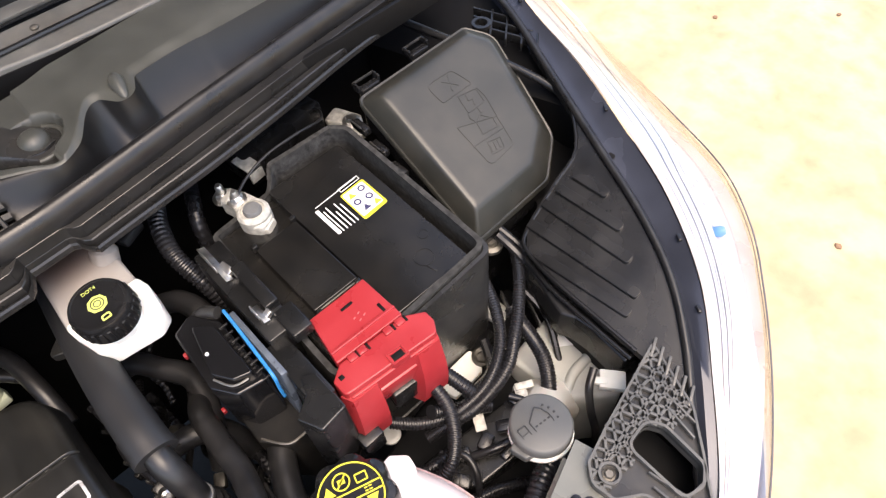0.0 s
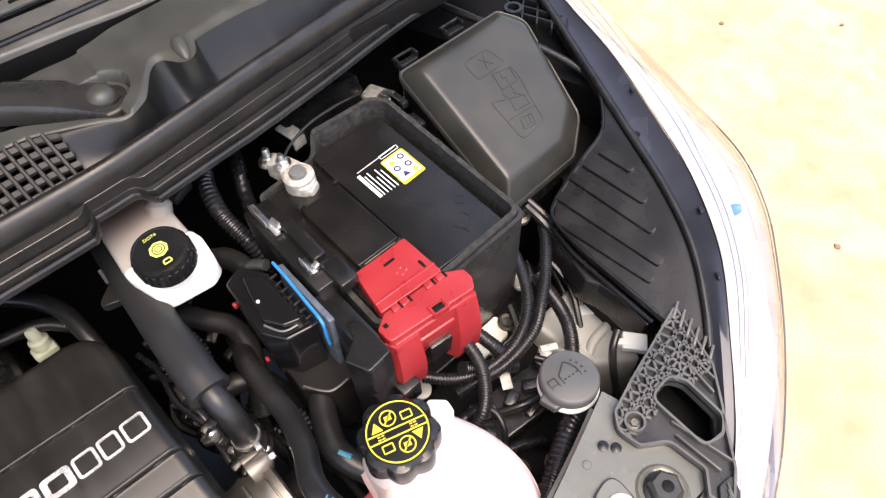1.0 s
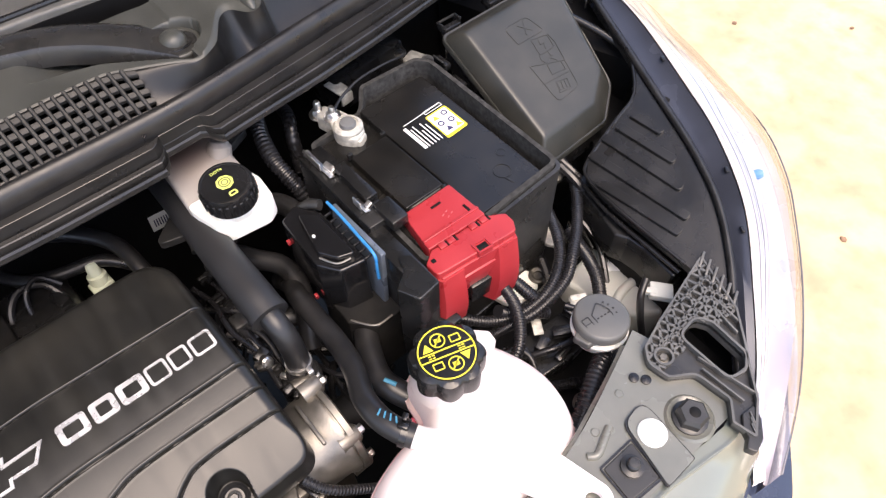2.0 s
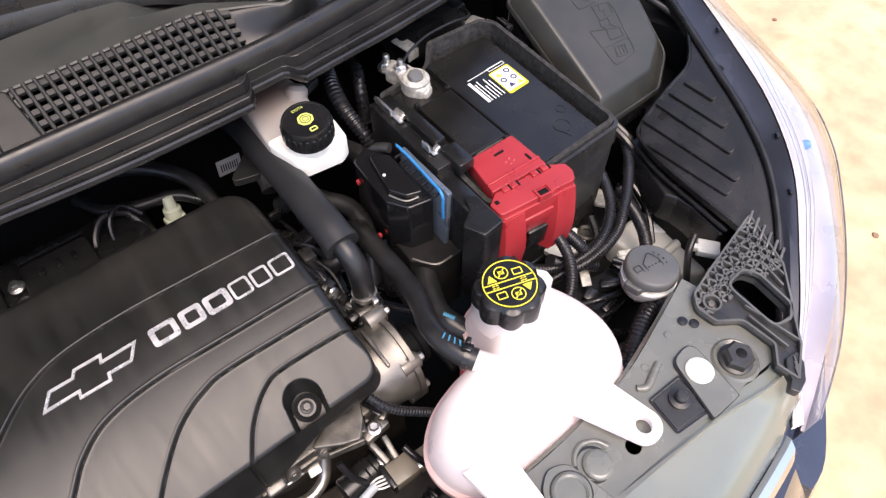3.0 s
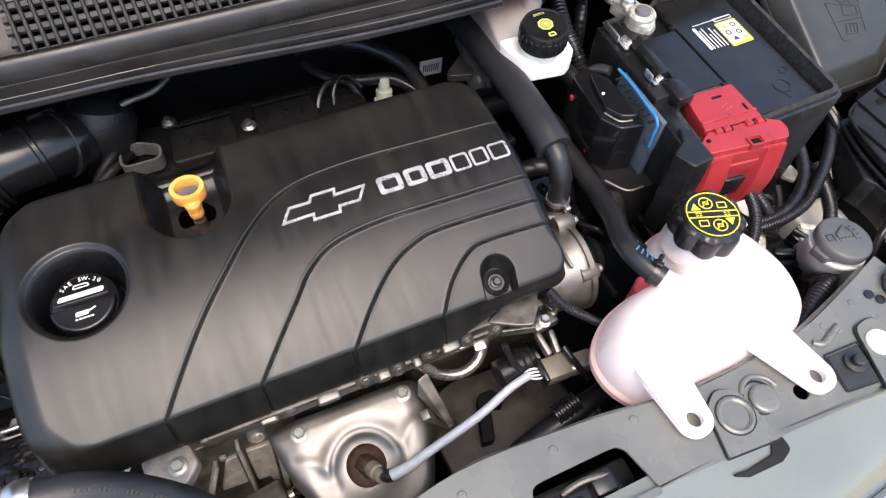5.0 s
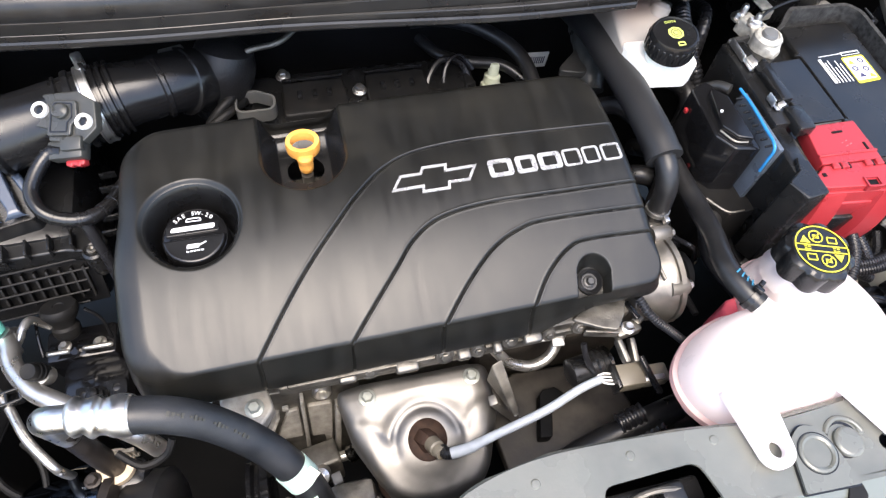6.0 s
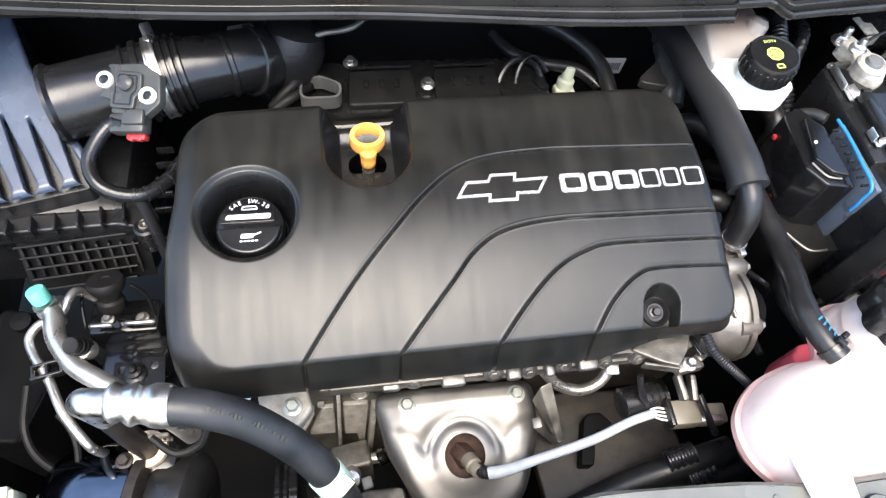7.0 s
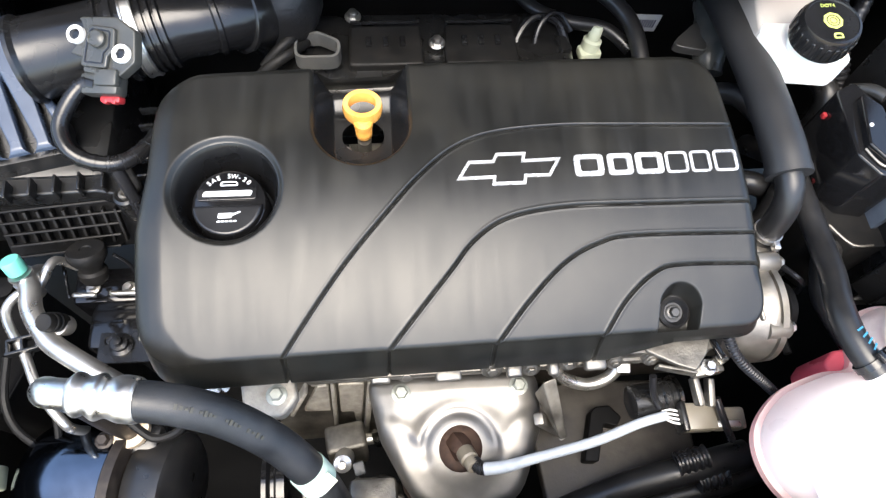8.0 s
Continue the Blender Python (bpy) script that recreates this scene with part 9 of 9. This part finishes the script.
STEPS_T = [-0.02, 0.06, 0.08, 0.30, 0.48, 0.495, 0.52, 0.535, 0.70, 0.715, 0.74, 0.755, 0.97, 1.0]
STEPS_Z = [0.0, -0.003, -0.009, -0.010, -0.012, -0.017, -0.017, -0.013, -0.014, -0.020, -0.020, -0.015, -0.017, -0.022]
cols_lens, cols_chrome, cols_wall, cols_rim, lens_rim = [], [], [], [], []
for a, (i, o, w) in enumerate(zip(I, O, W)):
    zi = plate_z(i[0]) + 0.002
    zo = 0.799 - 0.02 * max(0, (0.65 - o[0]) / 0.1)
    out = Vector((o[0] - i[0], o[1] - i[1])).normalized()
    cols_lens.append([across(i, o, 0.0, zi), across(i, o, 0.3, zi * 0.78 + zo * 0.22 + 0.006), across(i, o, 0.55, zi * 0.52 + zo * 0.48 + 0.009), across(i, o, 0.78, zi * 0.26 + zo * 0.74 + 0.007), across(i, o, 0.92, zo + 0.004), across(i, o, 0.98, zo - 0.004),
                      across(i, o, 1.0, zo - 0.018), (o[0] + out.x * 0.002, o[1] + out.y * 0.002, zo - 0.04), (o[0] - out.x * 0.006, o[1] - out.y * 0.006, zo - 0.075)])
    zw = zi * 0.62 + 0.826 * 0.38 - 0.008
    rowc = []
    for t, dz in zip(STEPS_T, STEPS_Z):
        rowc.append(across(i, w, t, zi * (1 - max(0, t)) + zw * max(0, t) + dz))
    cols_chrome.append(rowc)
    last = rowc[-1]
    foot = (last[0] + out.x * 0.005, last[1] + out.y * 0.005, last[2] - 0.014)
    cols_wall.append([last, foot])
    brim = across(i, o, 0.985, min(zo - 0.016, foot[2] - 0.002))
    cols_rim.append([foot, tuple(0.5 * (u + v) - (0.003 if n == 2 else 0) for n, (u, v) in enumerate(zip(foot, brim))), brim, (brim[0], brim[1], brim[2] - 0.03)])
    lens_rim.append(across(i, o, 0.99, zo - 0.002))
# wall takes the body blue that would be mirrored there
part("reflector_wall", strip(cols_wall), BODY_BLUE, lamp, "outer reflector wall, coloured as the body blue seen in it", sharp=40)
# strips of dark colour for the reflector's seams and mirrored streaks
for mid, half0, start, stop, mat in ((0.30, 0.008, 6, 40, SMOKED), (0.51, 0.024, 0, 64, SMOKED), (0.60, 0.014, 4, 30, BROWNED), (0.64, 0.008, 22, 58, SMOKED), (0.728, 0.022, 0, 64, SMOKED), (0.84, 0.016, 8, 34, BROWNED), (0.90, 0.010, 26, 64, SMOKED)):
    streak = []
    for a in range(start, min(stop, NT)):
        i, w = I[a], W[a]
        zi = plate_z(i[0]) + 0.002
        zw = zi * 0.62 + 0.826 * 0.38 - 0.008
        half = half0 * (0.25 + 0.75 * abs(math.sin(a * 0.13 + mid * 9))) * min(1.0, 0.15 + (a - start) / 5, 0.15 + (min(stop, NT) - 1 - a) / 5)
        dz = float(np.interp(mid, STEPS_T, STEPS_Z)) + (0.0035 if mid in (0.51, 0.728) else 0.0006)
        streak.append([across(i, w, mid - half, zi * (1 - mid) + zw * mid + dz), across(i, w, mid + half, zi * (1 - mid) + zw * mid + dz - 0.0002)])
    part("reflector_streak", strip(streak), mat, lamp, "thin dark streak painted as mirrored in the reflector")
# added skirt that gives the pale tint seen through the lens
part("outer_rim", strip(cols_rim), PALE_RIM, lamp, "added pale lavender skirt for the tint seen through the lens", sharp=50)
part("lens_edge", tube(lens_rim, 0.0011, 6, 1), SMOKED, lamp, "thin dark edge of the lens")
part("reflector", strip(cols_chrome), REFLECTOR, lamp, "stepped chrome reflector", sharp=25)
lens = part("lens", strip(cols_lens), LENS, lamp, "clear curved lens", sharp=60)
lens.visible_shadow = False
cols = []
for (tx, ty), (ix, iy) in zip(T, I):
    z = plate_z(tx)
    cols.append([(tx - 0.004, ty + 0.003, z - 0.012), (tx - 0.002, ty + 0.0015, z + 0.002), (tx + 0.001, ty, z + 0.004), (tx + 0.003, ty - 0.001, z - 0.002), across((tx, ty), (ix, iy), 0.45, z - 0.001), across((tx, ty), (ix, iy), 0.95, plate_z(ix)), across((tx, ty), (ix, iy), 1.0, plate_z(ix) - 0.006)])
part("bezel", strip(cols), BEZEL, lamp, "smooth dark inner bezel, mirrored sky's navy in its colour")
seal = [(x - 0.003, y + 0.002, plate_z(x) + 0.001) for x, y in T]
part("rubber_seal", tube(seal, 0.0042, 10, 1), RUBBER, lamp, "black rubber seal line")
for k in (6, 22, 36, 42):
    x, y = I[k]
    part("bezel_tab", box((x - 0.006, y + 0.004, plate_z(x) + 0.001), (0.004, 0.008, 0.004), 0.001, (0, 0, -35)), SATIN, lamp)
part("blue_piece", lathe([(0.006, 0), (0.009, 0.004), (0.009, 0.018), (0.006, 0.024), (0.0004, 0.025)], 20, pose(0.868, -0.165, 0.797, 60, 0, 35) @ Matrix.Diagonal((0.7, 0.7, 0.7, 1))), BLUE, lamp, "small blue piece inside the lens")

# ribbed black shield on the lamp's back
edge_in = [(0.852, 0.028), (0.814, -0.012), (0.772, -0.020), (0.716, -0.031), (0.699, -0.046), (0.692, -0.09), (0.689, -0.15), (0.687, -0.198)]
shield_line = edge_in + [(x - 0.005, y + 0.003) for x, y in reversed([p for p in T if -0.262 < p[1] < 0.12])]
part("shield", prism(shield_line, lambda x, y: plate_z(x) - 0.010, lambda x, y: plate_z(x) - 0.001, 0.0), PLASTIC, lamp, "ribbed black shield")
for (x0, y0), (x1, y1) in [((0.7899, -0.03), (0.7915, -0.0744)), ((0.7683, -0.0272), (0.7715, -0.1093)), ((0.7478, -0.0259), (0.7504, -0.1377)), ((0.7216, -0.0283), (0.728, -0.1662)), ((0.7011, -0.0593), (0.7092, -0.1714))]:
    d = Vector((x1 - x0, y1 - y0)).normalized()
    n = Vector((-d.y, d.x)) * 0.0050
    ends = [(x0 + n.x, y0 + n.y, 0.001), (x0 - n.x, y0 - n.y, 0.001), (x1 - n.x, y1 - n.y, 0.004), (x1 + n.x, y1 + n.y, 0.004)]
    part("shield_rib", prism(rounded(ends, 4), lambda a, b: plate_z(a) - 0.002, lambda a, b: plate_z(a) + 0.0030, 0.0012), PLASTIC, lamp)
(tx0, ty0), (tx1, ty1) = [(0.813, -0.0573), (0.7433, -0.1711)]
d = Vector((tx1 - tx0, ty1 - ty0))
along_text, over_text = d.normalized(), Vector((-d.y, d.x)).normalized()
for k in range(13):
    c = Vector((tx0, ty0)) + d * (k + 0.5) / 13
    tall, half = 0.0042 - 0.0012 * (k % 3 == 1), 0.0026 if k < 9 else 0.0042
    corners = [c + along_text * a * half + over_text * b * tall for a, b in ((-1, -1), (1, -1), (1, 1), (-1, 1))]
    part("embossed_mark", band([(q.x, q.y) for q in corners], 0.0009, lambda a, b: plate_z(a) - 0.002, lambda a, b: plate_z(a) - 0.0004), PLASTIC, lamp)
for x, y in ((0.7385, -0.043), (0.826, -0.048)):
    part("shield_hole", prism(rounded([(x - 0.005, y - 0.004, 0.002), (x + 0.005, y - 0.004, 0.002), (x + 0.005, y + 0.004, 0.002), (x - 0.005, y + 0.004, 0.002)], 3), lambda a, b: plate_z(a) - 0.002, lambda a, b: plate_z(a) - 0.0003), DARK, lamp)
part("back_edge", tube([(x, y, plate_z(x) - 0.001) for x, y in edge_in], 0.0022, 8, 4), SATIN, lamp)
part("lower_ribs", prism(rounded([(0.700, -0.030, 0.004), (0.690, -0.075, 0.010), (0.6790, -0.113, 0.006), (0.6850, -0.128, 0.004), (0.6865, -0.148, 0.004), (0.6815, -0.195, 0.004), (0.72, -0.20, 0.004), (0.76, -0.12, 0.004), (0.74, -0.03, 0.004)], 4), 0.748, lambda x, y: 0.792 + 0.25 * (x - 0.68), 0.003), PLASTIC, lamp, "black stepped ledge below the shield")
part("lower_ledge", tube([(0.6985, -0.045, 0.806), (0.690, -0.090, 0.803), (0.687, -0.15, 0.802), (0.685, -0.197, 0.801)], 0.0028, 10), SATIN, lamp)
part("housing", prism([(0.80, 0.20), (0.77, 0.0), (0.70, -0.06), (0.69, -0.20), (0.66, -0.27), (0.60, -0.345), (0.70, -0.30), (0.80, -0.23), (0.87, -0.15), (0.95, 0.05), (0.99, 0.2)], 0.60, lambda x, y: min(0.80, plate_z(x) - 0.05)), DARK, lamp, "dark lamp housing")
part("rear_arm", tube([(0.80, 0.30, 0.895), (0.835, 0.18, 0.885), (0.862, 0.09, 0.872), (0.872, 0.03, 0.858)], 0.005, 10), PLASTIC, lamp)
part("rear_backing", prism([(0.80, 0.34), (0.845, 0.14), (0.87, 0.03), (0.915, 0.12), (0.955, 0.25), (0.97, 0.34)], 0.70, lambda x, y: plate_z(x) - 0.03), DARK, lamp)
bm = join(*[box((0.885 + 0.006 * k, 0.185 - 0.02 * k, 0.885), (0.05, 0.0025, 0.012), 0.0006, (0, 0, 40)) for k in range(4)],
          *[box((0.88 + 0.012 * k, 0.16 + 0.012 * k, 0.885), (0.0025, 0.08, 0.012), 0.0006, (0, 0, 20)) for k in range(3)], band(disc((0.872, 0.19), 0.012, 20), 0.004, 0.876, 0.894))
part("rear_lattice", bm, PLASTIC, lamp, "moulded lattice at the wing end")

# ---- lattice bracket at the lamp's inner end ----
lat = thing("headlight_bracket", (0.61, -0.27, 0.8), "grey-black moulded lattice bracket screwed to the support", "bracket")
LINE = rounded([(0.698, -0.205, 0.003), (0.671, -0.269, 0.004), (0.643, -0.298, 0.006), (0.627, -0.313, 0.004), (0.603, -0.338, 0.003), (0.570, -0.358, 0.003), (0.566, -0.335, 0.003), (0.583, -0.32, 0.006), (0.580, -0.285, 0.012),
                (0.558, -0.270, 0.008), (0.555, -0.248, 0.012), (0.567, -0.234, 0.010), (0.602, -0.225, 0.01)], 4)
SLOT = rounded([(0.603, -0.250, 0.010), (0.631, -0.248, 0.012), (0.638, -0.262, 0.010), (0.634, -0.303, 0.010), (0.619, -0.312, 0.008), (0.601, -0.307, 0.008)], 6)
zl = 0.826
part("floor_plate", with_holes(LINE, [SLOT], zl - 0.004, zl), GREY_PLASTIC, lat)
part("outer_wall", band(LINE, 0.0022, zl - 0.001, zl + 0.006), LATTICE_GREY, lat)
part("slot_wall", band(SLOT, -0.0025, zl - 0.012, zl + 0.006), LATTICE_GREY, lat)
# dark sheet added below the slot to show it in shade
part("slot_shade", prism(rounded([(0.59, -0.235, 0.01), (0.655, -0.235, 0.01), (0.65, -0.315, 0.01), (0.59, -0.32, 0.01)], 4), 0.765, 0.77), DARK, lat)


def inside_one(x, y, line):
    odd = False
    for (ax, ay), (cx, cy) in zip(line, line[1:] + line[:1]):
        if (ay > y) != (cy > y) and x < (cx - ax) * (y - ay) / (cy - ay + 1e-15) + ax:
            odd = not odd
    return odd


def clear(x, y):
    return inside_one(x, y, LINE) and not inside_one(x, y, SLOT) and math.hypot(x - 0.573, y + 0.253) > 0.010 and y > -0.268 and not (x < 0.60 and y < -0.262)


pitch = 0.0098
for dirn in (0, 1, 2):
    for k in range(-14, 15):
        run = []
        for s in range(-90, 91):
            u, v = k * pitch, s * 0.001
            ang = radians((20, -40, -85)[dirn]) + radians(6) * math.sin(v * 60)
            px = 0.622 + u * math.cos(ang) - v * math.sin(ang)
            py = -0.245 + u * math.sin(ang) + v * math.cos(ang)
            if clear(px, py):
                run.append((px, py))
            else:
                if len(run) > 5:
                    a, b = Vector(run[0]), Vector(run[-1])
                    d = b - a
                    part("lattice_rib", box(((a.x + b.x) / 2, (a.y + b.y) / 2, zl + 0.0025), (d.length, 0.0030, 0.005), 0.0006, (0, 0, math.degrees(math.atan2(d.y, d.x))), 1), LATTICE_GREY, lat)
                run = []
TAIL = [(0.596, -0.338), (0.590, -0.350), (0.575, -0.362), (0.560, -0.3655), (0.556, -0.357), (0.566, -0.352), (0.571, -0.343), (0.580, -0.336)]
part("tail_hook", prism(rounded([(x, y, 0.0025) for x, y in TAIL], 3), zl - 0.006, zl + 0.004, 0.0012), GREY_PLASTIC, lat, "hooked black tail")
for k in range(3):
    part("tail_rib", box((0.5835 - 0.0042 * k, -0.3445 - 0.0035 * k, zl + 0.0048), (0.0018, 0.012, 0.0022), 0.0005, (0, 0, -32)), LATTICE_GREY, lat)
part("screw_boss", band(disc((0.573, -0.253), 0.0098, 24), 0.0022, zl, zl + 0.006), LATTICE_GREY, lat)
part("screw", bolt((0.573, -0.253, zl), 0.0045, 0.004, 1.3), DULL_ALUMINIUM, lat)
for k in range(6):
    t = k / 5
    x, y = 0.689 - 0.016 * t, -0.208 - 0.052 * t
    part("comb_tooth", box((x + 0.005, y - 0.001, zl + 0.001), (0.020, 0.003, 0.012), 0.0008, (0, -12, 24)), LATTICE_GREY, lat)
for a, b in (((0.597, -0.275), (0.607, -0.335)), ((0.607, -0.31), (0.625, -0.312)), ((0.590, -0.285), (0.592, -0.33)), ((0.655, -0.25), (0.648, -0.285)), ((0.664, -0.245), (0.66, -0.278))):
    a, b = Vector(a), Vector(b)
    d = b - a
    part("long_rib", box(((a.x + b.x) / 2, (a.y + b.y) / 2, zl + 0.0025), (d.length, 0.002, 0.006), 0.0005, (0, 0, math.degrees(math.atan2(d.y, d.x)))), LATTICE_GREY, lat)

# ---- low clutter between tank and support ----
low = thing("radiator_conduit", (0.5, -0.23, 0.75), "black corrugated conduit along the radiator support", "wiring")
part("conduit", tube([(0.40, -0.262, 0.745), (0.44, -0.255, 0.765), (0.48, -0.238, 0.778), (0.515, -0.222, 0.782), (0.55, -0.207, 0.775), (0.58, -0.20, 0.75)], 0.0095, 14, 8, 0.0055, 0.0014), CONDUIT, low)
wall_hose = thing("radiator_hose", (0.3, -0.22, 0.6), "black hoses low between the sensor plug and radiator", "hose")
part("hose", tube([(0.12, -0.235, 0.60), (0.19, -0.215, 0.635), (0.25, -0.205, 0.655), (0.31, -0.195, 0.66)], 0.015, 16), RUBBER, wall_hose)
part("hose", tube([(0.16, -0.25, 0.58), (0.22, -0.232, 0.61), (0.28, -0.222, 0.63), (0.33, -0.21, 0.64)], 0.012, 16), RUBBER, wall_hose)
part("ribbed_end", tube([(0.232, -0.20, 0.665), (0.262, -0.195, 0.672)], 0.0105, 14, 8, 0.007, 0.0016), CONDUIT, wall_hose)
part("ribbed_end", tube([(0.255, -0.218, 0.652), (0.285, -0.212, 0.658)], 0.0105, 14, 8, 0.007, 0.0016), CONDUIT, wall_hose)
